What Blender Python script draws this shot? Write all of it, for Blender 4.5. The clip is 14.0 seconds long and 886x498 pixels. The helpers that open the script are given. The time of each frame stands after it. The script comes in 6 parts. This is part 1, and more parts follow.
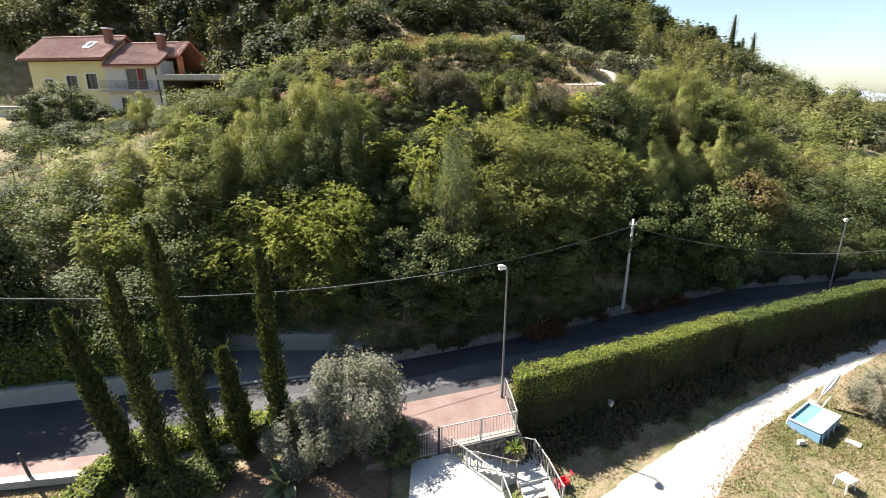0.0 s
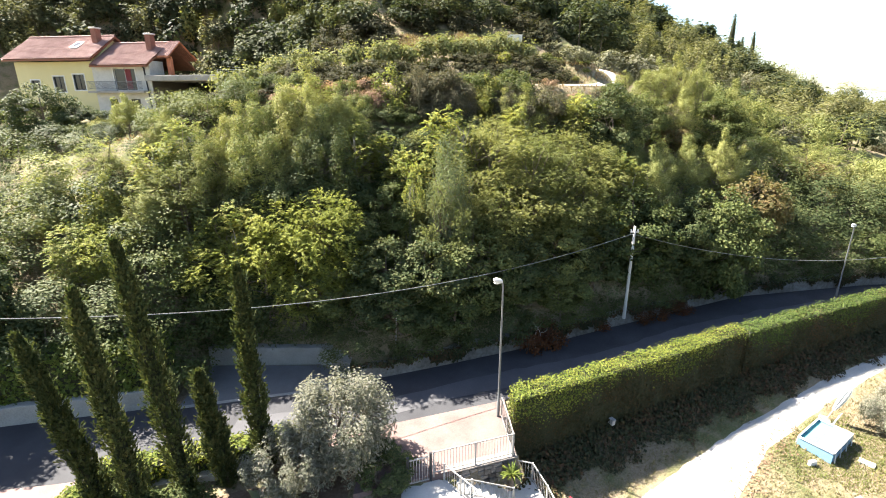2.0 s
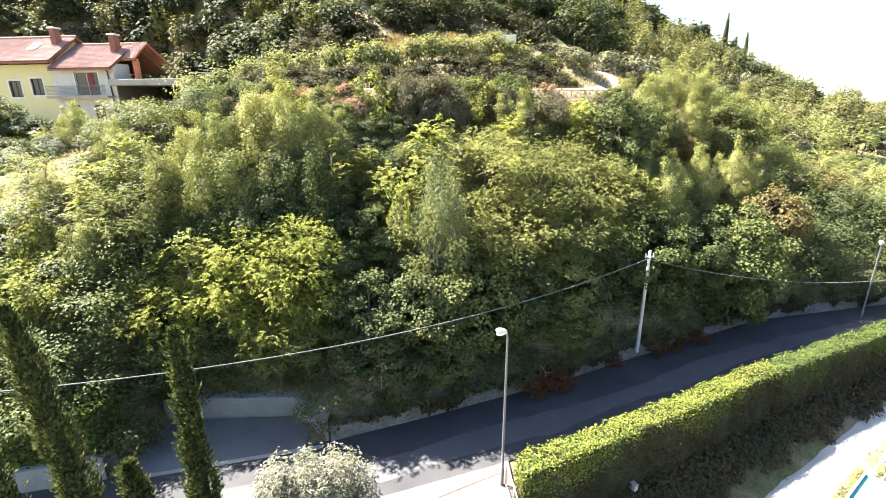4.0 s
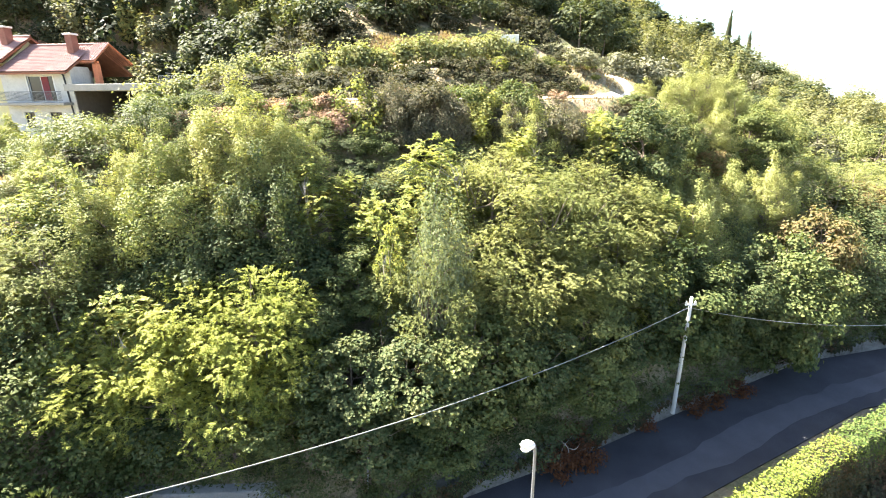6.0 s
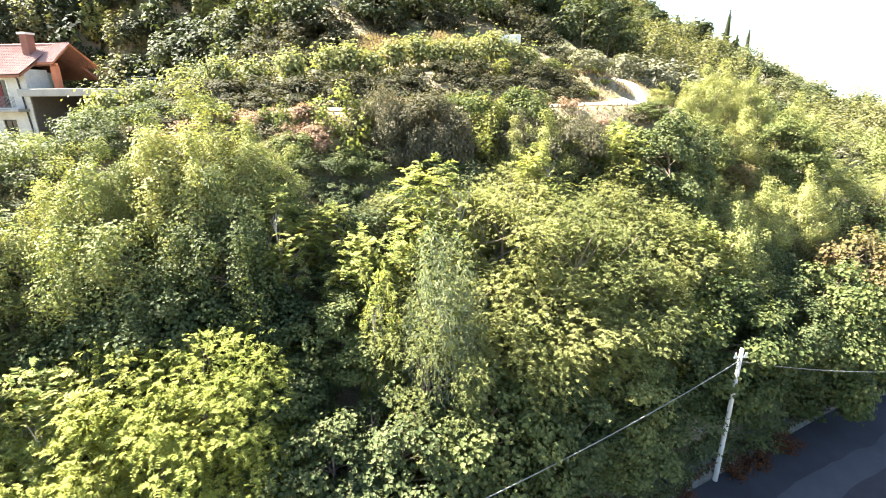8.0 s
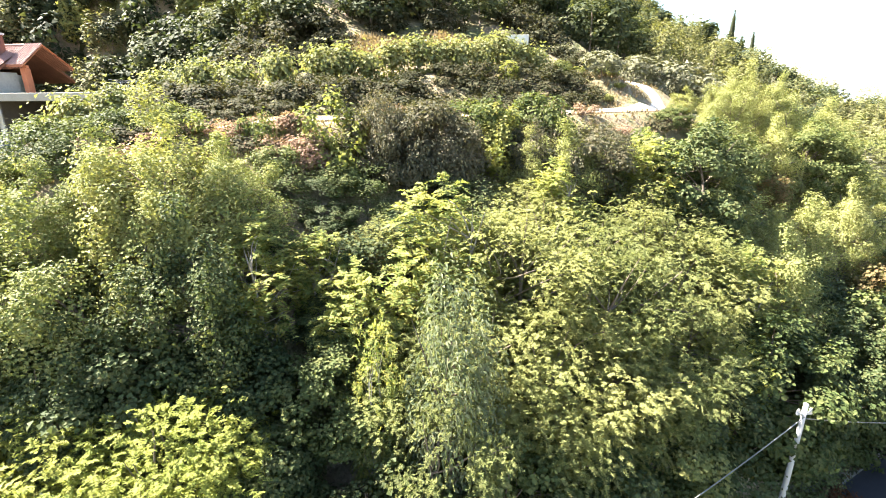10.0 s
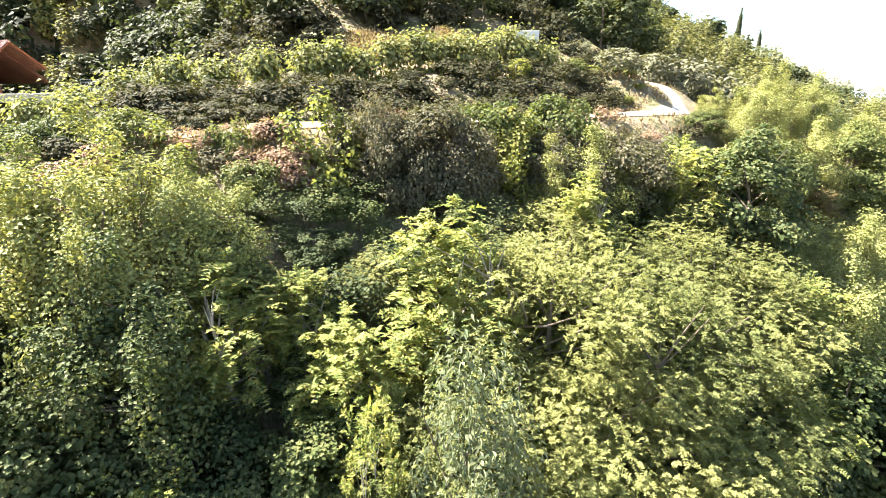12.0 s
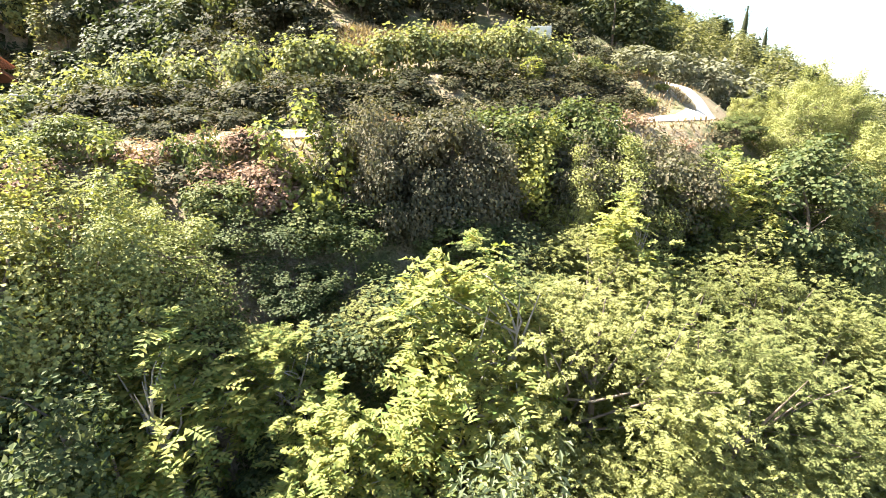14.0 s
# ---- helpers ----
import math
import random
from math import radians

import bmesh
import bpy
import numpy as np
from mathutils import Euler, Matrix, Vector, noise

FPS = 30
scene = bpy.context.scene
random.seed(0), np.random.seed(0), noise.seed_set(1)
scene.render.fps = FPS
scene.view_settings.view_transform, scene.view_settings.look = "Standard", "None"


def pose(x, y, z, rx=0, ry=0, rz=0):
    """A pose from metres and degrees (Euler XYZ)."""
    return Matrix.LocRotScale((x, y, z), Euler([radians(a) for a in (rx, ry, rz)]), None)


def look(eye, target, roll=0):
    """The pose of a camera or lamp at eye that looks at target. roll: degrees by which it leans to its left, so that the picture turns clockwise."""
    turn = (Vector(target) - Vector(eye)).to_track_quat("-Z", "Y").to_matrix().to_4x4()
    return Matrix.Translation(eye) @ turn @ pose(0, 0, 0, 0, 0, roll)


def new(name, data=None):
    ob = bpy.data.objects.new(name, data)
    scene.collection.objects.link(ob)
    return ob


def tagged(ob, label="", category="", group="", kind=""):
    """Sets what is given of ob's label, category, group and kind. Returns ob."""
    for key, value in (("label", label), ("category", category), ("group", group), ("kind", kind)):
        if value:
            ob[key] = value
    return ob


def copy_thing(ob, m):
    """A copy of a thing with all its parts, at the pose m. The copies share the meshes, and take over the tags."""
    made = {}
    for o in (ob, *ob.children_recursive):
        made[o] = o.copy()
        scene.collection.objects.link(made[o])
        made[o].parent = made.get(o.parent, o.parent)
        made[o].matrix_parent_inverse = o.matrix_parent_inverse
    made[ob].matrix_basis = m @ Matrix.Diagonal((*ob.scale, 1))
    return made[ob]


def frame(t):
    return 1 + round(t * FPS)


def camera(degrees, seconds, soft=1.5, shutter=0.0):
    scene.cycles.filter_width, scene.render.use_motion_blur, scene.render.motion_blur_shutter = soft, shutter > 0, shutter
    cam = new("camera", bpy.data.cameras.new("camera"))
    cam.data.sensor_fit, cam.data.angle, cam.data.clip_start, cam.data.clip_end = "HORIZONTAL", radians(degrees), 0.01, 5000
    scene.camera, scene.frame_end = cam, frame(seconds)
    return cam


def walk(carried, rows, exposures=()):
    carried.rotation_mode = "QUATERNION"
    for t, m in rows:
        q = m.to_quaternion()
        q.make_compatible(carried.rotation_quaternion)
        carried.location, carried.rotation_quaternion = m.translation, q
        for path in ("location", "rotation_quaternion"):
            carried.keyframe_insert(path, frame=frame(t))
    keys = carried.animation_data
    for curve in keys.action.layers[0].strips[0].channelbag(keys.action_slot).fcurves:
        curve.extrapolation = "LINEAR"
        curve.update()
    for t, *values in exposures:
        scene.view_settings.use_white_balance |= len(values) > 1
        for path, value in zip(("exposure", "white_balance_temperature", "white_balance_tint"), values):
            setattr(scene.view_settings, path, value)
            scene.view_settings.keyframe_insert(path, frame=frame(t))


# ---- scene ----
cam = camera(85.6, 14.0, soft=1.0)
METRES, EYE, TILT, LEAN, TURN = 23.0, 13.4, 0.0, 0.0, 0.0
ROWS = [
    (0.0, 0.0, 0.0, 0.0, 0.02, -17.52, -0.05),
    (0.5, 0.0024, 0.0003, 0.0015, -0.2, -17.53, 0.03),
    (1.0, 0.0056, 0.0137, 0.0039, -0.45, -17.51, 0.1),
    (1.5, 0.0101, 0.0329, 0.0055, -0.62, -17.54, 0.13),
    (2.0, 0.0115, 0.0557, 0.0075, -0.19, -17.6, 0.02),
    (2.5, 0.0106, 0.0872, 0.0117, 0.03, -17.59, -0.01),
    (3.0, 0.0098, 0.1242, 0.0166, -0.49, -17.58, 0.08),
    (5.5, 0.0072, 0.3743, 0.0511, -2.24, -17.86, 0.34),
    (6.0, 0.0029, 0.4269, 0.0605, -2.54, -17.92, 0.38),
    (6.5, 0.0027, 0.4766, 0.0671, -3.25, -17.93, 0.47),
    (7.0, 0.0009, 0.5222, 0.0709, -3.44, -17.92, 0.46),
    (7.5, -0.0025, 0.5626, 0.0754, -3.59, -17.95, 0.45),
    (8.0, -0.007, 0.5967, 0.0806, -3.73, -17.98, 0.44),
    (10.5, -0.0164, 0.7603, 0.0922, -4.28, -17.81, 0.47),
    (11.0, -0.018, 0.7945, 0.0943, -4.38, -17.85, 0.47),
    (11.5, -0.0192, 0.8287, 0.0948, -4.47, -17.9, 0.48),
    (12.0, -0.0212, 0.8616, 0.0962, -4.55, -17.91, 0.47),
    (12.5, -0.0231, 0.8943, 0.0984, -4.67, -17.93, 0.46),
    (13.0, -0.0245, 0.9265, 0.0992, -4.77, -17.91, 0.45),
    (13.5, -0.0266, 0.9579, 0.0997, -4.89, -17.92, 0.43),
    (14.0, -0.0281, 0.989, 0.1019, -5.0, -17.97, 0.41),
]
walk(cam, [(t, pose(0, 0, EYE, TILT, LEAN, TURN) @ pose(METRES * x, METRES * y, METRES * z, 90 + pitch, roll, yaw)) for t, x, y, z, yaw, pitch, roll in ROWS],
     exposures=[(0.0, 2.15), (0.2, 2.45), (0.5, 2.8), (1.0, 2.87), (3.0, 3.05), (5.5, 3.72), (8.0, 3.7), (11.0, 3.5), (14.0, 3.3)])

# ---------------------------------------------------------------- light
SUN_AZ = Vector((-0.88, 0.47, 0)).normalized()      # towards the sun, on the map
SUN_EL = radians(49)
sun_dir = Vector((SUN_AZ.x * math.cos(SUN_EL), SUN_AZ.y * math.cos(SUN_EL), math.sin(SUN_EL)))
sun = new("sun", bpy.data.lights.new("sun", "SUN"))
sun.data.energy, sun.data.angle, sun.data.color = 5.0, radians(0.55), (1.0, 0.93, 0.81)
sun.matrix_basis = look(sun_dir * 300, (0, 0, 0))
world = bpy.data.worlds.new("world")
scene.world = world
world.use_nodes = True
nt = world.node_tree
sky = nt.nodes.new("ShaderNodeTexSky")
sky.sky_type, sky.sun_disc = "NISHITA", False
sky.sun_elevation, sky.sun_rotation = SUN_EL, math.atan2(SUN_AZ.x, SUN_AZ.y)
sky.dust_density, sky.air_density, sky.ozone_density = 1.0, 1.0, 1.0
nt.links.new(sky.outputs[0], nt.nodes["Background"].inputs[0])
nt.nodes["Background"].inputs[1].default_value = 0.05


# ---------------------------------------------------------------- materials
def nodes_of(name):
    m = bpy.data.materials.new(name)
    m.use_nodes = True
    t = m.node_tree
    return m, t, t.nodes["Principled BSDF"]


def node(t, kind, **values):
    n = t.nodes.new(kind)
    for k, v in values.items():
        n.inputs[k.replace("_", " ")].default_value = v
    return n


def ramp(t, fac, stops):
    r = t.nodes.new("ShaderNodeValToRGB")
    e = r.color_ramp.elements
    while len(e) < len(stops):
        e.new(0.5)
    for el, (p, c) in zip(e, stops):
        el.position, el.color = p, (*c, 1)
    t.links.new(fac, r.inputs[0])
    return r.outputs[0]


def mix(t, kind, fac, a, b):
    m = t.nodes.new("ShaderNodeMix")
    m.data_type, m.blend_type = "RGBA", kind
    for s, v in ((m.inputs[0], fac), (m.inputs[6], a), (m.inputs[7], b)):
        if hasattr(v, "links"):
            t.links.new(v, s)
        else:
            s.default_value = v if isinstance(v, (int, float)) else (*v, 1)
    return m.outputs[2]


def surface(name, stops, scale=1.0, fine=12.0, rough=0.85, bump=0.3, bump_scale=None, metal=0.0, spec=0.3, detail_mix=0.5, own=0.0):
    """Mottled surface: a broad noise and a fine one through a colour ramp, with relief from the fine one."""
    m, t, b = nodes_of(name)
    co = t.nodes.new("ShaderNodeTexCoord")
    n1, n2 = node(t, "ShaderNodeTexNoise", Scale=scale, Detail=5.0, Roughness=0.6), node(t, "ShaderNodeTexNoise", Scale=fine, Detail=6.0, Roughness=0.65)
    for n in (n1, n2):
        t.links.new(co.outputs["Object"], n.inputs["Vector"])
    f = mix(t, "MIX", detail_mix, n1.outputs[0], n2.outputs[0])
    col = ramp(t, f, stops)
    if own:
        oi = t.nodes.new("ShaderNodeObjectInfo")
        hs = node(t, "ShaderNodeHueSaturation")
        mp = t.nodes.new("ShaderNodeMapRange")
        mp.inputs[3].default_value, mp.inputs[4].default_value = 1 - own, 1 + own
        t.links.new(oi.outputs["Random"], mp.inputs[0])
        t.links.new(mp.outputs[0], hs.inputs["Value"])
        t.links.new(col, hs.inputs["Color"])
        col = hs.outputs[0]
    t.links.new(col, b.inputs["Base Color"])
    b.inputs["Roughness"].default_value, b.inputs["Metallic"].default_value = rough, metal
    b.inputs["Specular IOR Level"].default_value = spec
    if bump:
        bp = node(t, "ShaderNodeBump", Strength=bump, Distance=0.05)
        n3 = n2
        if bump_scale:
            n3 = node(t, "ShaderNodeTexNoise", Scale=bump_scale, Detail=4.0)
            t.links.new(co.outputs["Object"], n3.inputs["Vector"])
        t.links.new(n3.outputs[0], bp.inputs["Height"])
        t.links.new(bp.outputs[0], b.inputs["Normal"])
    return m


LEAF_TONE = (0.75, 0.69, 0.6)


def leaf_material(name, dark, mid, light, glow=0.42, rough=0.5, vary=0.05, clump=0.9):
    """Leaves: a colour of its own for every leaf and clump, a waxy face and light that passes through."""
    m, t, b = nodes_of(name)
    dark, mid, light = (tuple(k * v * e for k, v in zip(LEAF_TONE, c)) for c, e in ((dark, 1.3), (mid, 1.1), (light, 0.94)))
    geo, oi, co = (t.nodes.new(k) for k in ("ShaderNodeNewGeometry", "ShaderNodeObjectInfo", "ShaderNodeTexCoord"))
    n = node(t, "ShaderNodeTexNoise", Scale=clump, Detail=3.0)
    t.links.new(co.outputs["Object"], n.inputs["Vector"])
    f = mix(t, "MIX", 0.55, geo.outputs["Random Per Island"], n.outputs[0])
    col = ramp(t, f, [(0.22, dark), (0.5, mid), (0.78, light)])
    hs = node(t, "ShaderNodeHueSaturation")
    for out, sock, lo, hi in ((oi.outputs["Random"], "Hue", 0.5 - vary * 0.14, 0.5 + vary * 0.14), (oi.outputs["Random"], "Value", 1 + vary * 2.5, 1 - vary * 2.5)):
        mp = t.nodes.new("ShaderNodeMapRange")
        mp.inputs[3].default_value, mp.inputs[4].default_value = lo, hi
        t.links.new(out, mp.inputs[0])
        t.links.new(mp.outputs[0], hs.inputs[sock])
    t.links.new(col, hs.inputs["Color"])
    t.links.new(hs.outputs[0], b.inputs["Base Color"])
    b.inputs["Roughness"].default_value, b.inputs["Specular IOR Level"].default_value = rough + 0.2, 0.1
    tr = t.nodes.new("ShaderNodeBsdfTranslucent")
    warm = mix(t, "MULTIPLY", 1.0, hs.outputs[0], (1.32, 1.34, 0.72))
    t.links.new(warm, tr.inputs["Color"])
    ms = t.nodes.new("ShaderNodeMixShader")
    ms.inputs[0].default_value = glow * 0.9
    t.links.new(b.outputs[0], ms.inputs[1])
    t.links.new(tr.outputs[0], ms.inputs[2])
    t.links.new(ms.outputs[0], t.nodes["Material Output"].inputs["Surface"])
    return m


M_ASPHALT = surface("asphalt", [(0.3, (0.022, 0.022, 0.026)), (0.5, (0.038, 0.038, 0.043)), (0.72, (0.062, 0.062, 0.068))], 0.5, 30, 0.85, 0.25)
M_PATCH = surface("old_asphalt", [(0.3, (0.046, 0.046, 0.052)), (0.7, (0.088, 0.087, 0.094))], 0.7, 30, 0.9, 0.25)
M_DRIVE = surface("worn_concrete", [(0.3, (0.085, 0.085, 0.09)), (0.7, (0.155, 0.155, 0.158))], 0.8, 24, 0.9, 0.3)
M_PINK = surface("pink_paving", [(0.3, (0.105, 0.062, 0.057)), (0.5, (0.15, 0.104, 0.096)), (0.7, (0.195, 0.15, 0.138))], 0.9, 20, 0.85, 0.15, own=0.08)
M_CONCRETE = surface("concrete", [(0.3, (0.17, 0.163, 0.15)), (0.5, (0.25, 0.243, 0.225)), (0.72, (0.33, 0.322, 0.3))], 0.8, 14, 0.9, 0.3)
M_OLDWALL = surface("weathered_wall", [(0.3, (0.06, 0.056, 0.046)), (0.5, (0.17, 0.162, 0.145)), (0.7, (0.29, 0.28, 0.255))], 0.7, 6, 0.95, 0.5)
M_WHITEPAVE = surface("pale_paving", [(0.3, (0.34, 0.33, 0.31)), (0.7, (0.45, 0.44, 0.415))], 0.8, 16, 0.8, 0.15, own=0.05)
M_GRAVEL = surface("white_gravel", [(0.28, (0.24, 0.225, 0.2)), (0.5, (0.34, 0.325, 0.3)), (0.7, (0.42, 0.405, 0.375))], 0.6, 35, 0.95, 0.5)
M_STONE = surface("rough_stone", [(0.3, (0.06, 0.05, 0.044)), (0.5, (0.15, 0.13, 0.115)), (0.7, (0.32, 0.3, 0.275))], 1.6, 15, 0.9, 0.6, own=0.65)
# mortar of the stone wall; also painted shade inside the garage
M_MORTAR_SHADE = surface("mortar_and_shade", [(0.3, (0.07, 0.06, 0.055)), (0.7, (0.12, 0.11, 0.1))], 3, 20, 0.95, 0.3)
M_YELLOW = surface("yellow_render", [(0.3, (0.47, 0.42, 0.22)), (0.7, (0.55, 0.49, 0.28))], 0.4, 12, 0.9, 0.1)
M_PLASTER = surface("pale_stone_wall", [(0.3, (0.34, 0.325, 0.3)), (0.5, (0.45, 0.435, 0.4)), (0.7, (0.54, 0.525, 0.49))], 1.2, 6, 0.9, 0.4)
M_WHITE = surface("white_paint", [(0.3, (0.5, 0.495, 0.48)), (0.7, (0.6, 0.595, 0.575))], 1.0, 10, 0.6, 0.1)
M_TILE = surface("roof_tile", [(0.3, (0.15, 0.078, 0.068)), (0.5, (0.225, 0.128, 0.112)), (0.7, (0.31, 0.2, 0.18))], 0.8, 14, 0.85, 0.4, own=0.1)
M_BRICK = surface("orange_brick", [(0.3, (0.36, 0.115, 0.055)), (0.7, (0.5, 0.19, 0.1))], 1.5, 12, 0.85, 0.3)
M_CHIMNEY = surface("dull_brick", [(0.3, (0.14, 0.06, 0.045)), (0.7, (0.24, 0.12, 0.09))], 2.5, 14, 0.9, 0.3)
M_WOOD = surface("brown_wood", [(0.3, (0.13, 0.05, 0.03)), (0.7, (0.27, 0.11, 0.06))], 1.5, 18, 0.7, 0.3)
M_METAL = surface("grey_paint_metal", [(0.3, (0.42, 0.43, 0.44)), (0.7, (0.52, 0.53, 0.54))], 2, 20, 0.45, 0.05, metal=0.3)
M_POLE = surface("lamp_pole_paint", [(0.3, (0.11, 0.115, 0.12)), (0.7, (0.17, 0.175, 0.18))], 1.5, 14, 0.5, 0.05, metal=0.4)
M_RAIL = surface("pale_rail", [(0.3, (0.27, 0.26, 0.25)), (0.7, (0.36, 0.35, 0.34))], 2, 20, 0.5, 0.05, metal=0.2)
M_DARKMETAL = surface("dark_metal", [(0.3, (0.035, 0.035, 0.038)), (0.7, (0.06, 0.06, 0.065))], 2, 20, 0.5, 0.05, metal=0.4)
M_WIRE = surface("cable_sheath", [(0.3, (0.1, 0.105, 0.1)), (0.7, (0.16, 0.165, 0.16))], 2, 20, 0.5, 0.0)
M_RED = surface("red_plastic", [(0.3, (0.5, 0.02, 0.03)), (0.7, (0.62, 0.04, 0.05))], 2, 10, 0.4, 0.0)
M_CURTAIN = surface("red_curtain", [(0.3, (0.13, 0.025, 0.03)), (0.7, (0.2, 0.045, 0.05))], 3, 10, 0.8, 0.1)
M_BARK = surface("bark", [(0.3, (0.075, 0.055, 0.04)), (0.5, (0.14, 0.11, 0.085)), (0.72, (0.22, 0.19, 0.16))], 2.0, 14, 0.95, 0.6)
M_PALEBARK = surface("pale_bark", [(0.3, (0.2, 0.17, 0.14)), (0.7, (0.36, 0.33, 0.29))], 2.0, 14, 0.95, 0.5)
M_POOL_IN = surface("pool_liner", [(0.3, (0.09, 0.27, 0.26)), (0.7, (0.13, 0.34, 0.32))], 1, 8, 0.4, 0.0)
M_POOL_OUT = surface("pool_side", [(0.3, (0.13, 0.24, 0.36)), (0.7, (0.18, 0.3, 0.42))], 1, 8, 0.5, 0.0)
M_TRACK = surface("track_earth", [(0.3, (0.17, 0.13, 0.095)), (0.7, (0.29, 0.24, 0.19))], 0.8, 16, 0.95, 0.4)
M_SOIL = surface("soil_bank", [(0.3, (0.05, 0.033, 0.022)), (0.5, (0.105, 0.072, 0.048)), (0.7, (0.17, 0.125, 0.085))], 0.5, 8, 0.95, 0.6)

L_ROBINIA = leaf_material("robinia_leaf", (0.135, 0.168, 0.07), (0.21, 0.243, 0.104), (0.27, 0.288, 0.132), 0.45, vary=0.08)
L_YELLOW = leaf_material("yellowing_leaf", (0.14, 0.185, 0.055), (0.262, 0.31, 0.085), (0.37, 0.392, 0.125), 0.45)
L_AILANTH = leaf_material("ailanthus_leaf", (0.11, 0.172, 0.062), (0.24, 0.285, 0.104), (0.46, 0.44, 0.155), 0.45, 0.45)
L_ELM = leaf_material("elm_leaf", (0.12, 0.156, 0.06), (0.235, 0.27, 0.108), (0.37, 0.39, 0.18), 0.25, 0.38, vary=0.09)
L_FRESH = leaf_material("fresh_leaf", (0.115, 0.148, 0.055), (0.215, 0.245, 0.09), (0.36, 0.365, 0.15), 0.4, 0.45)
L_LAUREL = leaf_material("laurel_leaf", (0.05, 0.085, 0.022), (0.1, 0.15, 0.038), (0.21, 0.26, 0.075), 0.33, 0.35)
L_PALE = leaf_material("pale_hill_leaf", (0.085, 0.1, 0.052), (0.15, 0.165, 0.085), (0.26, 0.26, 0.14), 0.35)
L_PINKDRY = leaf_material("withered_leaf", (0.13, 0.085, 0.07), (0.27, 0.19, 0.15), (0.42, 0.31, 0.26), 0.3, 0.7)
L_REDDRY = leaf_material("red_brown_leaf", (0.05, 0.03, 0.02), (0.13, 0.06, 0.035), (0.22, 0.11, 0.06), 0.3, 0.7)
L_GREEN = leaf_material("broad_leaf", (0.05, 0.075, 0.03), (0.105, 0.138, 0.055), (0.195, 0.218, 0.095), 0.33, 0.42, vary=0.1)
# dark ivy leaves; on dark_elm this colour paints the crown's shaded side
L_DARK = leaf_material("ivy_and_shade_leaf", (0.036, 0.058, 0.027), (0.07, 0.098, 0.045), (0.145, 0.165, 0.08), 0.3, 0.4, vary=0.1)
L_DUSK = leaf_material("evergreen_leaf", (0.06, 0.0679, 0.0473), (0.105, 0.107, 0.0735), (0.19, 0.17, 0.126), 0.25, 0.42)
L_SCRUB = leaf_material("scrub_leaf", (0.028, 0.034, 0.02), (0.05, 0.055, 0.03), (0.098, 0.082, 0.053), 0.25, 0.6)
L_OLIVE = leaf_material("olive_leaf", (0.09, 0.105, 0.085), (0.185, 0.2, 0.175), (0.35, 0.36, 0.35), 0.3, 0.4)
L_WILLOW = leaf_material("willow_leaf", (0.11, 0.15, 0.1), (0.19, 0.235, 0.16), (0.29, 0.32, 0.22), 0.35, 0.5)
L_RUST = leaf_material("rusty_leaf", (0.1, 0.11, 0.0549), (0.175, 0.155, 0.085), (0.26, 0.18, 0.105), 0.4)
L_CYPRESS = leaf_material("cypress_leaf", (0.03, 0.048, 0.022), (0.06, 0.08, 0.035), (0.12, 0.135, 0.06), 0.25, 0.6, clump=2.0)
L_HEDGE = leaf_material("hedge_leaf", (0.05, 0.085, 0.02), (0.12, 0.165, 0.036), (0.25, 0.28, 0.07), 0.2, 0.5)
L_HEDGEDARK = leaf_material("far_hedge_leaf", (0.035, 0.065, 0.02), (0.075, 0.12, 0.035), (0.15, 0.19, 0.06), 0.2, 0.5)
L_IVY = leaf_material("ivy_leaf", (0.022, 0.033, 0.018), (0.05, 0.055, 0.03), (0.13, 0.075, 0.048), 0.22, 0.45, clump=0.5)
L_VINE = leaf_material("vine_leaf", (0.11, 0.14, 0.065), (0.21, 0.235, 0.115), (0.36, 0.365, 0.2), 0.38, 0.42)
L_FAROLIVE = leaf_material("hill_olive_leaf", (0.1, 0.11, 0.075), (0.17, 0.18, 0.13), (0.28, 0.29, 0.23), 0.25, 0.5)
L_GRASS = leaf_material("grass_blade", (0.105, 0.108, 0.06), (0.2, 0.18, 0.112), (0.34, 0.29, 0.21), 0.3, 0.6, clump=0.25)
L_LAWN = leaf_material("lawn_blade", (0.075, 0.105, 0.035), (0.14, 0.175, 0.065), (0.24, 0.25, 0.12), 0.35, 0.6, clump=0.4)
L_DRY = leaf_material("dry_grass_blade", (0.115, 0.09, 0.056), (0.22, 0.178, 0.122), (0.34, 0.285, 0.215), 0.25, 0.7, clump=0.3)
L_FAR = leaf_material("far_leaf", (0.03, 0.045, 0.027), (0.058, 0.078, 0.042), (0.12, 0.135, 0.065), 0.3, 0.5, vary=0.12)

# ---------------------------------------------------------------- plan of the land
FAR_EDGE = [(-60, 12.0), (-20.6, 18.9), (-13.8, 20.4), (-4.4, 22.5), (0, 24.1), (7.6, 27.1), (11, 28.7), (22, 33.6), (32, 35.6), (60, 39.5), (300, 60)]
NEAR_EDGE = [(-60, 8.0), (-17.4, 15.4), (-14, 15.9), (-1.7, 19.45), (2.7, 20.9), (10.2, 24.0), (22, 29.3), (32, 31.4), (60, 35.4), (300, 56)]
HEDGE_FRONT = [(3.1, 17.9), (10, 21.1), (18, 25.1), (30.0, 30.2), (60, 33.8)]
SLOPE = [(0, 0.3), (0.6, 0.6), (14.0, 13.9), (14.6, 14.4), (16.6, 14.55), (18.2, 14.75), (21.8, 16.75), (25.2, 17.15), (26.5, 17.9), (30, 18.9)]
FACTOR = [(-70, 0.5), (-30, 0.56), (-19, 0.78), (-12, 0.95), (-6, 1.0), (15, 1.0), (26, 0.75), (38, 0.52), (60, 0.34), (120, 0.2)]
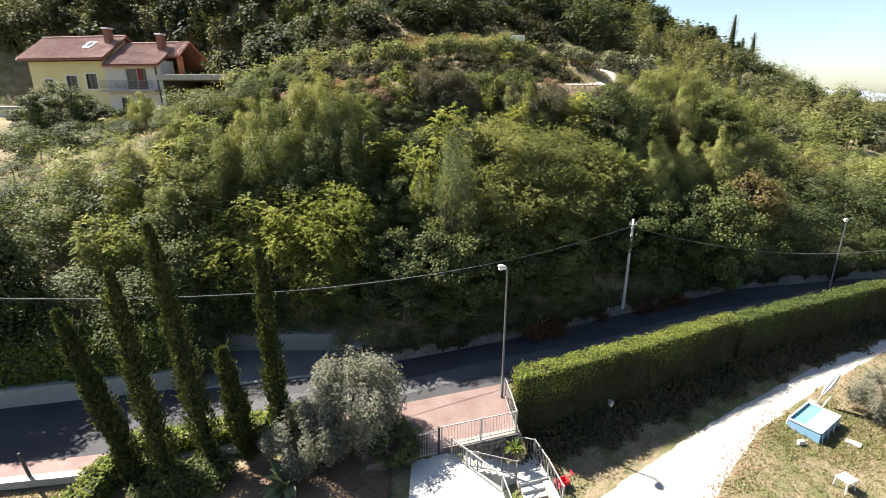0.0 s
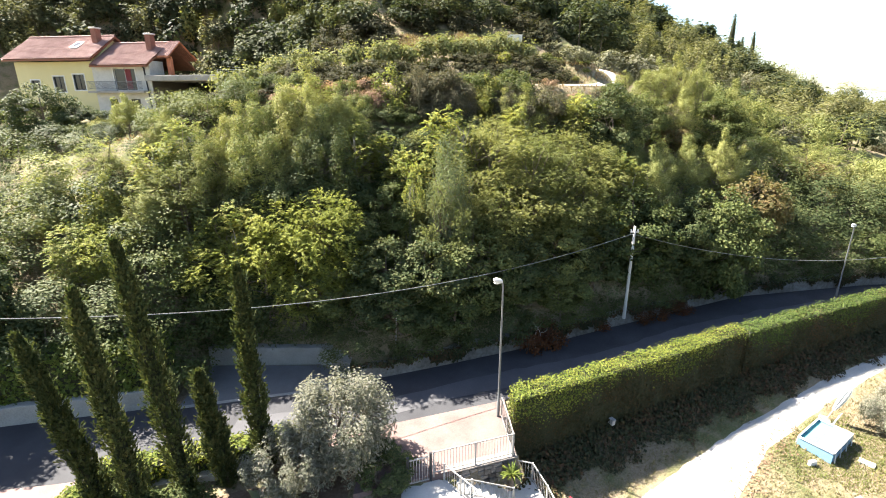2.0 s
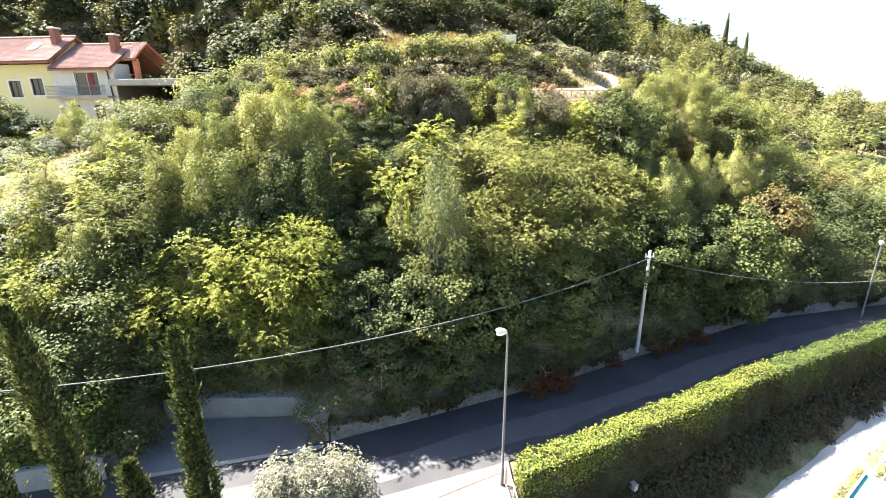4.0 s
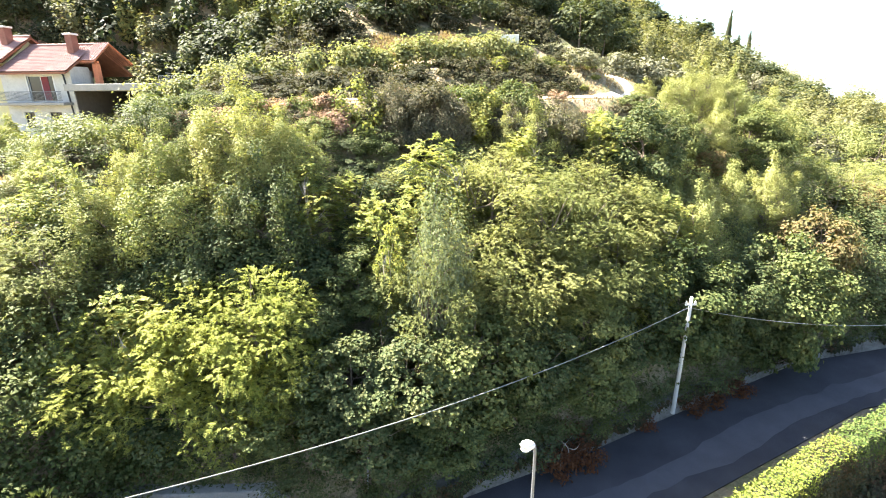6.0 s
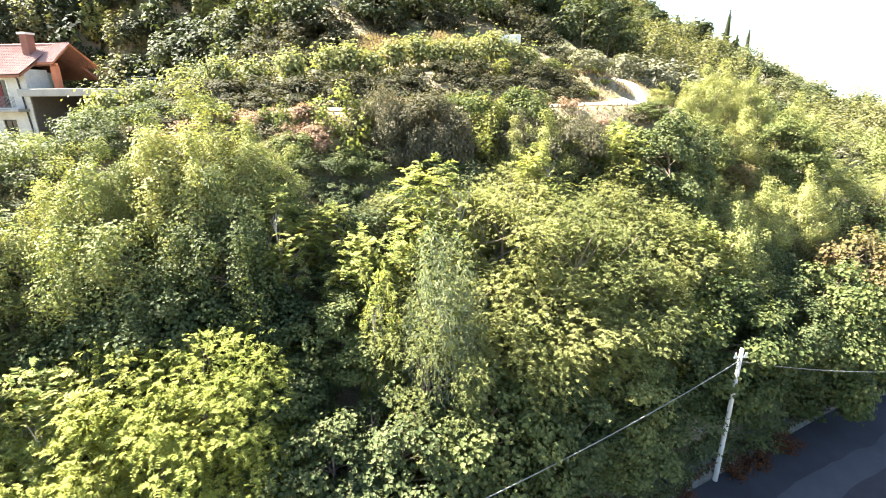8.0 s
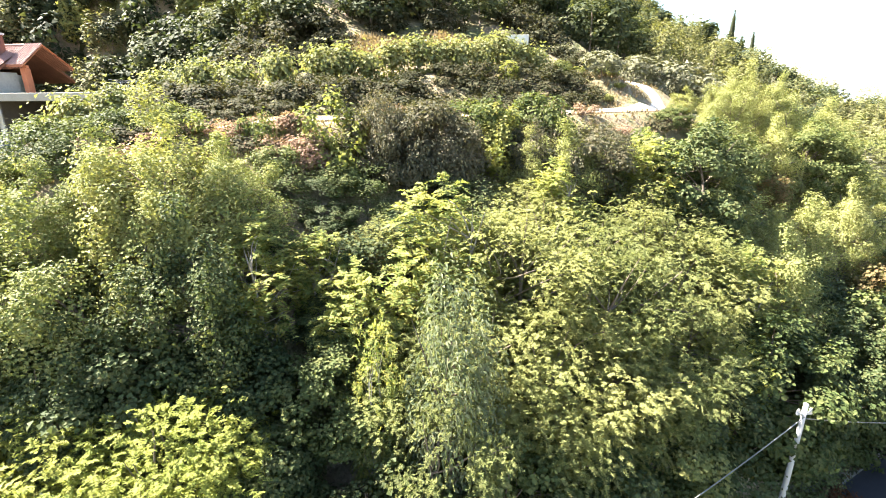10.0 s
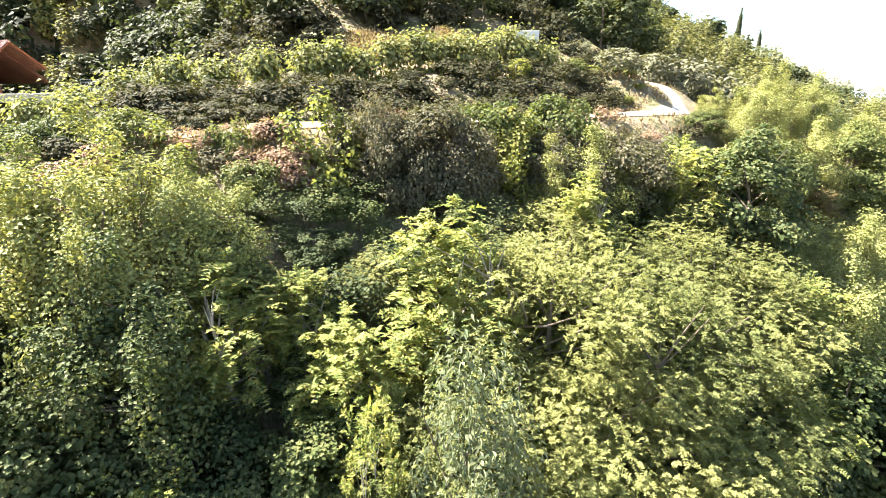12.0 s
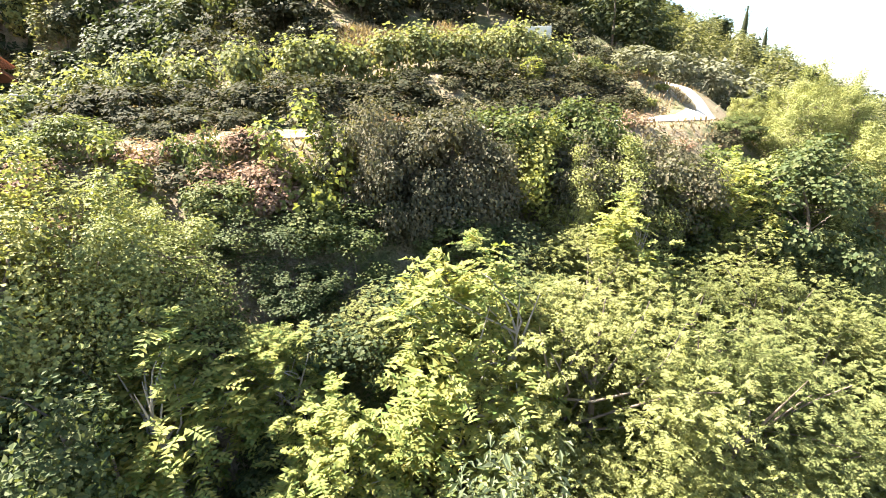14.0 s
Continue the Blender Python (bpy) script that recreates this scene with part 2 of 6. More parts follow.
CREST = [(-400, -20), (-107, 21), (-60, 38), (-35, 49), (-10, 62), (51, 33), (69, 22), (84, 9), (107, -11), (160, -36), (300, -45)]
TERRACE = [(-32, 0), (-20, -0.2), (-13, -1.1), (-6.5, -1.1), (7.5, 0), (20, 0)]
BAY = [(-14, 0), (-12.6, 3.7), (-6.2, 2.3), (-4.5, 0.2), (-4, 0)]
ROAD_Z = -0.4
HOUSE = (-36.0, 56.5)


def along(table, x):
    return np.interp(x, [p[0] for p in table], [p[1] for p in table])


def ground_z(x, y):
    """Height of the land, for numbers or arrays."""
    x, y = np.asarray(x, float), np.asarray(y, float)
    s = y - along(FAR_EDGE, x)
    bay = along(BAY, x)
    s = s - bay * np.clip(1 - (s - bay) / 9, 0, 1)
    k = along(FACTOR, x)
    low = k * along(SLOPE, np.clip(s, 0, 27)) + (1 - k) * 0.4
    low = low + along(TERRACE, x) * np.clip((s - 17.5) / 4, 0, 1)
    u = np.clip((s - 27) / 72, 0, 1)
    hill = low + (along(CREST, x) - low) * (u * 0.75 + 0.25 * u * u * (3 - 2 * u)) * (s > 27)
    hill = hill - 0.28 * np.clip(s - 99, 0, 420)
    rough = 0.35 * np.sin(x * 0.31 + 1.3) * np.sin(y * 0.27) + 0.2 * np.sin(x * 0.83 + y * 0.55)
    hill = hill + rough * np.clip((s - 3) / 6, 0, 1) * np.clip(np.abs(s - 15.6) / 2 - 0.6, 0, 1)
    pad = np.clip(1.9 - np.hypot((x + 37) / 16.0, (y - 56.5) / np.where(y > 56.5, 11.0, 8.5)), 0, 1)
    pad = pad * pad * (3 - 2 * pad)
    hill = hill * (1 - pad) + 11.2 * pad
    front = along(HEDGE_FRONT, x)
    down = np.clip(front + 0.35 - y, 0, 40)
    lower = -1.7 - 0.1 * np.clip(down, 0, 9)
    left = -0.72 - 0.02 * np.clip(15 - y, 0, 30)
    w = np.clip((x - 0.6) / 1.4, 0, 1)
    below = left * (1 - w) + lower * w
    yard = (x > -3.2) & (x < 3.3) & (y > 16.2 + 0.32 * (x + 0.2))
    near = along(NEAR_EDGE, x)
    out = np.where(s > 0.7, hill, ROAD_Z - 0.06)
    out = np.where(y < near - 0.9, below, out)
    out = np.where((x > 3.2) & (y < front + 0.35), below, np.where((x > 3.2) & (y < near), ROAD_Z - 0.06, out))
    out = np.where(yard & (y < near), ROAD_Z - 0.1, out)
    recess = (x > -12.2) & (x < -5.2) & (y > 19) & (y < 24.5)
    out = np.where(recess, ROAD_Z - 0.06, out)
    sink = np.clip((np.hypot(x, y) - 420) / 600, 0, 1)
    return out * (1 - sink) - 45 * sink


def gz(x, y):
    return float(ground_z(x, y))


# ---------------------------------------------------------------- mesh helpers
def mesh_object(name, verts, faces, material, parent=None, label="", smooth=False):
    verts, faces = np.asarray(verts, np.float32), np.asarray(faces, np.int32)
    me = bpy.data.meshes.new(name)
    me.vertices.add(len(verts))
    me.vertices.foreach_set("co", verts.ravel())
    me.loops.add(faces.size)
    me.loops.foreach_set("vertex_index", faces.ravel())
    me.polygons.add(len(faces))
    me.polygons.foreach_set("loop_start", np.arange(0, faces.size, faces.shape[1], dtype=np.int32))
    me.polygons.foreach_set("use_smooth", np.full(len(faces), smooth))
    me.materials.append(material)
    me.update(calc_edges=True)
    me.validate()
    ob = new(name, me)
    ob.parent = parent
    return tagged(ob, label)


def part(name, bm, material, parent=None, label="", smooth=False):
    me = bpy.data.meshes.new(name)
    for f in bm.faces:
        f.smooth = smooth
    bm.to_mesh(me)
    bm.free()
    me.materials.append(material)
    ob = new(name, me)
    ob.parent = parent
    return tagged(ob, label)


def again(name, source, parent, m):
    """Another piece on the mesh of source."""
    ob = new(name, source.data)
    ob.parent, ob.matrix_basis = parent, m
    return ob


def thing(name, label, category, m=None, group="", kind=""):
    ob = tagged(new(name), label, category, group, kind)
    ob.matrix_basis = m or Matrix()
    return ob


def box(bm, x0, y0, z0, x1, y1, z1, bevel=0.0):
    made = bmesh.ops.create_cube(bm, size=1.0, matrix=Matrix.LocRotScale(((x0 + x1) / 2, (y0 + y1) / 2, (z0 + z1) / 2), None, (abs(x1 - x0), abs(y1 - y0), abs(z1 - z0))))
    if bevel:
        edges = {e for v in made["verts"] for e in v.link_edges}
        bmesh.ops.bevel(bm, geom=list(edges), offset=bevel, segments=1, affect="EDGES")
    return bm


def a_box(x0, y0, z0, x1, y1, z1, bevel=0.0):
    return box(bmesh.new(), x0, y0, z0, x1, y1, z1, bevel)


def beam(bm, a, b, w, h=None):
    """A bar from a to b."""
    a, b = Vector(a), Vector(b)
    q = (b - a).to_track_quat("Z", "X").to_matrix().to_4x4()
    bmesh.ops.create_cube(bm, size=1.0, matrix=Matrix.Translation((a + b) / 2) @ q @ Matrix.Diagonal((w, h or w, (b - a).length, 1)))
    return bm


def tube_arrays(path, radii, sides=6):
    path, radii = np.asarray(path, float), np.asarray(radii, float)
    d = np.gradient(path, axis=0)
    d /= np.linalg.norm(d, axis=1)[:, None] + 1e-9
    ref = np.where(np.abs(d[:, 2:3]) > 0.9, np.array([[1.0, 0, 0]]), np.array([[0, 0, 1.0]]))
    u = np.cross(d, ref)
    u /= np.linalg.norm(u, axis=1)[:, None] + 1e-9
    v = np.cross(d, u)
    a = np.linspace(0, 2 * np.pi, sides, endpoint=False)
    ring = path[:, None] + radii[:, None, None] * (np.cos(a)[None, :, None] * u[:, None] + np.sin(a)[None, :, None] * v[:, None])
    n = len(path)
    i, j = np.meshgrid(np.arange(n - 1), np.arange(sides), indexing="ij")
    k = (j + 1) % sides
    quads = np.stack([i * sides + j, i * sides + k, (i + 1) * sides + k, (i + 1) * sides + j], -1).reshape(-1, 4)
    return ring.reshape(-1, 3), quads


def joined(pieces):
    vs, fs, n = [], [], 0
    for v, f in pieces:
        vs.append(v)
        fs.append(np.asarray(f) + n)
        n += len(v)
    return np.concatenate(vs), np.concatenate(fs)


def unit(v):
    return v / (np.linalg.norm(v, axis=-1, keepdims=True) + 1e-9)


def kites(at, axis, side, length, width, droop=0.15):
    """Leaves: one folded kite each, from its stalk along axis."""
    at, axis, side = (np.asarray(a, float) for a in (at, axis, side))
    length, width = np.broadcast_to(length, len(at))[:, None], np.broadcast_to(width, len(at))[:, None]
    up = np.cross(side, axis)
    mid = at + axis * length * 0.45
    tip = at + axis * length - up * length * droop
    v = np.stack([at, mid + side * width + up * width * 0.25, tip, mid - side * width + up * width * 0.25], 1).reshape(-1, 3)
    return v, np.arange(len(at) * 4).reshape(-1, 4)


def slivers(at, axis, side, length, width):
    """Leaves of the undergrowth and the distance: one triangle each."""
    length, width = np.broadcast_to(length, len(at))[:, None], np.broadcast_to(width, len(at))[:, None]
    v = np.stack([at + side * width, at + axis * length, at + axis * length * 0.25 - side * width * 1.1], 1).reshape(-1, 3)
    return v, np.arange(len(at) * 3).reshape(-1, 3)


def scatter_leaves(rng, centres, outward, spread, size, aspect=0.42, droop=0.2, lift=0.3, plain=False):
    """Leaves round given points, their faces turned outward and to the sky, their tips hanging."""
    n = len(centres)
    at = centres + rng.normal(size=(n, 3)) * spread
    face = unit(outward * 0.75 + np.array([0, 0, lift + 0.25]) + rng.normal(size=(n, 3)) * 0.27)
    axis = rng.normal(size=(n, 3)) * 0.8 + outward * 0.5 - np.array([0, 0, 0.35])
    axis = unit(axis - face * (axis * face).sum(1, keepdims=True))
    side = np.cross(axis, face)
    length = size * rng.uniform(0.65, 1.35, n)
    if plain:
        return slivers(at, axis, side, length * 1.1, length * aspect)
    return kites(at, axis, side, length, length * aspect, droop)


def fronds(rng, at, axis, length, pairs, leaflet, droop=0.5, plain=False):
    """Feather-like leaves: leaflets in pairs along an arching stalk."""
    n = len(at)
    side0 = unit(np.cross(axis, np.array([0, 0, 1.0]) + rng.normal(size=(n, 3)) * 0.25))
    out = []
    length = np.broadcast_to(length, n)
    for i in range(pairs):
        f = (i + 0.7) / pairs
        p = at + axis * (length * f)[:, None] - np.array([0, 0, 1.0]) * (length * droop * f * f)[:, None]
        for sgn in (-1, 1):
            d = unit(axis * 0.55 + side0 * sgn + rng.normal(size=(n, 3)) * 0.18 - np.array([0, 0, 0.25]))
            across = unit(np.cross(d, np.array([0, 0, 1.0]) + rng.normal(size=(n, 3)) * 0.3))
            long = leaflet * (1.1 - 0.45 * f) * rng.uniform(0.8, 1.2, n)
            out.append(slivers(p, d, across, long * 1.1, leaflet * 0.24) if plain else kites(p, d, across, long, leaflet * 0.22))
    return joined(out)


# ---------------------------------------------------------------- trees
def limb(rng, a, b, r0, r1, bend=0.12, n=5):
    t = np.linspace(0, 1, n)[:, None]
    off = rng.normal(size=3) * np.linalg.norm(np.subtract(b, a)) * bend
    return tube_arrays(np.asarray(a) * (1 - t) + np.asarray(b) * t + np.sin(np.pi * t) * off, np.linspace(r0, r1, n), 5)


def crown_points(rng, style, height, radius, clumps, low=0.22):
    """Centres of the leaf clumps of a crown."""
    pts = []
    if style == "spires":
        leaders = [(0.0, 0.0, 1.0)]
        for k in range(8):
            a, r = rng.uniform(0, 6.28), rng.uniform(0.3, 0.72)
            leaders.append((r * np.cos(a), r * np.sin(a), (1 - 0.28 * r) * rng.uniform(0.84, 1.03)))
        body = int(clumps * 0.5)
        pts = crown_points(rng, "plume", height * 0.86, radius * 0.9, body, low).tolist()
        for k in range(clumps - body):
            lx, ly, lh = leaders[k % len(leaders)]
            f = 0.3 + 0.7 * rng.uniform(0, 1)
            wide = 0.42 * (1 - f) ** 0.6 + 0.05
            a, r = rng.uniform(0, 6.28), np.sqrt(rng.uniform(0.1, 1)) * wide
            grow = 0.55 + 0.45 * f
            pts.append(((lx * grow + r * np.cos(a)) * radius, (ly * grow + r * np.sin(a)) * radius, height * (low + (0.97 * lh - low) * f)))
        return np.array(pts)
    while len(pts) < clumps:
        p = rng.uniform(-1, 1, 3)
        h = (p[2] + 1) / 2
        if style == "plume":
            rr = 0.95 * np.sin(np.pi * min(1, h * 0.8 + 0.16)) ** 0.8
        elif style == "flat":
            rr = np.sqrt(max(0, 1 - (h - 0.35) ** 2 / 0.45))
        else:
            rr = np.sqrt(max(0, 1 - (2 * h - 0.9) ** 2)) if h < 0.95 else 0.3
        q = np.hypot(p[0], p[1])
        if q < rr and (q > rr * 0.5 or h > 0.7):
            pts.append((p[0] * radius, p[1] * radius, height * (low + (0.96 - low) * h)))
    return np.array(pts)


def tree_arrays(seed, style, height, radius, clumps, per, size, aspect=0.42, clump_r=0.55, leaf="single", droop=0.2, trunk_r=0.12, stems=1, limbs=0.5, low=0.22, plain=False):
    """Wood and leaves of one tree standing on the origin."""
    rng = np.random.default_rng(seed)
    pts = crown_points(rng, style, height, radius, clumps, low)
    wood = []
    tops = []
    for s in range(stems):
        lean = rng.normal(size=2) * (0.05 + 0.06 * (stems > 1)) * height
        top = np.array([lean[0], lean[1], height * (0.62 if style == "spires" else 0.86)])
        foot = np.array([rng.normal() * 0.12 * (stems > 1), rng.normal() * 0.12 * (stems > 1), -0.25])
        t = np.linspace(0, 1, 8)[:, None]
        bend = rng.normal(size=3) * height * 0.05
        path = foot * (1 - t) + top * t + np.sin(np.pi * t) * bend
        wood.append(tube_arrays(path, np.linspace(trunk_r, trunk_r * 0.06, 8), 7))
        tops.append(path)
    twigs = []
    for p in () if plain else pts[: max(3, int(len(pts) * limbs))]:
        path = tops[rng.integers(len(tops))]
        below = path[path[:, 2] < p[2] - 0.12 * height]
        a = below[-1] if len(below) else path[1]
        twigs.append(limb(rng, a, p, trunk_r * 0.25, 0.01))
    mid = np.array([0, 0, height * 0.5])
    c = np.repeat(pts, per, 0)
    n = len(c)
    ball = unit(rng.normal(size=(n, 3)))
    rad = clump_r * rng.uniform(0.35, 1.0, n) ** 0.6
    if style == "spires":
        slim = 1.2 - 0.5 * np.clip(c[:, 2:3] / height, 0, 1)
        offset = ball * rad[:, None] * np.array([0.85, 0.85, 1.3]) * slim
    elif style == "plume":
        offset = ball * rad[:, None] * np.array([0.55, 0.55, 1.75])
    else:
        offset = ball * rad[:, None] * np.array([1.05, 1.05, 0.72])
    at = c + offset
    out = unit(unit(c - mid) * 0.6 + ball * 0.8 + np.array([0, 0, 0.25]))
    if leaf == "single":
        v, f = scatter_leaves(rng, at, out, 0.05, size, aspect, droop, -0.12 if style == "spires" else 0.3, plain=plain)
    else:
        axis = unit(out * np.array([1, 1, 0.7]) + rng.normal(size=(n, 3)) * 0.55 + np.array([0, 0, 0.25]))
        v, f = fronds(rng, at, axis, size * rng.uniform(0.75, 1.25, n), 6 if plain else 7, size * 0.3, plain=True)
    keep = v.reshape(-1, f.shape[1], 3)[:, :, 2].min(1) > -0.3
    f = f[keep]
    return wood, twigs, (v, f)


KINDS = {
    # style, height, radius, clumps, leaves a clump, leaf length, aspect, clump radius, leaf kind, wood, leaves, stems, share of clumps with a limb
    "robinia": ("round", 6.0, 2.3, 84, 36, 0.25, 0.2, 0.58, "frond", "BARK", "ROBINIA", 2, 0.22),
    "yellow_tree": ("round", 5.5, 2.1, 72, 34, 0.29, 0.2, 0.54, "frond", "BARK", "YELLOW", 2, 0.22),
    "ailanthus": ("plume", 5.5, 1.7, 50, 13, 0.6, 0.2, 0.55, "frond", "PALEBARK", "AILANTH", 3, 0.6),
    "elm": ("spires", 8.0, 2.4, 130, 150, 0.09, 0.38, 0.5, "single", "BARK", "ELM", 3, 0.5),
    # elm again, its shaded side put into the leaf colour
    "dark_elm": ("spires", 8.0, 2.4, 120, 140, 0.095, 0.4, 0.52, "single", "BARK", "DARK", 3, 0.4),
    "broadleaf": ("round", 6.0, 2.5, 92, 125, 0.135, 0.5, 0.5, "single", "BARK", "GREEN", 1, 0.4),
    "ivy_tree": ("round", 6.0, 2.3, 84, 125, 0.13, 0.55, 0.47, "single", "BARK", "DARK", 2, 0.4),
    "dark_bush": ("round", 3.6, 1.9, 90, 130, 0.108, 0.4, 0.46, "single", "BARK", "DUSK", 4, 0.4),
    "green_bush": ("flat", 2.6, 1.5, 46, 75, 0.16, 0.42, 0.48, "single", "BARK", "GREEN", 4, 0.4),
    "light_bush": ("spires", 3.6, 1.2, 50, 110, 0.12, 0.4, 0.42, "single", "BARK", "FRESH", 4, 0.4),
    "rusty_tree": ("round", 5.0, 2.1, 80, 80, 0.18, 0.42, 0.58, "single", "BARK", "RUST", 2, 0.4),
    "olive_tree": ("plume", 4.2, 2.0, 90, 160, 0.13, 0.22, 0.52, "single", "BARK", "OLIVE", 2, 0.5),
    "willow": ("plume", 4.5, 1.5, 60, 120, 0.13, 0.2, 0.5, "single", "BARK", "WILLOW", 4, 0.3),
    "withered_bush": ("flat", 1.2, 1.0, 26, 40, 0.12, 0.35, 0.34, "single", "BARK", "REDDRY", 3, 0.4),
    "dry_shrub": ("flat", 1.0, 0.9, 18, 42, 0.13, 0.35, 0.34, "single", "BARK", "PINKDRY", 3, 0.3),
    "scrub": ("flat", 1.6, 1.2, 18, 32, 0.21, 0.4, 0.42, "single", "BARK", "SCRUB", 3, 0.3),
    "thicket": ("round", 4.0, 2.0, 40, 88, 0.135, 0.36, 0.68, "single", "BARK", "GREEN", 2, 0.15),
    "dark_thicket": ("round", 4.0, 2.0, 40, 88, 0.13, 0.38, 0.68, "single", "BARK", "DARK", 2, 0.15),
    "light_thicket": ("spires", 4.2, 1.8, 40, 88, 0.13, 0.33, 0.66, "single", "BARK", "ELM", 2, 0.15),
    "yellow_thicket": ("round", 4.0, 1.9, 36, 8, 0.46, 0.2, 0.66, "frond", "BARK", "ROBINIA", 2, 0.15),
    "far_tree": ("round", 6.5, 2.8, 32, 48, 0.34, 0.5, 0.95, "single", "BARK", "FAR", 1, 0.3),
    "far_pale": ("plume", 6.0, 2.6, 34, 56, 0.27, 0.42, 0.95, "single", "BARK", "PALE", 2, 0.3),
    "far_fresh": ("spires", 4.5, 1.8, 40, 60, 0.26, 0.45, 0.6, "single", "BARK", "FRESH", 2, 0.3),
    "far_bush": ("flat", 3.2, 2.2, 26, 34, 0.36, 0.5, 0.75, "single", "BARK", "FAR", 2, 0.3),
    "far_olive": ("round", 4.0, 2.2, 30, 44, 0.3, 0.4, 0.75, "single", "BARK", "FAROLIVE", 2, 0.4),
}
PLAIN = ("thicket", "yellow_thicket", "dark_thicket", "light_thicket", "scrub", "dry_shrub", "far_tree", "far_bush", "far_olive", "far_pale", "far_fresh")
LOW = {"thicket": 0.05, "dark_thicket": 0.05, "light_thicket": 0.06, "yellow_thicket": 0.08, "scrub": 0.1, "broadleaf": 0.12, "ivy_tree": 0.06, "dark_bush": 0.1, "green_bush": 0.1, "light_bush": 0.12, "yellow_tree": 0.12, "elm": 0.14, "dark_elm": 0.1, "far_bush": 0.12}
WOODS = {"BARK": M_BARK, "PALEBARK": M_PALEBARK}
LEAVES = {"ROBINIA": L_ROBINIA, "YELLOW": L_YELLOW, "AILANTH": L_AILANTH, "ELM": L_ELM, "GREEN": L_GREEN, "DARK": L_DARK, "OLIVE": L_OLIVE, "RUST": L_RUST, "VINE": L_VINE, "FAR": L_FAR, "DUSK": L_DUSK, "SCRUB": L_SCRUB, "WILLOW": L_WILLOW, "FAROLIVE": L_FAROLIVE, "PALE": L_PALE, "PINKDRY": L_PINKDRY, "REDDRY": L_REDDRY, "FRESH": L_FRESH}
LABELS = {
    "robinia": ("robinia", "yellow-green feathery robinia tree on the steep bank", "tree"),
    "yellow_tree": ("robinia", "bright yellow robinia tree turning colour on the bank", "tree"),
    "ailanthus": ("ailanthus", "slender tree of heaven with long feather leaves", "tree"),
    "elm": ("elm", "tall grey-green elm with upright plume-like branches", "tree"),
    "dark_elm": ("elm", "elm with shade put into its dark leaf colour, in the thick of the bank", "tree"),
    "broadleaf": ("broadleaf_tree", "dense mid-green broadleaf tree on the bank", "tree"),
    "ivy_tree": ("ivy_covered_tree", "dark ivy-covered tree beside the road wall", "tree"),
    "dark_bush": ("evergreen_bush", "dark grey-green rounded evergreen bush by the track", "bush"),
    "green_bush": ("bush", "low green bush in the undergrowth of the bank", "bush"),
    "light_bush": ("upright_bush", "upright light green bush beside the dry track", "bush"),
    "rusty_tree": ("rusty_tree", "rust-brown and green tree with drying leaves", "tree"),
    "olive_tree": ("olive_tree", "silvery grey-green olive tree in the garden", "tree"),
    "willow": ("grey_willow", "soft blue-green willow bush among the yellow trees", "bush"),
    "scrub": ("scrub_bush", "low brownish-green scrub on the terrace bank", "bush"),
    "withered_bush": ("withered_bush", "withered red-brown bush at the foot of the bank", "bush"),
    "dry_shrub": ("dry_shrub", "withered pinkish-brown shrub beside the dry track", "bush"),
    "thicket": ("thicket_tree", "young green broadleaf tree in the thicket", "tree"),
    "dark_thicket": ("thicket_tree", "dark green ivy-hung young tree in the thicket, also standing in for shade", "tree"),
    "light_thicket": ("thicket_tree", "young grey-green elm in the thicket", "tree"),
    "yellow_thicket": ("thicket_tree", "young yellow-green robinia in the thicket", "tree"),
    "far_tree": ("hillside_tree", "green tree in the wood on the hillside", "tree"),
    "far_pale": ("hillside_tree", "pale grey-green tree on the hillside", "tree"),
    "far_fresh": ("hillside_tree", "bright green young tree on the dark hillside", "tree"),
    "far_bush": ("hillside_bush", "low green bush on the terraced hillside", "bush"),
    "far_olive": ("hillside_olive", "pale silvery olive tree on the hillside", "tree"),
}
TEMPLATES = {}
plant_rng = random.Random(11)


def plant(kind, x, y, top=None, height=None, wide=1.0, variants=3, base=None):
    """Set a tree of that kind on the land, with its top at a height above sea level or its own height given."""
    style, h0, r0, clumps, per, size, aspect, cr, leaf, wood, leaves, stems, limbs = KINDS[kind]
    z = (gz(x, y) if base is None else base) - 0.05
    height = height if height else max(1.2, top - z)
    sc = height / h0
    v = plant_rng.randrange(variants)
    wide = wide * plant_rng.uniform(0.92, 1.1)
    m = Matrix.Translation((x, y, z)) @ Matrix.Rotation(plant_rng.uniform(0, 6.28), 4, "Z") @ Matrix.Diagonal((sc ** 0.6 * wide, sc ** 0.6 * wide, sc, 1))
    if (kind, v) in TEMPLATES:
        ob = copy_thing(TEMPLATES[kind, v], m)
        ob.matrix_basis = m
        return ob
    name, label, category = LABELS[kind]
    stems = 1 if kind in PLAIN else stems
    wood_parts, twigs, (lv, lf) = tree_arrays(100 + 17 * v + len(kind) * 31, style, h0, r0, clumps, per, size, aspect, cr, leaf, stems=stems, trunk_r=0.022 * h0 ** 0.9, limbs=limbs, low=LOW.get(kind, 0.2), plain=kind in PLAIN)
    ob = thing(name, label, category, group=category + "s on the hillside")
    for wv, wf in wood_parts:
        mesh_object("trunk", wv, wf, WOODS[wood], ob, smooth=True)
    if twigs:
        tagged(mesh_object("branch", *joined(twigs), WOODS[wood], ob, smooth=True), kind="stuff")
    mesh_object("crown", lv, lf, LEAVES[leaves], ob)
    TEMPLATES[kind, v] = ob
    ob.matrix_basis = m
    return ob


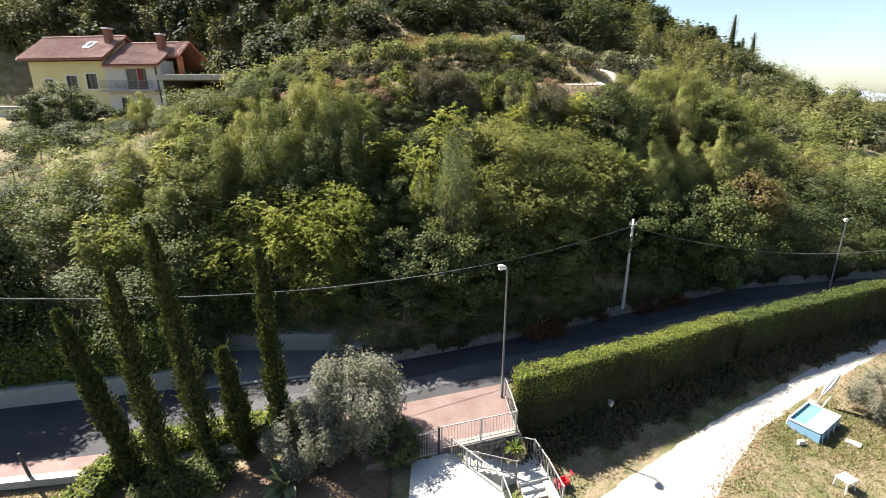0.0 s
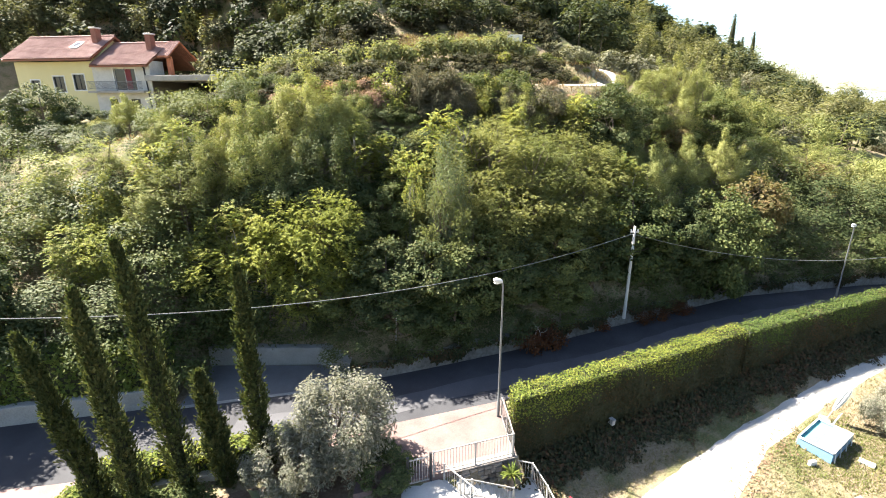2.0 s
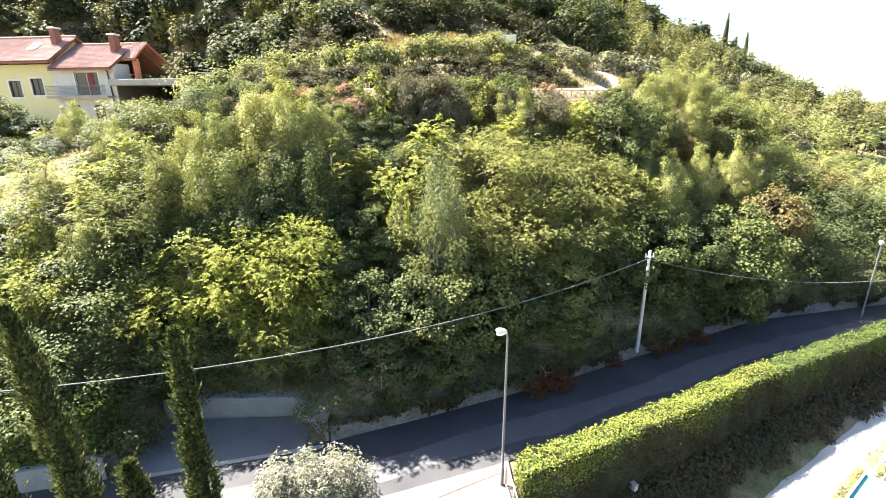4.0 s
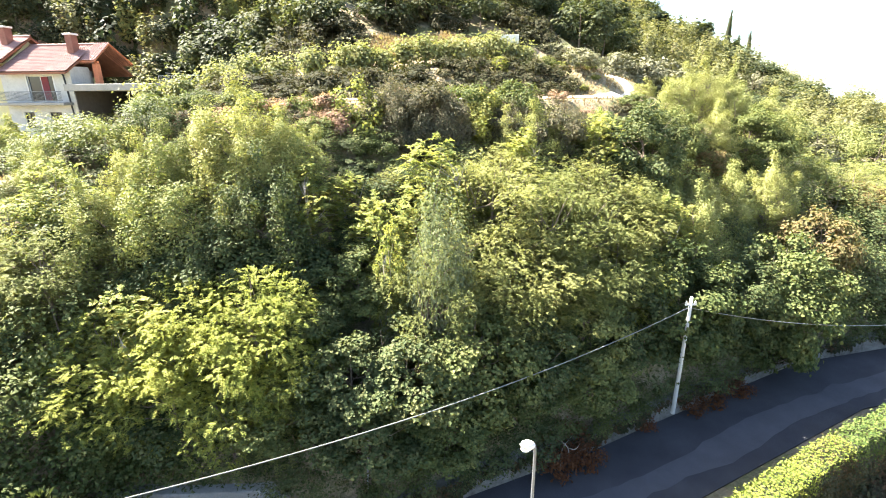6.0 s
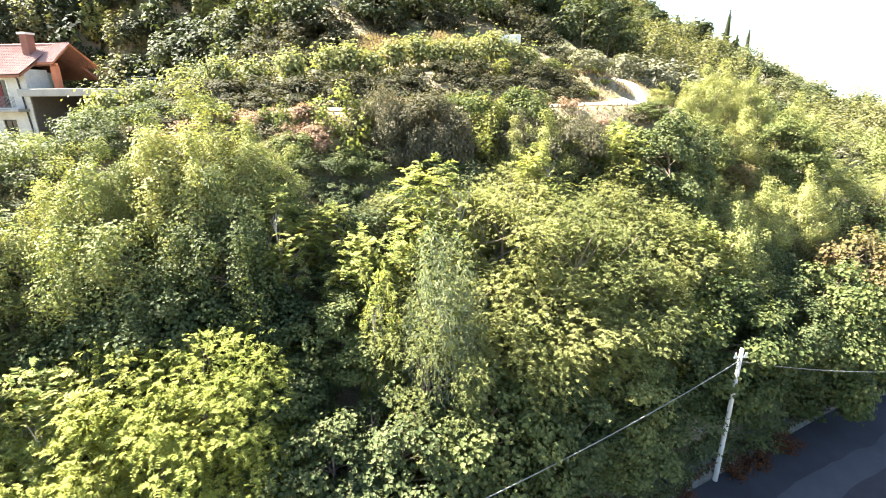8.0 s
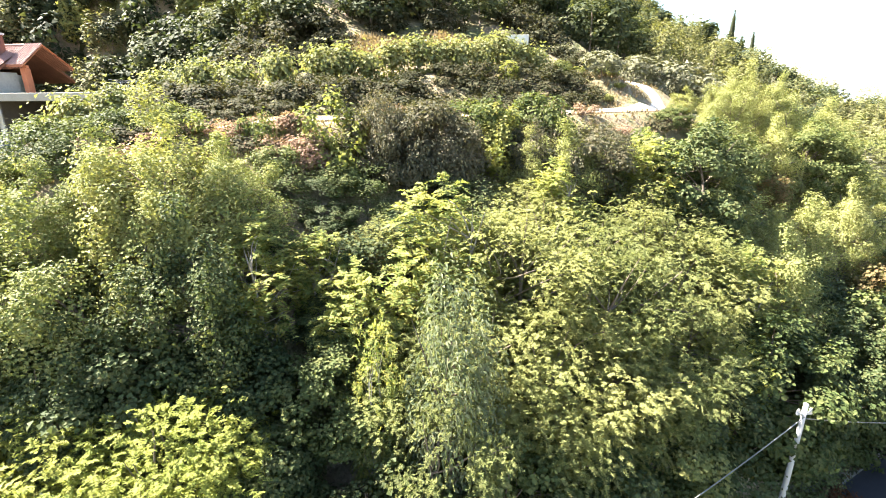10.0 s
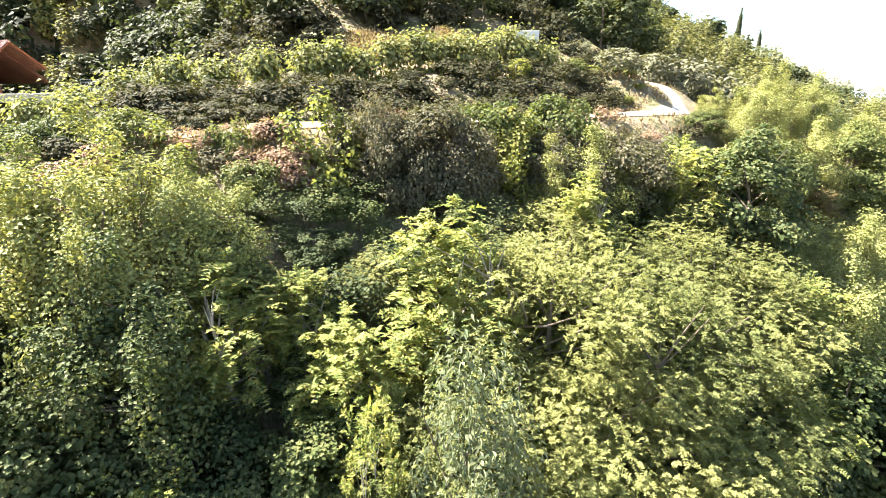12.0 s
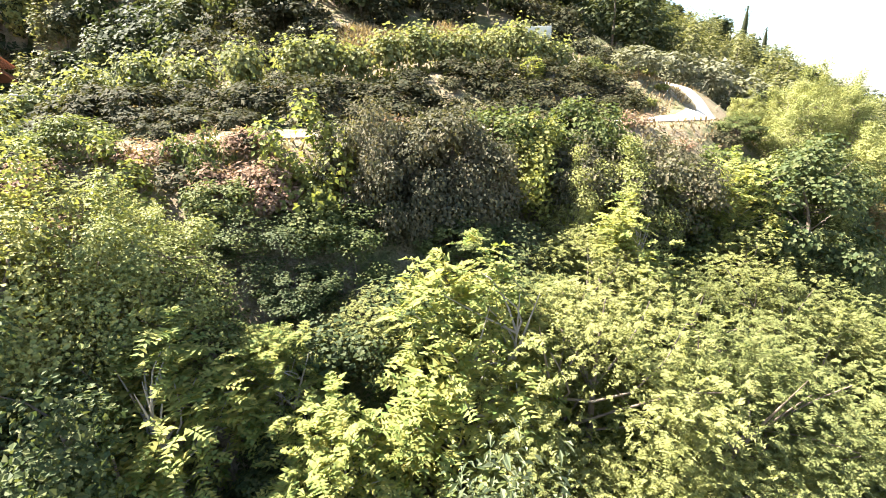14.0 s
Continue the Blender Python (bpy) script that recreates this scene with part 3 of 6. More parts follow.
# ---------------------------------------------------------------- ground
def spread(lo, hi, step, reach):
    mid = np.arange(lo, hi + step / 2, step)
    out = step * 1.35 ** np.arange(1, 40)
    far = np.cumsum(out)
    far = far[far < reach]
    return np.concatenate([(lo - far)[::-1], mid, hi + far])


def land():
    xs, ys = spread(-55, 75, 0.55, 3500), spread(8, 78, 0.55, 3500)
    gx, gy = np.meshgrid(xs, ys)
    v = np.stack([gx, gy, ground_z(gx, gy)], -1).reshape(-1, 3)
    nx, ny = len(xs), len(ys)
    i, j = np.meshgrid(np.arange(ny - 1), np.arange(nx - 1), indexing="ij")
    q = np.stack([i * nx + j, i * nx + j + 1, (i + 1) * nx + j + 1, (i + 1) * nx + j], -1).reshape(-1, 4)
    ob = mesh_object("ground", v, q, M_LAND, smooth=True)
    return tagged(ob, "sloping land of dry grass, soil and leaf litter", "ground", kind="structure")


def land_material():
    m, t, b = nodes_of("dry_land")
    co = t.nodes.new("ShaderNodeTexCoord")
    n1, n2, n3 = (node(t, "ShaderNodeTexNoise", Scale=s, Detail=6.0, Roughness=0.65) for s in (0.16, 1.1, 14.0))
    for n in (n1, n2, n3):
        t.links.new(co.outputs["Object"], n.inputs["Vector"])
    green = ramp(t, n3.outputs[0], [(0.3, (0.06, 0.07, 0.028)), (0.7, (0.15, 0.15, 0.07))])
    dry = ramp(t, n3.outputs[0], [(0.3, (0.135, 0.102, 0.065)), (0.7, (0.28, 0.228, 0.155))])
    f = mix(t, "MIX", 0.45, n1.outputs[0], n2.outputs[0])
    sharp = ramp(t, f, [(0.43, (0, 0, 0)), (0.55, (1, 1, 1))])
    t.links.new(mix(t, "MIX", sharp, green, dry), b.inputs["Base Color"])
    b.inputs["Roughness"].default_value, b.inputs["Specular IOR Level"].default_value = 0.95, 0.1
    bp = node(t, "ShaderNodeBump", Strength=0.7, Distance=0.12)
    t.links.new(n3.outputs[0], bp.inputs["Height"])
    t.links.new(bp.outputs[0], b.inputs["Normal"])
    return m


M_LAND = land_material()
land()


def ribbon(name, xs, lower, upper, z, material, label, category, rows=3, edge=0.0, seed=1):
    """A strip of ground cover between two lines y = lower(x), upper(x); z is a height or a function. edge: how ragged its rims are."""
    rng = np.random.default_rng(seed)
    xs = np.asarray(xs, float)
    lo, hi = lower(xs) + rng.normal(size=len(xs)) * edge, upper(xs) + rng.normal(size=len(xs)) * edge
    f = np.linspace(0, 1, rows)[None, :]
    gy = lo[:, None] * (1 - f) + hi[:, None] * f
    gx = np.repeat(xs[:, None], rows, 1)
    h = z(gx, gy) if callable(z) else np.full(gx.shape, z)
    top = np.stack([gx, gy, h], -1).reshape(-1, 3)
    n = len(xs)
    i, j = np.meshgrid(np.arange(n - 1), np.arange(rows - 1), indexing="ij")
    q = np.stack([i * rows + j, (i + 1) * rows + j, (i + 1) * rows + j + 1, i * rows + j + 1], -1).reshape(-1, 4)
    rim = np.concatenate([np.arange(n) * rows, (np.arange(n) * rows + rows - 1)[::-1]])
    low = top[rim] - np.array([0, 0, 0.3])
    k = len(rim)
    a = np.arange(k)
    skirt = np.stack([rim[a], len(top) + a, len(top) + (a + 1) % k, rim[(a + 1) % k]], -1)
    ob = mesh_object(name, np.concatenate([top, low]), np.concatenate([q, skirt]), material)
    return tagged(ob, label, category, kind="structure")


ribbon("road", np.arange(-60, 140, 1.0), lambda x: along(NEAR_EDGE, x), lambda x: along(FAR_EDGE, x) + 0.12, ROAD_Z, M_ASPHALT, "dark asphalt village road with lighter repaired strips", "road", rows=4)
ribbon("road_patch", np.arange(-9, 34, 0.6), lambda x: along(NEAR_EDGE, x) + 0.9 + 0.15 * np.sin(x * 0.8), lambda x: along(NEAR_EDGE, x) + 2.2 + 0.2 * np.sin(x * 0.5), ROAD_Z + 0.006, M_PATCH, "lighter worn strip of older asphalt", "road", edge=0.05)
ribbon("driveway", np.arange(-12.2, -5.0, 0.4), lambda x: along(FAR_EDGE, x) - 0.05, lambda x: x * 0 + 24.3, ROAD_Z + 0.012, M_DRIVE, "pale asphalt driveway mouth beside the road", "driveway")
ribbon("gutter", np.arange(-12.2, -4.2, 0.4), lambda x: along(FAR_EDGE, x) - 0.28, lambda x: along(FAR_EDGE, x) - 0.07, ROAD_Z + 0.02, M_CONCRETE, "pale concrete gutter across the driveway mouth", "gutter")
ribbon("pavement", np.arange(-60, -2.9, 0.6), lambda x: along(NEAR_EDGE, x) - 0.85, lambda x: along(NEAR_EDGE, x), ROAD_Z + 0.05, M_PINK, "pinkish paved strip along the road", "pavement")
ribbon("kerb", np.arange(-60, -2.9, 0.6), lambda x: along(NEAR_EDGE, x) - 1.2, lambda x: along(NEAR_EDGE, x) - 0.85, ROAD_Z + 0.1, M_CONCRETE, "white concrete kerb beside the lawn", "kerb")
ribbon("forecourt", np.arange(-3.0, 3.31, 0.35), lambda x: 16.25 + 0.32 * (x + 0.2), lambda x: along(NEAR_EDGE, x), ROAD_Z + 0.03, M_PINK, "pink paved forecourt between the fence and the road", "pavement")
TRACK_L = [(4.0, 14.0), (5.4, 15.4), (13.6, 20.5), (22, 25.2), (30.5, 29.3), (60, 33.0)]
TRACK_R = [(4.0, 8.5), (11.9, 16.1), (15.6, 19.6), (21, 23.0), (28.1, 26.9), (60, 31.0)]
ribbon("gravel_drive", np.arange(4.0, 60, 0.2), lambda x: along(TRACK_R, x) + 0.09 * np.sin(x * 2.1) + 0.05 * np.sin(x * 5.3), lambda x: along(TRACK_L, x) + 0.1 * np.sin(x * 1.7 + 1) + 0.05 * np.sin(x * 4.1), lambda x, y: ground_z(x, y) - 0.03 + 0.06 * np.clip(np.minimum(along(TRACK_L, x) - y, y - along(TRACK_R, x)) / 0.35, 0, 1), M_GRAVEL, "pale gravel drive through the dry lawn", "driveway", rows=6, edge=0.02)
ribbon("hill_track", np.arange(-14, 26, 0.6), lambda x: along(FAR_EDGE, x) + 15.2 + 0.15 * np.sin(x * 1.3), lambda x: along(FAR_EDGE, x) + 16.2 + 0.2 * np.sin(x * 0.9 + 1), lambda x, y: ground_z(x, y) + 0.06, M_TRACK, "dry pale earth track across the hillside", "track", rows=4, edge=0.15)


def strip(name, line, width, lift, material, label, category):
    """A path of that width along a curved line of (x, y), lying on the land."""
    line = np.array(line, float)
    t = np.linspace(0, len(line) - 1, 40)
    c = np.stack([np.interp(t, np.arange(len(line)), line[:, k]) for k in (0, 1)], -1)
    for k in range(6):
        c[1:-1] = (c[:-2] + 2 * c[1:-1] + c[2:]) / 4
    d = unit(np.gradient(c, axis=0))
    side = np.stack([-d[:, 1], d[:, 0]], -1)
    cols = 5
    f = np.linspace(-0.5, 0.5, cols)[None, :, None]
    wide = width * (1 + 0.12 * np.sin(t * 5.0))[:, None, None]
    p = c[:, None, :] + side[:, None, :] * f * wide
    v = np.concatenate([p, (ground_z(p[..., 0], p[..., 1]) + lift * (1 - (2 * f[..., 0]) ** 4 * 1.6))[..., None]], -1).reshape(-1, 3)
    i, j = np.meshgrid(np.arange(39), np.arange(cols - 1), indexing="ij")
    q = np.stack([i * cols + j, i * cols + j + 1, (i + 1) * cols + j + 1, (i + 1) * cols + j], -1).reshape(-1, 4)
    return tagged(mesh_object(name, v, q, material, smooth=True), label, category, kind="structure")


HILL_PATH = [(10.5, 44.4), (13.2, 46.3), (16.2, 48.9), (17.8, 51.0), (17.9, 53.0), (16.6, 54.4)]
strip("hill_path", HILL_PATH, 1.45, 0.09, M_GRAVEL, "pale winding dirt path up the dry hillside", "path")

# ---------------------------------------------------------------- walls along the road
def curved_wall(name, xs, line, thick, z0, z1, material, label):
    """An upright wall on y = line(x) .. line(x) + thick."""
    xs = np.asarray(xs, float)
    rng = np.random.default_rng(5)
    ys = line(xs)
    top = (z1(xs) if callable(z1) else np.full(len(xs), z1)) + rng.normal(size=len(xs)) * 0.02
    n = len(xs)
    ring = [np.stack([xs, ys, np.full(n, z0)], -1), np.stack([xs, ys + 0.02, top - 0.03], -1), np.stack([xs, ys + 0.06, top], -1), np.stack([xs, ys + thick, top], -1), np.stack([xs, ys + thick, np.full(n, z0)], -1)]
    v = np.concatenate(ring)
    q = [np.stack([k * n + np.arange(n - 1), k * n + np.arange(1, n), (k + 1) * n + np.arange(1, n), (k + 1) * n + np.arange(n - 1)], -1) for k in range(4)]
    caps = np.array([[0, n, 2 * n, 3 * n]])
    return tagged(mesh_object(name, v, np.concatenate(q + [caps]), material), label, "wall", kind="structure")


curved_wall("wall_north_west", np.arange(-60, -12.3, 0.8), lambda x: along(FAR_EDGE, x) + 0.05, 0.8, -0.8, 0.5, M_CONCRETE, "low pale concrete wall below a hedge")
curved_wall("wall_north_east", np.arange(-4.3, 60, 0.6), lambda x: along(FAR_EDGE, x) + 0.05, 0.8, -0.8, lambda x: 0.35 + 0.1 * np.sin(x * 0.7), M_OLDWALL, "weathered stone retaining wall at the foot of the bank")
curved_wall("wall_driveway", np.arange(-12.4, -4.2, 0.5), lambda x: np.interp(x, [-12.4, -6.4, -4.2], [24.4, 24.5, 22.5]), 0.8, -0.8, lambda x: 0.6 + 0.05 * np.sin(x), M_CONCRETE, "weathered concrete wall behind the driveway mouth")


def wall_ivy():
    """Ivy and weeds that hang in patches over the retaining wall."""
    rng = np.random.default_rng(77)
    n = 20000
    x = rng.uniform(-4.2, 46, n)
    y = along(FAR_EDGE, x) + 0.05
    cover = 0.55 * np.sin(x * 0.83 + 1.0) + 0.45 * np.sin(x * 2.07) + 0.3 * np.sin(x * 4.9 + 2)
    drop = np.clip(0.25 + 0.5 * cover, 0.04, 1.0) * rng.random(n) ** 0.8
    keep = rng.random(n) < np.clip(0.25 + 0.5 * cover, 0.08, 1)
    x, y, drop = x[keep], y[keep], drop[keep]
    at = np.stack([x, y - 0.05 - 0.1 * rng.random(len(x)), 0.5 - drop * 0.95 + 0.12 * rng.random(len(x))], -1)
    out = np.tile([0.2, -0.9, 0.3], (len(x), 1))
    ob = mesh_object("wall_ivy", *scatter_leaves(rng, at, out, 0.05, 0.15, 0.42, 0.2, 0.0), L_IVY)
    return tagged(ob, "dark ivy and weeds hanging over the retaining wall", "ivy", kind="stuff")


wall_ivy()

# ---------------------------------------------------------------- hedges
def hedge(name, label, xs, front, thick, z0, z1, mats, density, size, seed, low_from=None):
    """A clipped hedge: twiggy body coloured dark as inner shade, and leaves on its faces; the lower leaves may be
    another plant.
    """
    rng = np.random.default_rng(seed)
    ob = thing(name, label, "hedge")
    xs = np.asarray(xs, float)
    ys, n = front(xs), len(xs)
    lo = z0(xs) if callable(z0) else np.full(n, z0)
    hi = z1(xs) if callable(z1) else np.full(n, z1)
    inset = 0.06
    rings = [np.stack([xs, ys + inset, lo], -1), np.stack([xs, ys + inset, hi - inset], -1), np.stack([xs, ys + thick - inset, hi - inset], -1), np.stack([xs, ys + thick - inset, lo], -1)]
    q = [np.stack([k * n + np.arange(n - 1), k * n + np.arange(1, n), (k + 1) * n + np.arange(1, n), (k + 1) * n + np.arange(n - 1)], -1) for k in range(3)]
    q.append(np.array([[0, n, 2 * n, 3 * n], [n - 1, 4 * n - 1, 3 * n - 1, 2 * n - 1]]))
    mesh_object("hedge_core", np.concatenate(rings), np.concatenate(q), M_SHADE_TWIG, ob, "twiggy inside with shade put into its colour")
    length = xs[-1] - xs[0]
    groups = {"foliage": [], "lower_foliage": []}
    slope = np.mean(np.diff(ys) / np.diff(xs))
    normal = unit(np.array([slope, -1.0, 0.0]))
    for face, area in (("front", length * np.mean(hi - lo)), ("back", length * np.mean(hi - lo) * 0.4), ("top", length * thick * 1.3), ("end", 2 * thick * np.mean(hi - lo))):
        m = int(area * density)
        x, u = rng.uniform(xs[0], xs[-1], m), rng.uniform(0, 1, m)
        y, l, h = np.interp(x, xs, ys), np.interp(x, xs, lo), np.interp(x, xs, hi)
        wob = 0.1 * np.sin(x * 2.3 + u * 5) + 0.07 * np.sin(x * 5.1 + 2)
        if face == "front":
            at, out = np.stack([x, y + wob * 0.6, l + (h - l) * u], -1), np.tile(normal, (m, 1))
        elif face == "back":
            at, out = np.stack([x, y + thick, l + (h - l) * (0.6 + 0.4 * u)], -1), np.tile(-normal, (m, 1))
        elif face == "top":
            at, out = np.stack([x, y + thick * u, h + wob * 0.5 + rng.exponential(0.05, m)], -1), np.tile([0, 0, 1.0], (m, 1))
        else:
            e = rng.integers(0, 2, m)
            x = np.where(e == 0, xs[0], xs[-1])
            at = np.stack([x, np.interp(x, xs, ys) + thick * rng.uniform(0, 1, m), np.interp(x, xs, lo) + (np.interp(x, xs, hi) - np.interp(x, xs, lo)) * u], -1)
            out = np.stack([np.where(e == 0, -1.0, 1.0), np.zeros(m), np.zeros(m)], -1)
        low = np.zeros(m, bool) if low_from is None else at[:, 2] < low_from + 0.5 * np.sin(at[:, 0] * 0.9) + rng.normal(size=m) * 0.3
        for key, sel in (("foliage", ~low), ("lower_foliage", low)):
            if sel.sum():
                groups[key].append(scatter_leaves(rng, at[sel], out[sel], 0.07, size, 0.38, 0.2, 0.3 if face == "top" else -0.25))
    for (key, g), mat in zip(groups.items(), mats):
        if g:
            mesh_object(key, *joined(g), mat, ob)
    return ob


# near-black twig colour holds the shade between the leaves
M_SHADE_TWIG = surface("shaded_twigs", [(0.3, (0.018, 0.02, 0.01)), (0.7, (0.04, 0.045, 0.02))], 3, 18, 0.95, 0.8)
hedge("hedge", "long clipped bright green hedge above ivy, beside the road", np.arange(3.25, 17.3, 0.75), lambda x: along(HEDGE_FRONT, x), 1.0, lambda x: ground_z(x, along(HEDGE_FRONT, x) - 0.3) - 0.1,
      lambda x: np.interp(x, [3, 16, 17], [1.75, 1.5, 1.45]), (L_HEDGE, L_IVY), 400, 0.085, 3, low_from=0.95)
hedge("far_hedge", "darker green clipped hedge that carries on along the road", np.arange(17.1, 58, 0.75), lambda x: along(HEDGE_FRONT, x), 1.0, lambda x: ground_z(x, along(HEDGE_FRONT, x) - 0.3) - 0.1,
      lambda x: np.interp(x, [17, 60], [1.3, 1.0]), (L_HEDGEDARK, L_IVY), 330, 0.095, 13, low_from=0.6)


def ground_ivy():
    """Ivy that spills from the hedge's foot over the ground in front of it; its outer reach also paints the hedge's
    shade.
    """
    rng = np.random.default_rng(31)
    n = 15000
    x = rng.uniform(3.3, 50, n)
    d = 1.7 * rng.random(n) ** 1.25 * (1 + 0.2 * np.sin(x * 1.7) + 0.12 * np.sin(x * 4.3))
    y = along(HEDGE_FRONT, x) - d
    at = np.stack([x, y, ground_z(x, y) + 0.05 + 0.75 * np.clip(1 - d / 1.3, 0, 1) * rng.random(n) ** 0.5 + 0.1 * rng.random(n)], -1)
    out = unit(np.stack([0.4 + 0 * x, -1 + 0 * x, 0.8 + 0 * x], -1))
    ob = mesh_object("ivy", *scatter_leaves(rng, at, out, 0.06, 0.14, 0.45, 0.2, 0.35), L_IVY)
    return tagged(ob, "dark ivy spilling over the ground below the hedge", "ivy", kind="stuff")


ground_ivy()
hedge("laurel_hedge", "tall dark green laurel hedge on the wall", np.arange(-40, -12.6, 0.75), lambda x: along(FAR_EDGE, x) + 0.4, 1.4, 0.3, 2.6, (L_LAUREL,), 130, 0.18, 4)
hedge("garden_hedge", "low clipped green hedge in the garden", np.arange(-12.6, -5.5, 0.6), lambda x: 15.4 + 0.3 * (x + 12.6), 1.0, -0.9, 0.35, (L_HEDGE,), 200, 0.12, 6)

# ---------------------------------------------------------------- house
HX, HY, HZ, HA = -50.2, 61.9, 11.3, -10.0


def pierced(bm, x0, x1, z0, z1, y0, y1, holes):
    """A wall with openings (x0, x1, z0, z1) that go through it, as one connected mesh."""
    xs = sorted({x0, x1, *(h[0] for h in holes), *(h[1] for h in holes)})
    zs = sorted({z0, z1, *(h[2] for h in holes), *(h[3] for h in holes)})
    made = {}

    def vert(i, j, y):
        if (i, j, y) not in made:
            made[i, j, y] = bm.verts.new((xs[i], y, zs[j]))
        return made[i, j, y]

    def solid(i, j):
        if not (0 <= i < len(xs) - 1 and 0 <= j < len(zs) - 1):
            return False
        cx, cz = (xs[i] + xs[i + 1]) / 2, (zs[j] + zs[j + 1]) / 2
        return not any(h[0] < cx < h[1] and h[2] < cz < h[3] for h in holes)

    for i in range(len(xs) - 1):
        for j in range(len(zs) - 1):
            if not solid(i, j):
                continue
            ring = [(i, j), (i + 1, j), (i + 1, j + 1), (i, j + 1)]
            bm.faces.new([vert(*p, y0) for p in ring])
            bm.faces.new([vert(*p, y1) for p in reversed(ring)])
            for (p, q), other in zip(zip(ring, ring[1:] + ring[:1]), ((i, j - 1), (i + 1, j), (i, j + 1), (i - 1, j))):
                if not solid(*other):
                    bm.faces.new([vert(*q, y0), vert(*p, y0), vert(*p, y1), vert(*q, y1)])
    return bm


def tiled_slope(x0, x1, ya, za, yb, zb, step=0.24):
    """One slope of a tiled roof: barrel ridges from the eave a to the ridge b, with courses."""
    n = int((x1 - x0) / (step / 4))
    xs = np.linspace(x0, x1, n + 1)
    rows = 18
    v = []
    for k in range(rows + 1):
        for sub in (0, 1):
            f = (k + sub * 0.98) / rows
            if f > 1:
                continue
            lift = 0.045 * (1 - sub) + 0.035 * np.cos((xs - x0) / step * 2 * np.pi)
            v.append(np.stack([xs, np.full(n + 1, ya + (yb - ya) * f), za + (zb - za) * f + lift], -1))
    m = len(v)
    v = np.concatenate(v)
    i, j = np.meshgrid(np.arange(m - 1), np.arange(n), indexing="ij")
    w = n + 1
    return v, np.stack([i * w + j, i * w + j + 1, (i + 1) * w + j + 1, (i + 1) * w + j], -1).reshape(-1, 4)


def window(parent, x0, x1, z0, z1, y, surround=True, frame_paint=None):
    w = part("window", a_box(x0 + 0.02, y + 0.14, z0 + 0.02, x1 - 0.02, y + 0.17, z1 - 0.02), M_GLASS, parent, "dark window pane in a recess")
    fr = bmesh.new()
    for a, b, c, d in ((x0, z0, x1, z0 + 0.07), (x0, z1 - 0.07, x1, z1), (x0, z0, x0 + 0.07, z1), (x1 - 0.07, z0, x1, z1), ((x0 + x1) / 2 - 0.025, z0, (x0 + x1) / 2 + 0.025, z1)):
        box(fr, a, y + 0.1, b, c, y + 0.135, d)
    part("frame", fr, frame_paint or M_DARKMETAL, w)
    if surround:
        sr = bmesh.new()
        for a, b, c, d in ((x0 - 0.13, z0 - 0.13, x1 + 0.13, z0), (x0 - 0.13, z1, x1 + 0.13, z1 + 0.13), (x0 - 0.13, z0, x0, z1), (x1, z0, x1 + 0.13, z1)):
            box(sr, a, y - 0.03, b, c, y + 0.1, d)
        part("surround", sr, M_WHITE, w, "white painted window surround")
    return w


def glass_material():
    m, t, b = nodes_of("dark_glass")
    b.inputs["Base Color"].default_value = (0.015, 0.018, 0.02, 1)
    b.inputs["Roughness"].default_value = 0.06
    return m


M_GLASS = glass_material()


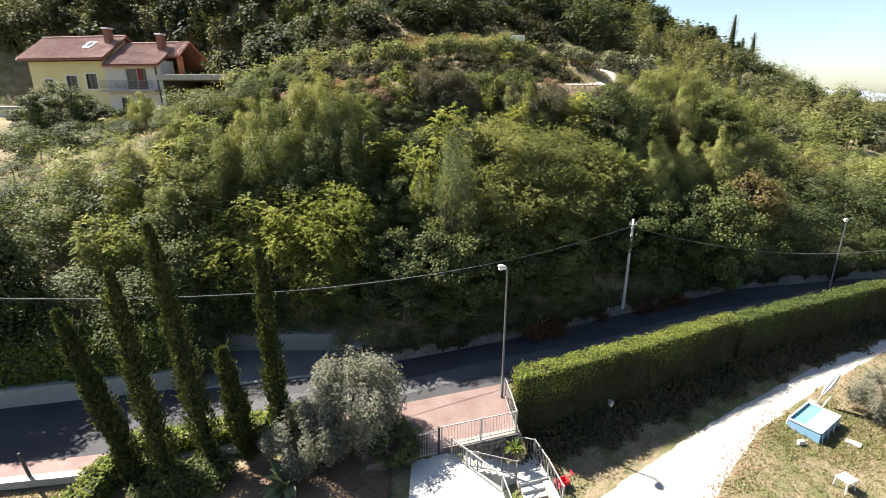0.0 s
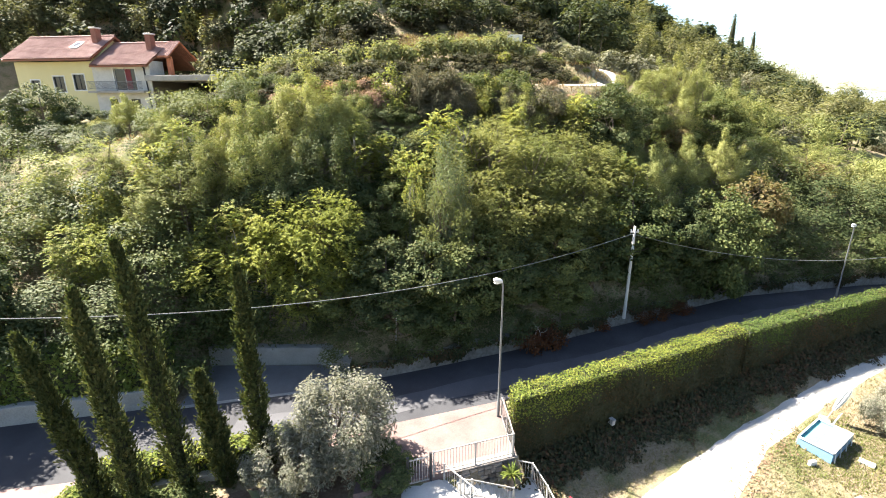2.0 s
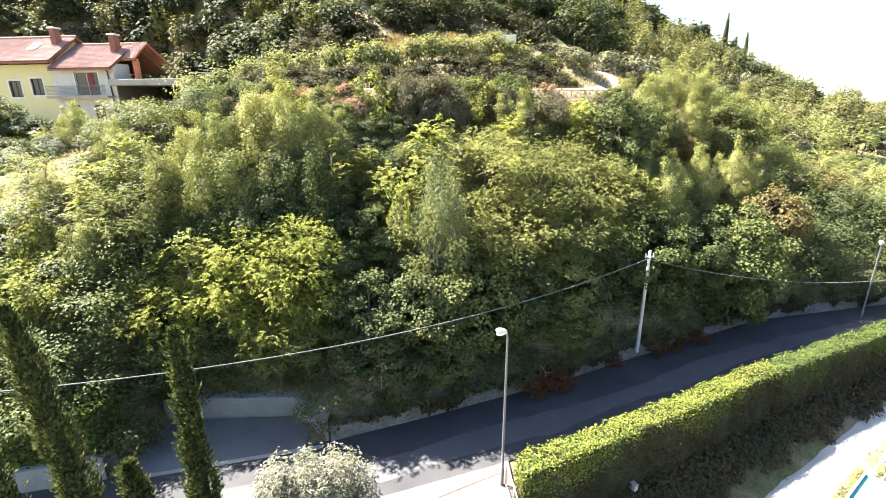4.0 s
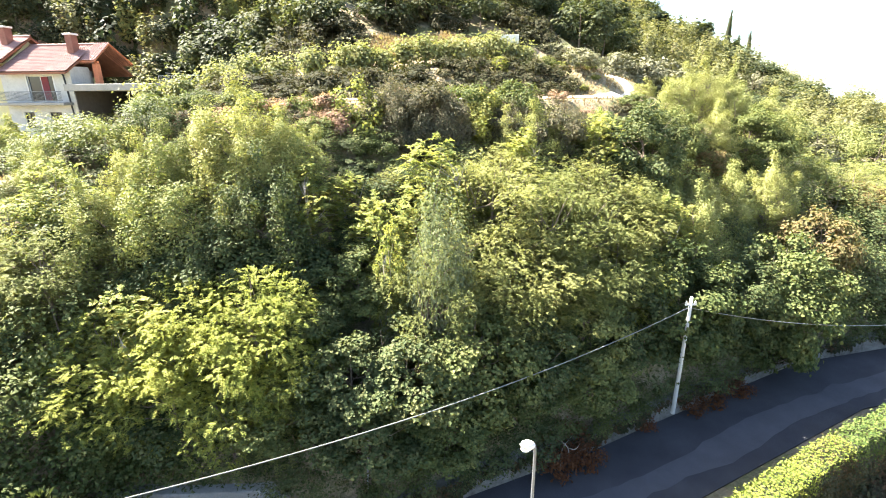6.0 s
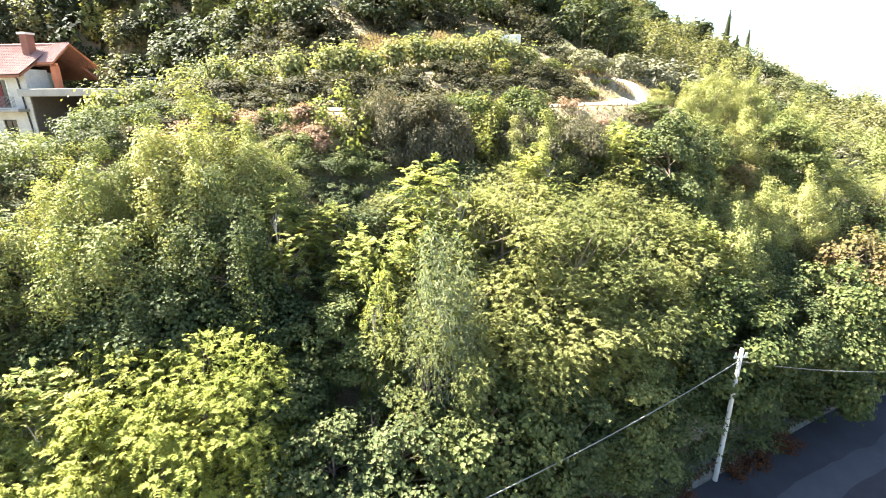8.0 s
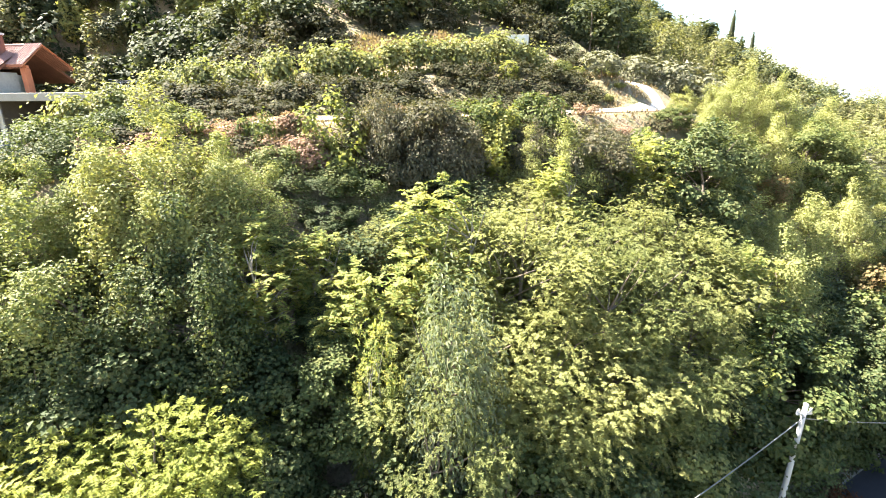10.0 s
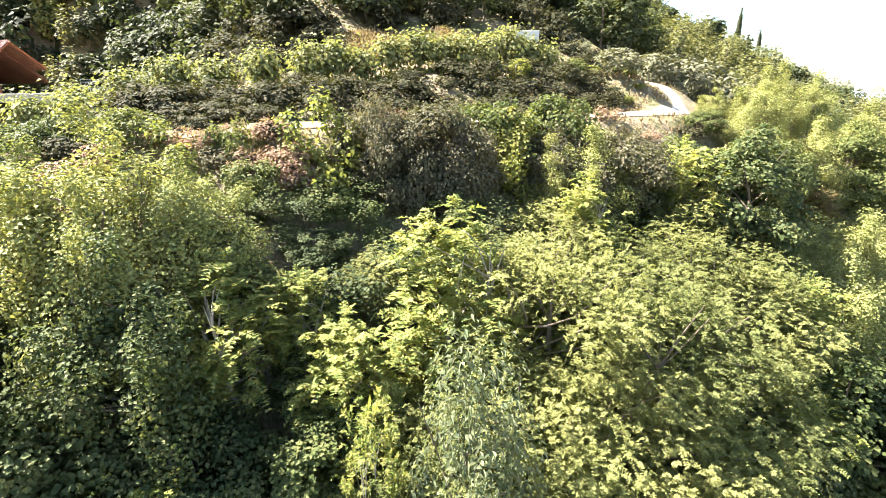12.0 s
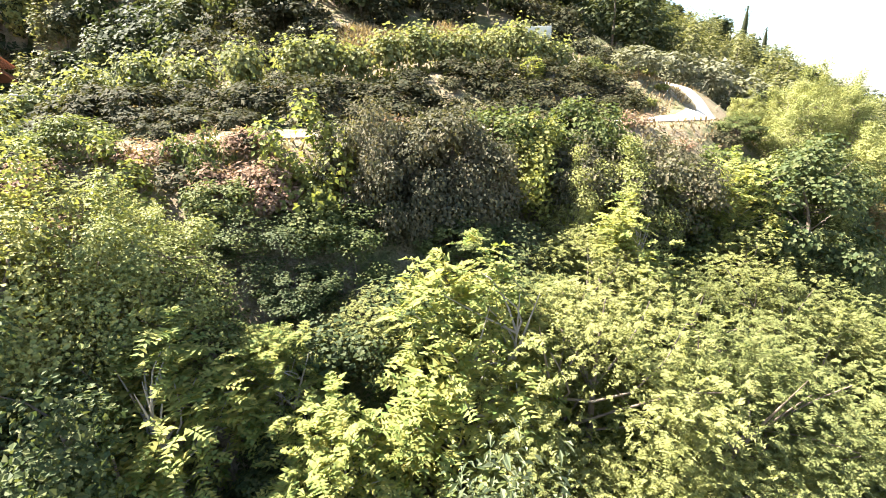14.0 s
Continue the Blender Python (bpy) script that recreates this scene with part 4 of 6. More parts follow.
def house():
    h = thing("house", "two-storey yellow and stone house with red tiled roofs", "house", pose(HX, HY, HZ, 0, 0, HA) @ Matrix.Diagonal((0.92, 1, 1, 1)))
    D = 6.6
    holes = [(2.0, 3.3, 2.7, 4.2), (5.4, 7.0, 2.9, 4.6), (8.4, 10.0, 3.1, 4.8)]
    part("wall", pierced(bmesh.new(), 0, 11.5, -1.5, 6.2, 0, 0.35, holes), M_YELLOW, h, "yellow rendered wall")
    bm = a_box(0, 0.35, -1.5, 0.35, D, 6.2)
    box(bm, 0.35, D - 0.35, -1.5, 11.5, D, 6.2)
    part("wall", bm, M_YELLOW, h, "yellow rendered wall")
    for o in holes:
        window(h, *o, 0.0)
    door = (14.5, 17.5, 3.02, 5.4)
    low = [(13.2, 14.4, 0.6, 2.1), (16.2, 17.6, 0.2, 2.1)]
    part("wall", pierced(bmesh.new(), 11.502, 19.6, -1.5, 6.2, -0.15, 0.25, [door] + low), M_PLASTER, h, "pale stone wall")
    part("wall", a_box(19.25, 0.25, -1.5, 19.6, D, 3.5), M_PLASTER, h, "pale stone end wall")
    part("wall", a_box(19.25, 0.25, 3.5, 19.6, 2.1, 6.2), M_PLASTER, h, "pale stone end wall")
    part("wall", a_box(15.2, 2.1, 3.5, 15.5, D, 6.2), M_PLASTER, h, "inner wall of the open loggia")
    part("wall", a_box(11.502, D - 0.3, -1.5, 15.2, D + 0.05, 6.2), M_PLASTER, h, "pale stone back wall")
    part("loggia_floor", a_box(15.5, 0.25, 3.1, 19.25, D, 3.5), M_CONCRETE, h)
    part("wall", a_box(11.15, 0.35, 5.5, 11.5, D - 0.36, 6.6), M_YELLOW, h, "yellow rendered wall")
    gable = bmesh.new()
    for xg in (11.52, 11.85):
        for y, z in ((-0.1, 5.5), (-0.1, 6.2), (D, 5.5), (D, 6.2), (D / 2, 8.75)):
            gable.verts.new((xg, y, z))
    gable.verts.ensure_lookup_table()
    g = gable.verts
    for f in ((0, 1, 4, 3, 2), (5, 7, 8, 9, 6), (0, 5, 6, 1), (1, 6, 9, 4), (4, 9, 8, 3), (3, 8, 7, 2), (2, 7, 5, 0)):
        gable.faces.new([g[k] for k in f])
    part("gable", gable, M_YELLOW, h, "yellow rendered gable")
    for o in low:
        window(h, *o, -0.15, False)
    fd = window(h, *door, -0.15, True, M_WHITE)
    wave = [(16.05 + k * 0.045, -0.05 + 0.014 * (k % 2)) for k in range(18)]
    folds = [(x, y, z) for z in (3.15, 5.3) for x, y in wave]
    mesh_object("curtain", folds, [(k, k + 1, k + 19, k + 18) for k in range(17)], M_CURTAIN, fd, "dark red curtain")
    part("balcony", a_box(11.45, -1.25, 2.75, 19.3, -0.152, 3.0, 0.02), M_CONCRETE, h, "concrete balcony slab")
    rail = bmesh.new()
    for z in (3.15, 3.95):
        box(rail, 11.5, -1.22, z, 19.2, -1.18, z + 0.05)
    br = part("balcony_railing", rail, M_POLE, h, "grey metal balcony railing")
    bar = part("bar", a_box(11.5, -1.21, 3.2, 11.525, -1.19, 3.95), M_POLE, br)
    for k in range(1, 62):
        again("bar", bar, br, Matrix.Translation((k * 0.125, 0, 0)))
    # roofs
    for x0, x1, ze, zr in ((-0.7, 12.3, 6.75, 9.2), (11.95, 19.9, 6.0, 8.35)):
        for ya, yb in ((-0.9, D / 2), (D + 0.8, D / 2)):
            v, f = tiled_slope(x0, x1, ya, ze - 0.25, yb, zr)
            ob = mesh_object("roof", v, f, M_TILE, h, "red clay barrel tile roof")
        sl = bmesh.new()
        for ya, yb in ((-0.88, D / 2), (D + 0.78, D / 2)):
            vs = [sl.verts.new(p) for p in ((x0, ya, ze - 0.33), (x1, ya, ze - 0.33), (x1, yb, zr - 0.09), (x0, yb, zr - 0.09), (x0, ya, ze - 0.5), (x1, ya, ze - 0.5), (x1, yb, zr - 0.26), (x0, yb, zr - 0.26))]
            for f in ((0, 1, 2, 3), (7, 6, 5, 4), (0, 4, 5, 1), (1, 5, 6, 2), (3, 2, 6, 7), (0, 3, 7, 4)):
                sl.faces.new([vs[k] for k in f])
        part("eaves_board", sl, M_WOOD, h, "brown timber eaves boards")
        rd = mesh_object("ridge_tiles", *tube_arrays([(x0 + 0.01 + k * (x1 - x0) / 20, D / 2, zr + 0.02) for k in range(21)], [0.13 + 0.02 * (k % 2) for k in range(21)], 8), M_TILE, h, smooth=True)
    sky_light = part("skylight", a_box(-0.45, -0.6, 0.0, 0.45, 0.6, 0.1, 0.02), M_GLASS, h, "roof window with a pale frame")
    sky_light.matrix_basis = pose(8.4, 1.5, 8.06, 30.3, 0, 0)
    rim = bmesh.new()
    for x0, y0, x1, y1 in ((-0.53, -0.68, 0.53, -0.6), (-0.53, 0.6, 0.53, 0.68), (-0.53, -0.6, -0.45, 0.6), (0.45, -0.6, 0.53, 0.6)):
        box(rim, x0, y0, -0.02, x1, y1, 0.13)
    part("skylight_frame", rim, M_METAL, sky_light)
    # open timber porch at the gable end
    v, f = tiled_slope(19.9, 21.5, 1.0, 6.75, D / 2, 8.5)
    mesh_object("porch_roof", v, f, M_TILE, h, "red tiled porch roof")
    for k in range(6):
        x = 19.75 + k * 0.3
        part("porch_rafter", beam(bmesh.new(), (x, 1.0, 6.5), (x, D / 2, 8.25), 0.1, 0.16), M_WOOD, h)
        part("porch_rafter", beam(bmesh.new(), (x, D / 2, 8.25), (x, D - 0.6, 6.5), 0.1, 0.16), M_WOOD, h)
    part("porch_beam", beam(bmesh.new(), (19.6, 1.5, 6.62), (21.45, 1.5, 6.62), 0.2, 0.24), M_BRICK, h, "orange-brown timber porch beam")
    for y0, z0, y1, z1 in ((1.0, 6.66, D / 2, 8.42), (D - 0.6, 6.66, D / 2, 8.42)):
        pr = bmesh.new()
        vs = [pr.verts.new(p) for p in ((19.6, y0, z0), (21.5, y0, z0), (21.5, y1, z1), (19.6, y1, z1), (19.6, y0, z0 - 0.06), (21.5, y0, z0 - 0.06), (21.5, y1, z1 - 0.06), (19.6, y1, z1 - 0.06))]
        for f in ((0, 1, 2, 3), (7, 6, 5, 4), (0, 4, 5, 1), (1, 5, 6, 2), (2, 6, 7, 3), (3, 7, 4, 0)):
            pr.faces.new([vs[k] for k in f])
        part("porch_lining", pr, M_BRICK, h, "orange-brown boarding under the porch roof")
    part("porch_pillar", a_box(20.9, 1.25, 4.602, 21.4, 1.75, 6.49, 0.02), M_BRICK, h, "orange brick porch pillar")
    for cx, cy, zb in ((10.2, 1.9, 8.9), (17.9, 1.8, 8.1)):
        c = part("chimney", a_box(cx, cy, zb - 1.6, cx + 0.75, cy + 0.75, zb + 1.0, 0.02), M_CHIMNEY, h, "dull red brick chimney")
        part("chimney_cap", a_box(cx - 0.1, cy - 0.1, zb + 1.0, cx + 0.85, cy + 0.85, zb + 1.16, 0.02), M_WHITE, c, "pale chimney cap")
    part("drainpipe", beam(beam(bmesh.new(), (18.7, -0.55, 6.0), (18.9, -0.25, 5.4), 0.1), (18.9, -0.25, 5.45), (19.3, -0.25, -1.0), 0.1), M_DARKMETAL, h, "dark drainpipe")
    # terrace over an open garage
    part("terrace", a_box(19.62, -1.2, 4.0, 29.3, 7.5, 4.6, 0.03), M_CONCRETE, h, "grey concrete terrace slab")
    for x in (28.7,):
        part("terrace_post", a_box(x, -1.0, -1.5, x + 0.4, -0.6, 3.995, 0.02), M_CONCRETE, h, "concrete terrace post")
    # dark lining added over the pale end wall, painting the shade under the slab
    part("garage_wall", a_box(19.61, -0.1, -1.5, 19.7, 6.9, 3.995), M_MORTAR_SHADE, h, "garage side wall with shade put into its colour")
    part("garage_floor", a_box(19.71, -1.1, -0.4, 28.84, 6.89, 0.05), M_MORTAR_SHADE, h, "garage floor with shade put into its colour")
    part("garage_wall", a_box(19.62, 6.9, -1.5, 29.2, 7.3, 3.995), M_MORTAR_SHADE, h, "garage back wall with shade put into its colour")
    part("garage_wall", a_box(28.85, 1.0, -1.5, 29.2, 6.9, 3.995), M_MORTAR_SHADE, h, "garage side wall with shade put into its colour")
    tr = bmesh.new()
    for z in (5.05, 5.55):
        beam(tr, (23.5, 7.0, z), (29.2, 7.0, z), 0.04)
        beam(tr, (29.2, 1.0, z), (29.2, 7.0, z), 0.04)
    for k in range(8):
        beam(tr, (23.5 + k * 0.81, 7.0, 4.6), (23.5 + k * 0.81, 7.0, 5.57), 0.04)
    part("terrace_railing", tr, M_METAL, h, "thin metal terrace railing")
    return h


def parked_car(x, y, z, turn):
    """A small car seen from the front under the terrace."""
    ob = thing("car", "small dark red car parked nose-out in the garage", "car", pose(x, y, z, 0, 0, turn))
    bm = a_box(-0.82, -1.9, 0.25, 0.82, 1.9, 0.85, 0.12)
    part("body", bm, M_CARRED, ob)
    bm = bmesh.new()
    lo = [bm.verts.new(v) for v in ((-0.78, -0.9, 0.84), (0.78, -0.9, 0.84), (0.78, 1.7, 0.84), (-0.78, 1.7, 0.84))]
    hi = [bm.verts.new(v) for v in ((-0.62, -0.3, 1.42), (0.62, -0.3, 1.42), (0.62, 1.4, 1.42), (-0.62, 1.4, 1.42))]
    bm.faces.new(hi)
    for k in range(4):
        bm.faces.new((lo[k], lo[(k + 1) % 4], hi[(k + 1) % 4], hi[k]))
    part("cabin", bm, M_CARRED, ob)
    bm = bmesh.new()
    bm.faces.new([bm.verts.new(v) for v in ((-0.68, -0.86, 0.9), (0.68, -0.86, 0.9), (0.56, -0.36, 1.38), (-0.56, -0.36, 1.38))])
    part("windscreen", bm, M_GLASS, ob, "dark windscreen")
    for sx in (-1, 1):
        part("headlight", a_box(sx * 0.6 - 0.14, -1.95, 0.55, sx * 0.6 + 0.14, -1.88, 0.72, 0.02), M_WHITE, ob, "pale headlight")
        for yy in (-1.2, 1.2):
            bm = bmesh.new()
            bmesh.ops.create_cone(bm, cap_ends=True, segments=16, radius1=0.3, radius2=0.3, depth=0.2, matrix=Matrix.Translation((sx * 0.76, yy, 0.3)) @ Matrix.Rotation(radians(90), 4, "Y"))
            part("wheel", bm, M_DARKMETAL, ob, "black tyre")
    return ob


M_CARRED = surface("dark_red_paint", [(0.3, (0.12, 0.02, 0.018)), (0.7, (0.16, 0.03, 0.025))], 1.0, 10, 0.25, 0.0)
house()
_car = pose(HX, HY, HZ, 0, 0, HA) @ Vector((23.2, 1.6, 0.05))
parked_car(_car.x, _car.y, _car.z, HA + 6)
HM = pose(HX, HY, HZ, 0, 0, HA)


def annex():
    a = thing("garage", "low white garage with a flat roof and square openings", "garage", HM @ Matrix.Translation((0.6, -1.5, 0.9)))
    bm = pierced(bmesh.new(), -9.0, 0.0, -3.5, -0.2, -2.4, -2.0, [(-8.4, -6.0, -3.5, -1.3), (-5.5, -3.0, -3.5, -1.3), (-2.4, -0.4, -3.5, -1.3)])
    part("wall", bm, M_WHITE, a, "white garage front")
    part("roof", a_box(-9.3, -2.8, -0.2, -0.05, 3.0, 0.2, 0.03), M_CONCRETE, a, "flat concrete roof")
    part("garage_door", a_box(-9.0, -0.6, -3.5, 0.0, -0.5, -0.2), M_WOOD, a, "brown garage doors in shade")


annex()

# ---------------------------------------------------------------- street lamps, pole and cable
def street_lamp(x, y, z, height, lean=0.0, label="tall grey street lamp on a slim pole"):
    ob = thing("street_lamp", label, "street lamp", pose(x, y, z, 0, 0, lean), group="street lamps along the road")
    path = [(0, 0, -0.2), (0, 0, 0.8), (0, 0, 0.82)] + [(0, 0, 0.82 + (height - 1.3) * k / 5) for k in range(1, 6)]
    rad = [0.075, 0.075, 0.052] + [0.05, 0.047, 0.044, 0.041, 0.038]
    top = height - 0.48
    path += [(-0.02, -0.02, top + 0.2), (-0.06, -0.05, top + 0.32), (-0.12, -0.1, top + 0.38)]
    rad += [0.042, 0.038, 0.035]
    mesh_object("pole", *tube_arrays(path, rad, 10), M_POLE, ob, smooth=True)
    bm = bmesh.new()
    bmesh.ops.create_uvsphere(bm, u_segments=14, v_segments=8, radius=1.0, matrix=Matrix.Translation((-0.25, -0.2, top + 0.45)) @ Matrix.Rotation(radians(38.5), 4, "Z") @ Matrix.Rotation(radians(24), 4, "Y") @ Matrix.Diagonal((0.27, 0.15, 0.11, 1)))
    head = part("lamp_head", bm, M_WHITE, ob, "pale rounded lamp head", smooth=True)
    bm = bmesh.new()
    bmesh.ops.create_uvsphere(bm, u_segments=12, v_segments=6, radius=1.0, matrix=Matrix.Translation((-0.27, -0.22, top + 0.39)) @ Matrix.Rotation(radians(38.5), 4, "Z") @ Matrix.Diagonal((0.2, 0.12, 0.08, 1)))
    part("diffuser", bm, M_GLOBE, head, "clear lamp cover", smooth=True)
    return ob


M_GLOBE = surface("lamp_cover", [(0.3, (0.6, 0.61, 0.6)), (0.7, (0.7, 0.7, 0.69))], 2, 14, 0.25, 0.0)
street_lamp(2.84, 19.87, ROAD_Z, 6.8)
street_lamp(29.2, 33.6, ROAD_Z - 0.1, 5.6, label="tall grey street lamp beyond the long hedge")


def utility_pole(x, y, z, height):
    ob = thing("utility_pole", "pale concrete utility pole at the foot of the bank", "pole", pose(x, y, z))
    mesh_object("shaft", *tube_arrays([(0, 0, -0.5), (0, 0, height * 0.5), (0, 0, height), (0, 0, height + 0.01)], [0.1, 0.085, 0.07, 0.01], 10), M_WHITEPAVE, ob, smooth=True)
    bm = beam(bmesh.new(), (-0.25, 0, height - 0.35), (0.25, 0, height - 0.35), 0.06)
    part("bracket", bm, M_METAL, ob)
    for k in (-0.2, 0.2):
        bm = bmesh.new()
        bmesh.ops.create_cone(bm, cap_ends=True, segments=8, radius1=0.05, radius2=0.03, depth=0.14, matrix=Matrix.Translation((k, 0, height - 0.25)))
        part("insulator", bm, M_METAL, ob)
    return ob


utility_pole(11.64, 28.42, 0.9, 5.45)


def cable(a, b, sag, label):
    a, b = np.array(a), np.array(b)
    t = np.linspace(0, 1, 40)[:, None]
    p = a * (1 - t) + b * t - np.array([0, 0, 1.0]) * 4 * sag * t * (1 - t)
    ob = mesh_object("overhead_cable", *tube_arrays(p, np.full(40, 0.018), 6), M_WIRE, smooth=True)
    return tagged(ob, label, "cable")


cable((11.6, 28.33, 5.95), (-26, 11.4, 9.4), 2.55, "thick grey overhead cable sagging along the road")
cable((11.68, 28.36, 5.85), (46, 36.0, 5.0), 2.45, "thick grey overhead cable sagging along the road")

# ---------------------------------------------------------------- cypresses
def cypress_arrays(seed, height, radius, leaves=6500, size=0.16):
    rng = np.random.default_rng(seed)
    h = rng.uniform(0, 1, leaves) ** 0.85
    prof = np.interp(h, [0, 0.12, 0.35, 0.7, 0.92, 1.0], [0.6, 0.95, 1.0, 0.7, 0.4, 0.08])
    ang = rng.uniform(0, 2 * np.pi, leaves)
    lump = 1 + 0.3 * np.sin(ang * 3 + h * 17 + seed) + 0.25 * np.sin(ang * 2 - h * 31) + 0.6 * (rng.random(leaves) < 0.05)
    r = radius * prof * lump * rng.uniform(0.7, 1.08, leaves)
    bow = np.stack([0.12 * np.sin(h * 2.2 + seed), 0.12 * np.sin(h * 2.9 + 2 * seed), 0 * h], -1) * height * 0.12
    at = np.stack([np.cos(ang) * r, np.sin(ang) * r, h * height * 0.97], -1) + bow
    out = np.stack([np.cos(ang), np.sin(ang), 0 * ang], -1)
    axis = unit(out * 0.55 + np.array([0, 0, 1.0]) + rng.normal(size=(leaves, 3)) * 0.28)
    side = unit(np.cross(axis, out + rng.normal(size=(leaves, 3)) * 0.4))
    ln = size * rng.uniform(0.6, 1.5, leaves)
    leaf = kites(at, axis, side, ln, ln * 0.22, 0.05)
    tufts = leaves // 90
    th, ta = rng.uniform(0.04, 0.93, tufts), rng.uniform(0, 2 * np.pi, tufts)
    root = radius * np.interp(th, [0, 0.12, 0.35, 0.7, 0.92, 1.0], [0.6, 0.95, 1.0, 0.7, 0.4, 0.08]) * 0.85
    long = radius * rng.uniform(0.5, 1.15, tufts)
    f = np.tile(np.linspace(0, 1, 26), tufts)
    th, ta, root, long = (np.repeat(v, 26) for v in (th, ta, root, long))
    reach = root + long * 0.75 * np.sin(f * 1.3)
    tb = np.stack([0.12 * np.sin(th * 2.2 + seed), 0.12 * np.sin(th * 2.9 + 2 * seed), 0 * th], -1) * height * 0.12
    tat = np.stack([np.cos(ta) * reach, np.sin(ta) * reach, th * height * 0.97 + long * f * f * 1.5], -1) + tb + rng.normal(size=(len(f), 3)) * 0.035 * radius / 0.33
    tout = np.stack([np.cos(ta), np.sin(ta), 0 * ta], -1)
    tax = unit(tout * (0.9 - 0.5 * f[:, None]) + np.array([0, 0, 0.8]) + rng.normal(size=(len(f), 3)) * 0.35)
    tln = size * 0.75 * rng.uniform(0.6, 1.4, len(f))
    leaf = joined([leaf, kites(tat, tax, unit(np.cross(tax, tout + rng.normal(size=(len(f), 3)) * 0.5)), tln, tln * 0.24, 0.05)])
    hh = np.linspace(0, 1, 12)
    core = np.stack([0 * hh, 0 * hh, hh * height * 0.95], -1) + np.stack([0.12 * np.sin(hh * 2.2 + seed), 0.12 * np.sin(hh * 2.9 + 2 * seed), 0 * hh], -1) * height * 0.12
    return tube_arrays(core, radius * 0.6 * np.interp(hh, [0, 0.12, 0.35, 0.7, 0.92, 1.0], [0.55, 0.9, 1.0, 0.72, 0.35, 0.06]), 8), leaf, tube_arrays([(0, 0, -0.4), (0, 0, 1.0)], [0.14, 0.1], 8)


def cypress(x, y, z, height, radius, seed, lean=(0, 0), leaves=6500, label="slender dark green Italian cypress in the garden"):
    ob = thing("cypress", label, "tree", pose(x, y, z, lean[0], lean[1], 0), group="cypresses")
    core, leaf, trunk = cypress_arrays(seed, height, radius, leaves)
    # dark core paints the shade deep inside the crown
    mesh_object("inner_crown", *core, M_SHADE_TWIG, ob, smooth=True)
    mesh_object("crown", *leaf, L_CYPRESS, ob)
    mesh_object("trunk", *trunk, M_BARK, ob, smooth=True)
    return ob


cypress(-11.75, 14.7, -0.8, 7.7, 0.3, 1, (0, -9))
cypress(-10.5, 14.9, -0.8, 9.0, 0.33, 2, (0, -3.5))
cypress(-9.2, 15.7, -0.8, 10.4, 0.37, 3, (0, -4.3))
cypress(-7.9, 16.2, -0.8, 5.3, 0.33, 4, (0, -5), label="short dark green Italian cypress in the garden")
cypress(-6.5, 16.8, -0.7, 9.0, 0.3, 5, (0, -2.8))
for x, y, top, r in ((63.8, 115, 31.0, 1.2), (67.5, 117, 26.5, 1.1), (70.5, 118, 27.8, 1.1)):
    z = gz(x, y)
    cypress(x, y, z - 0.5, top - z + 0.5, r, int(x), leaves=1600, label="dark pointed cypress on the ridge of the hill")


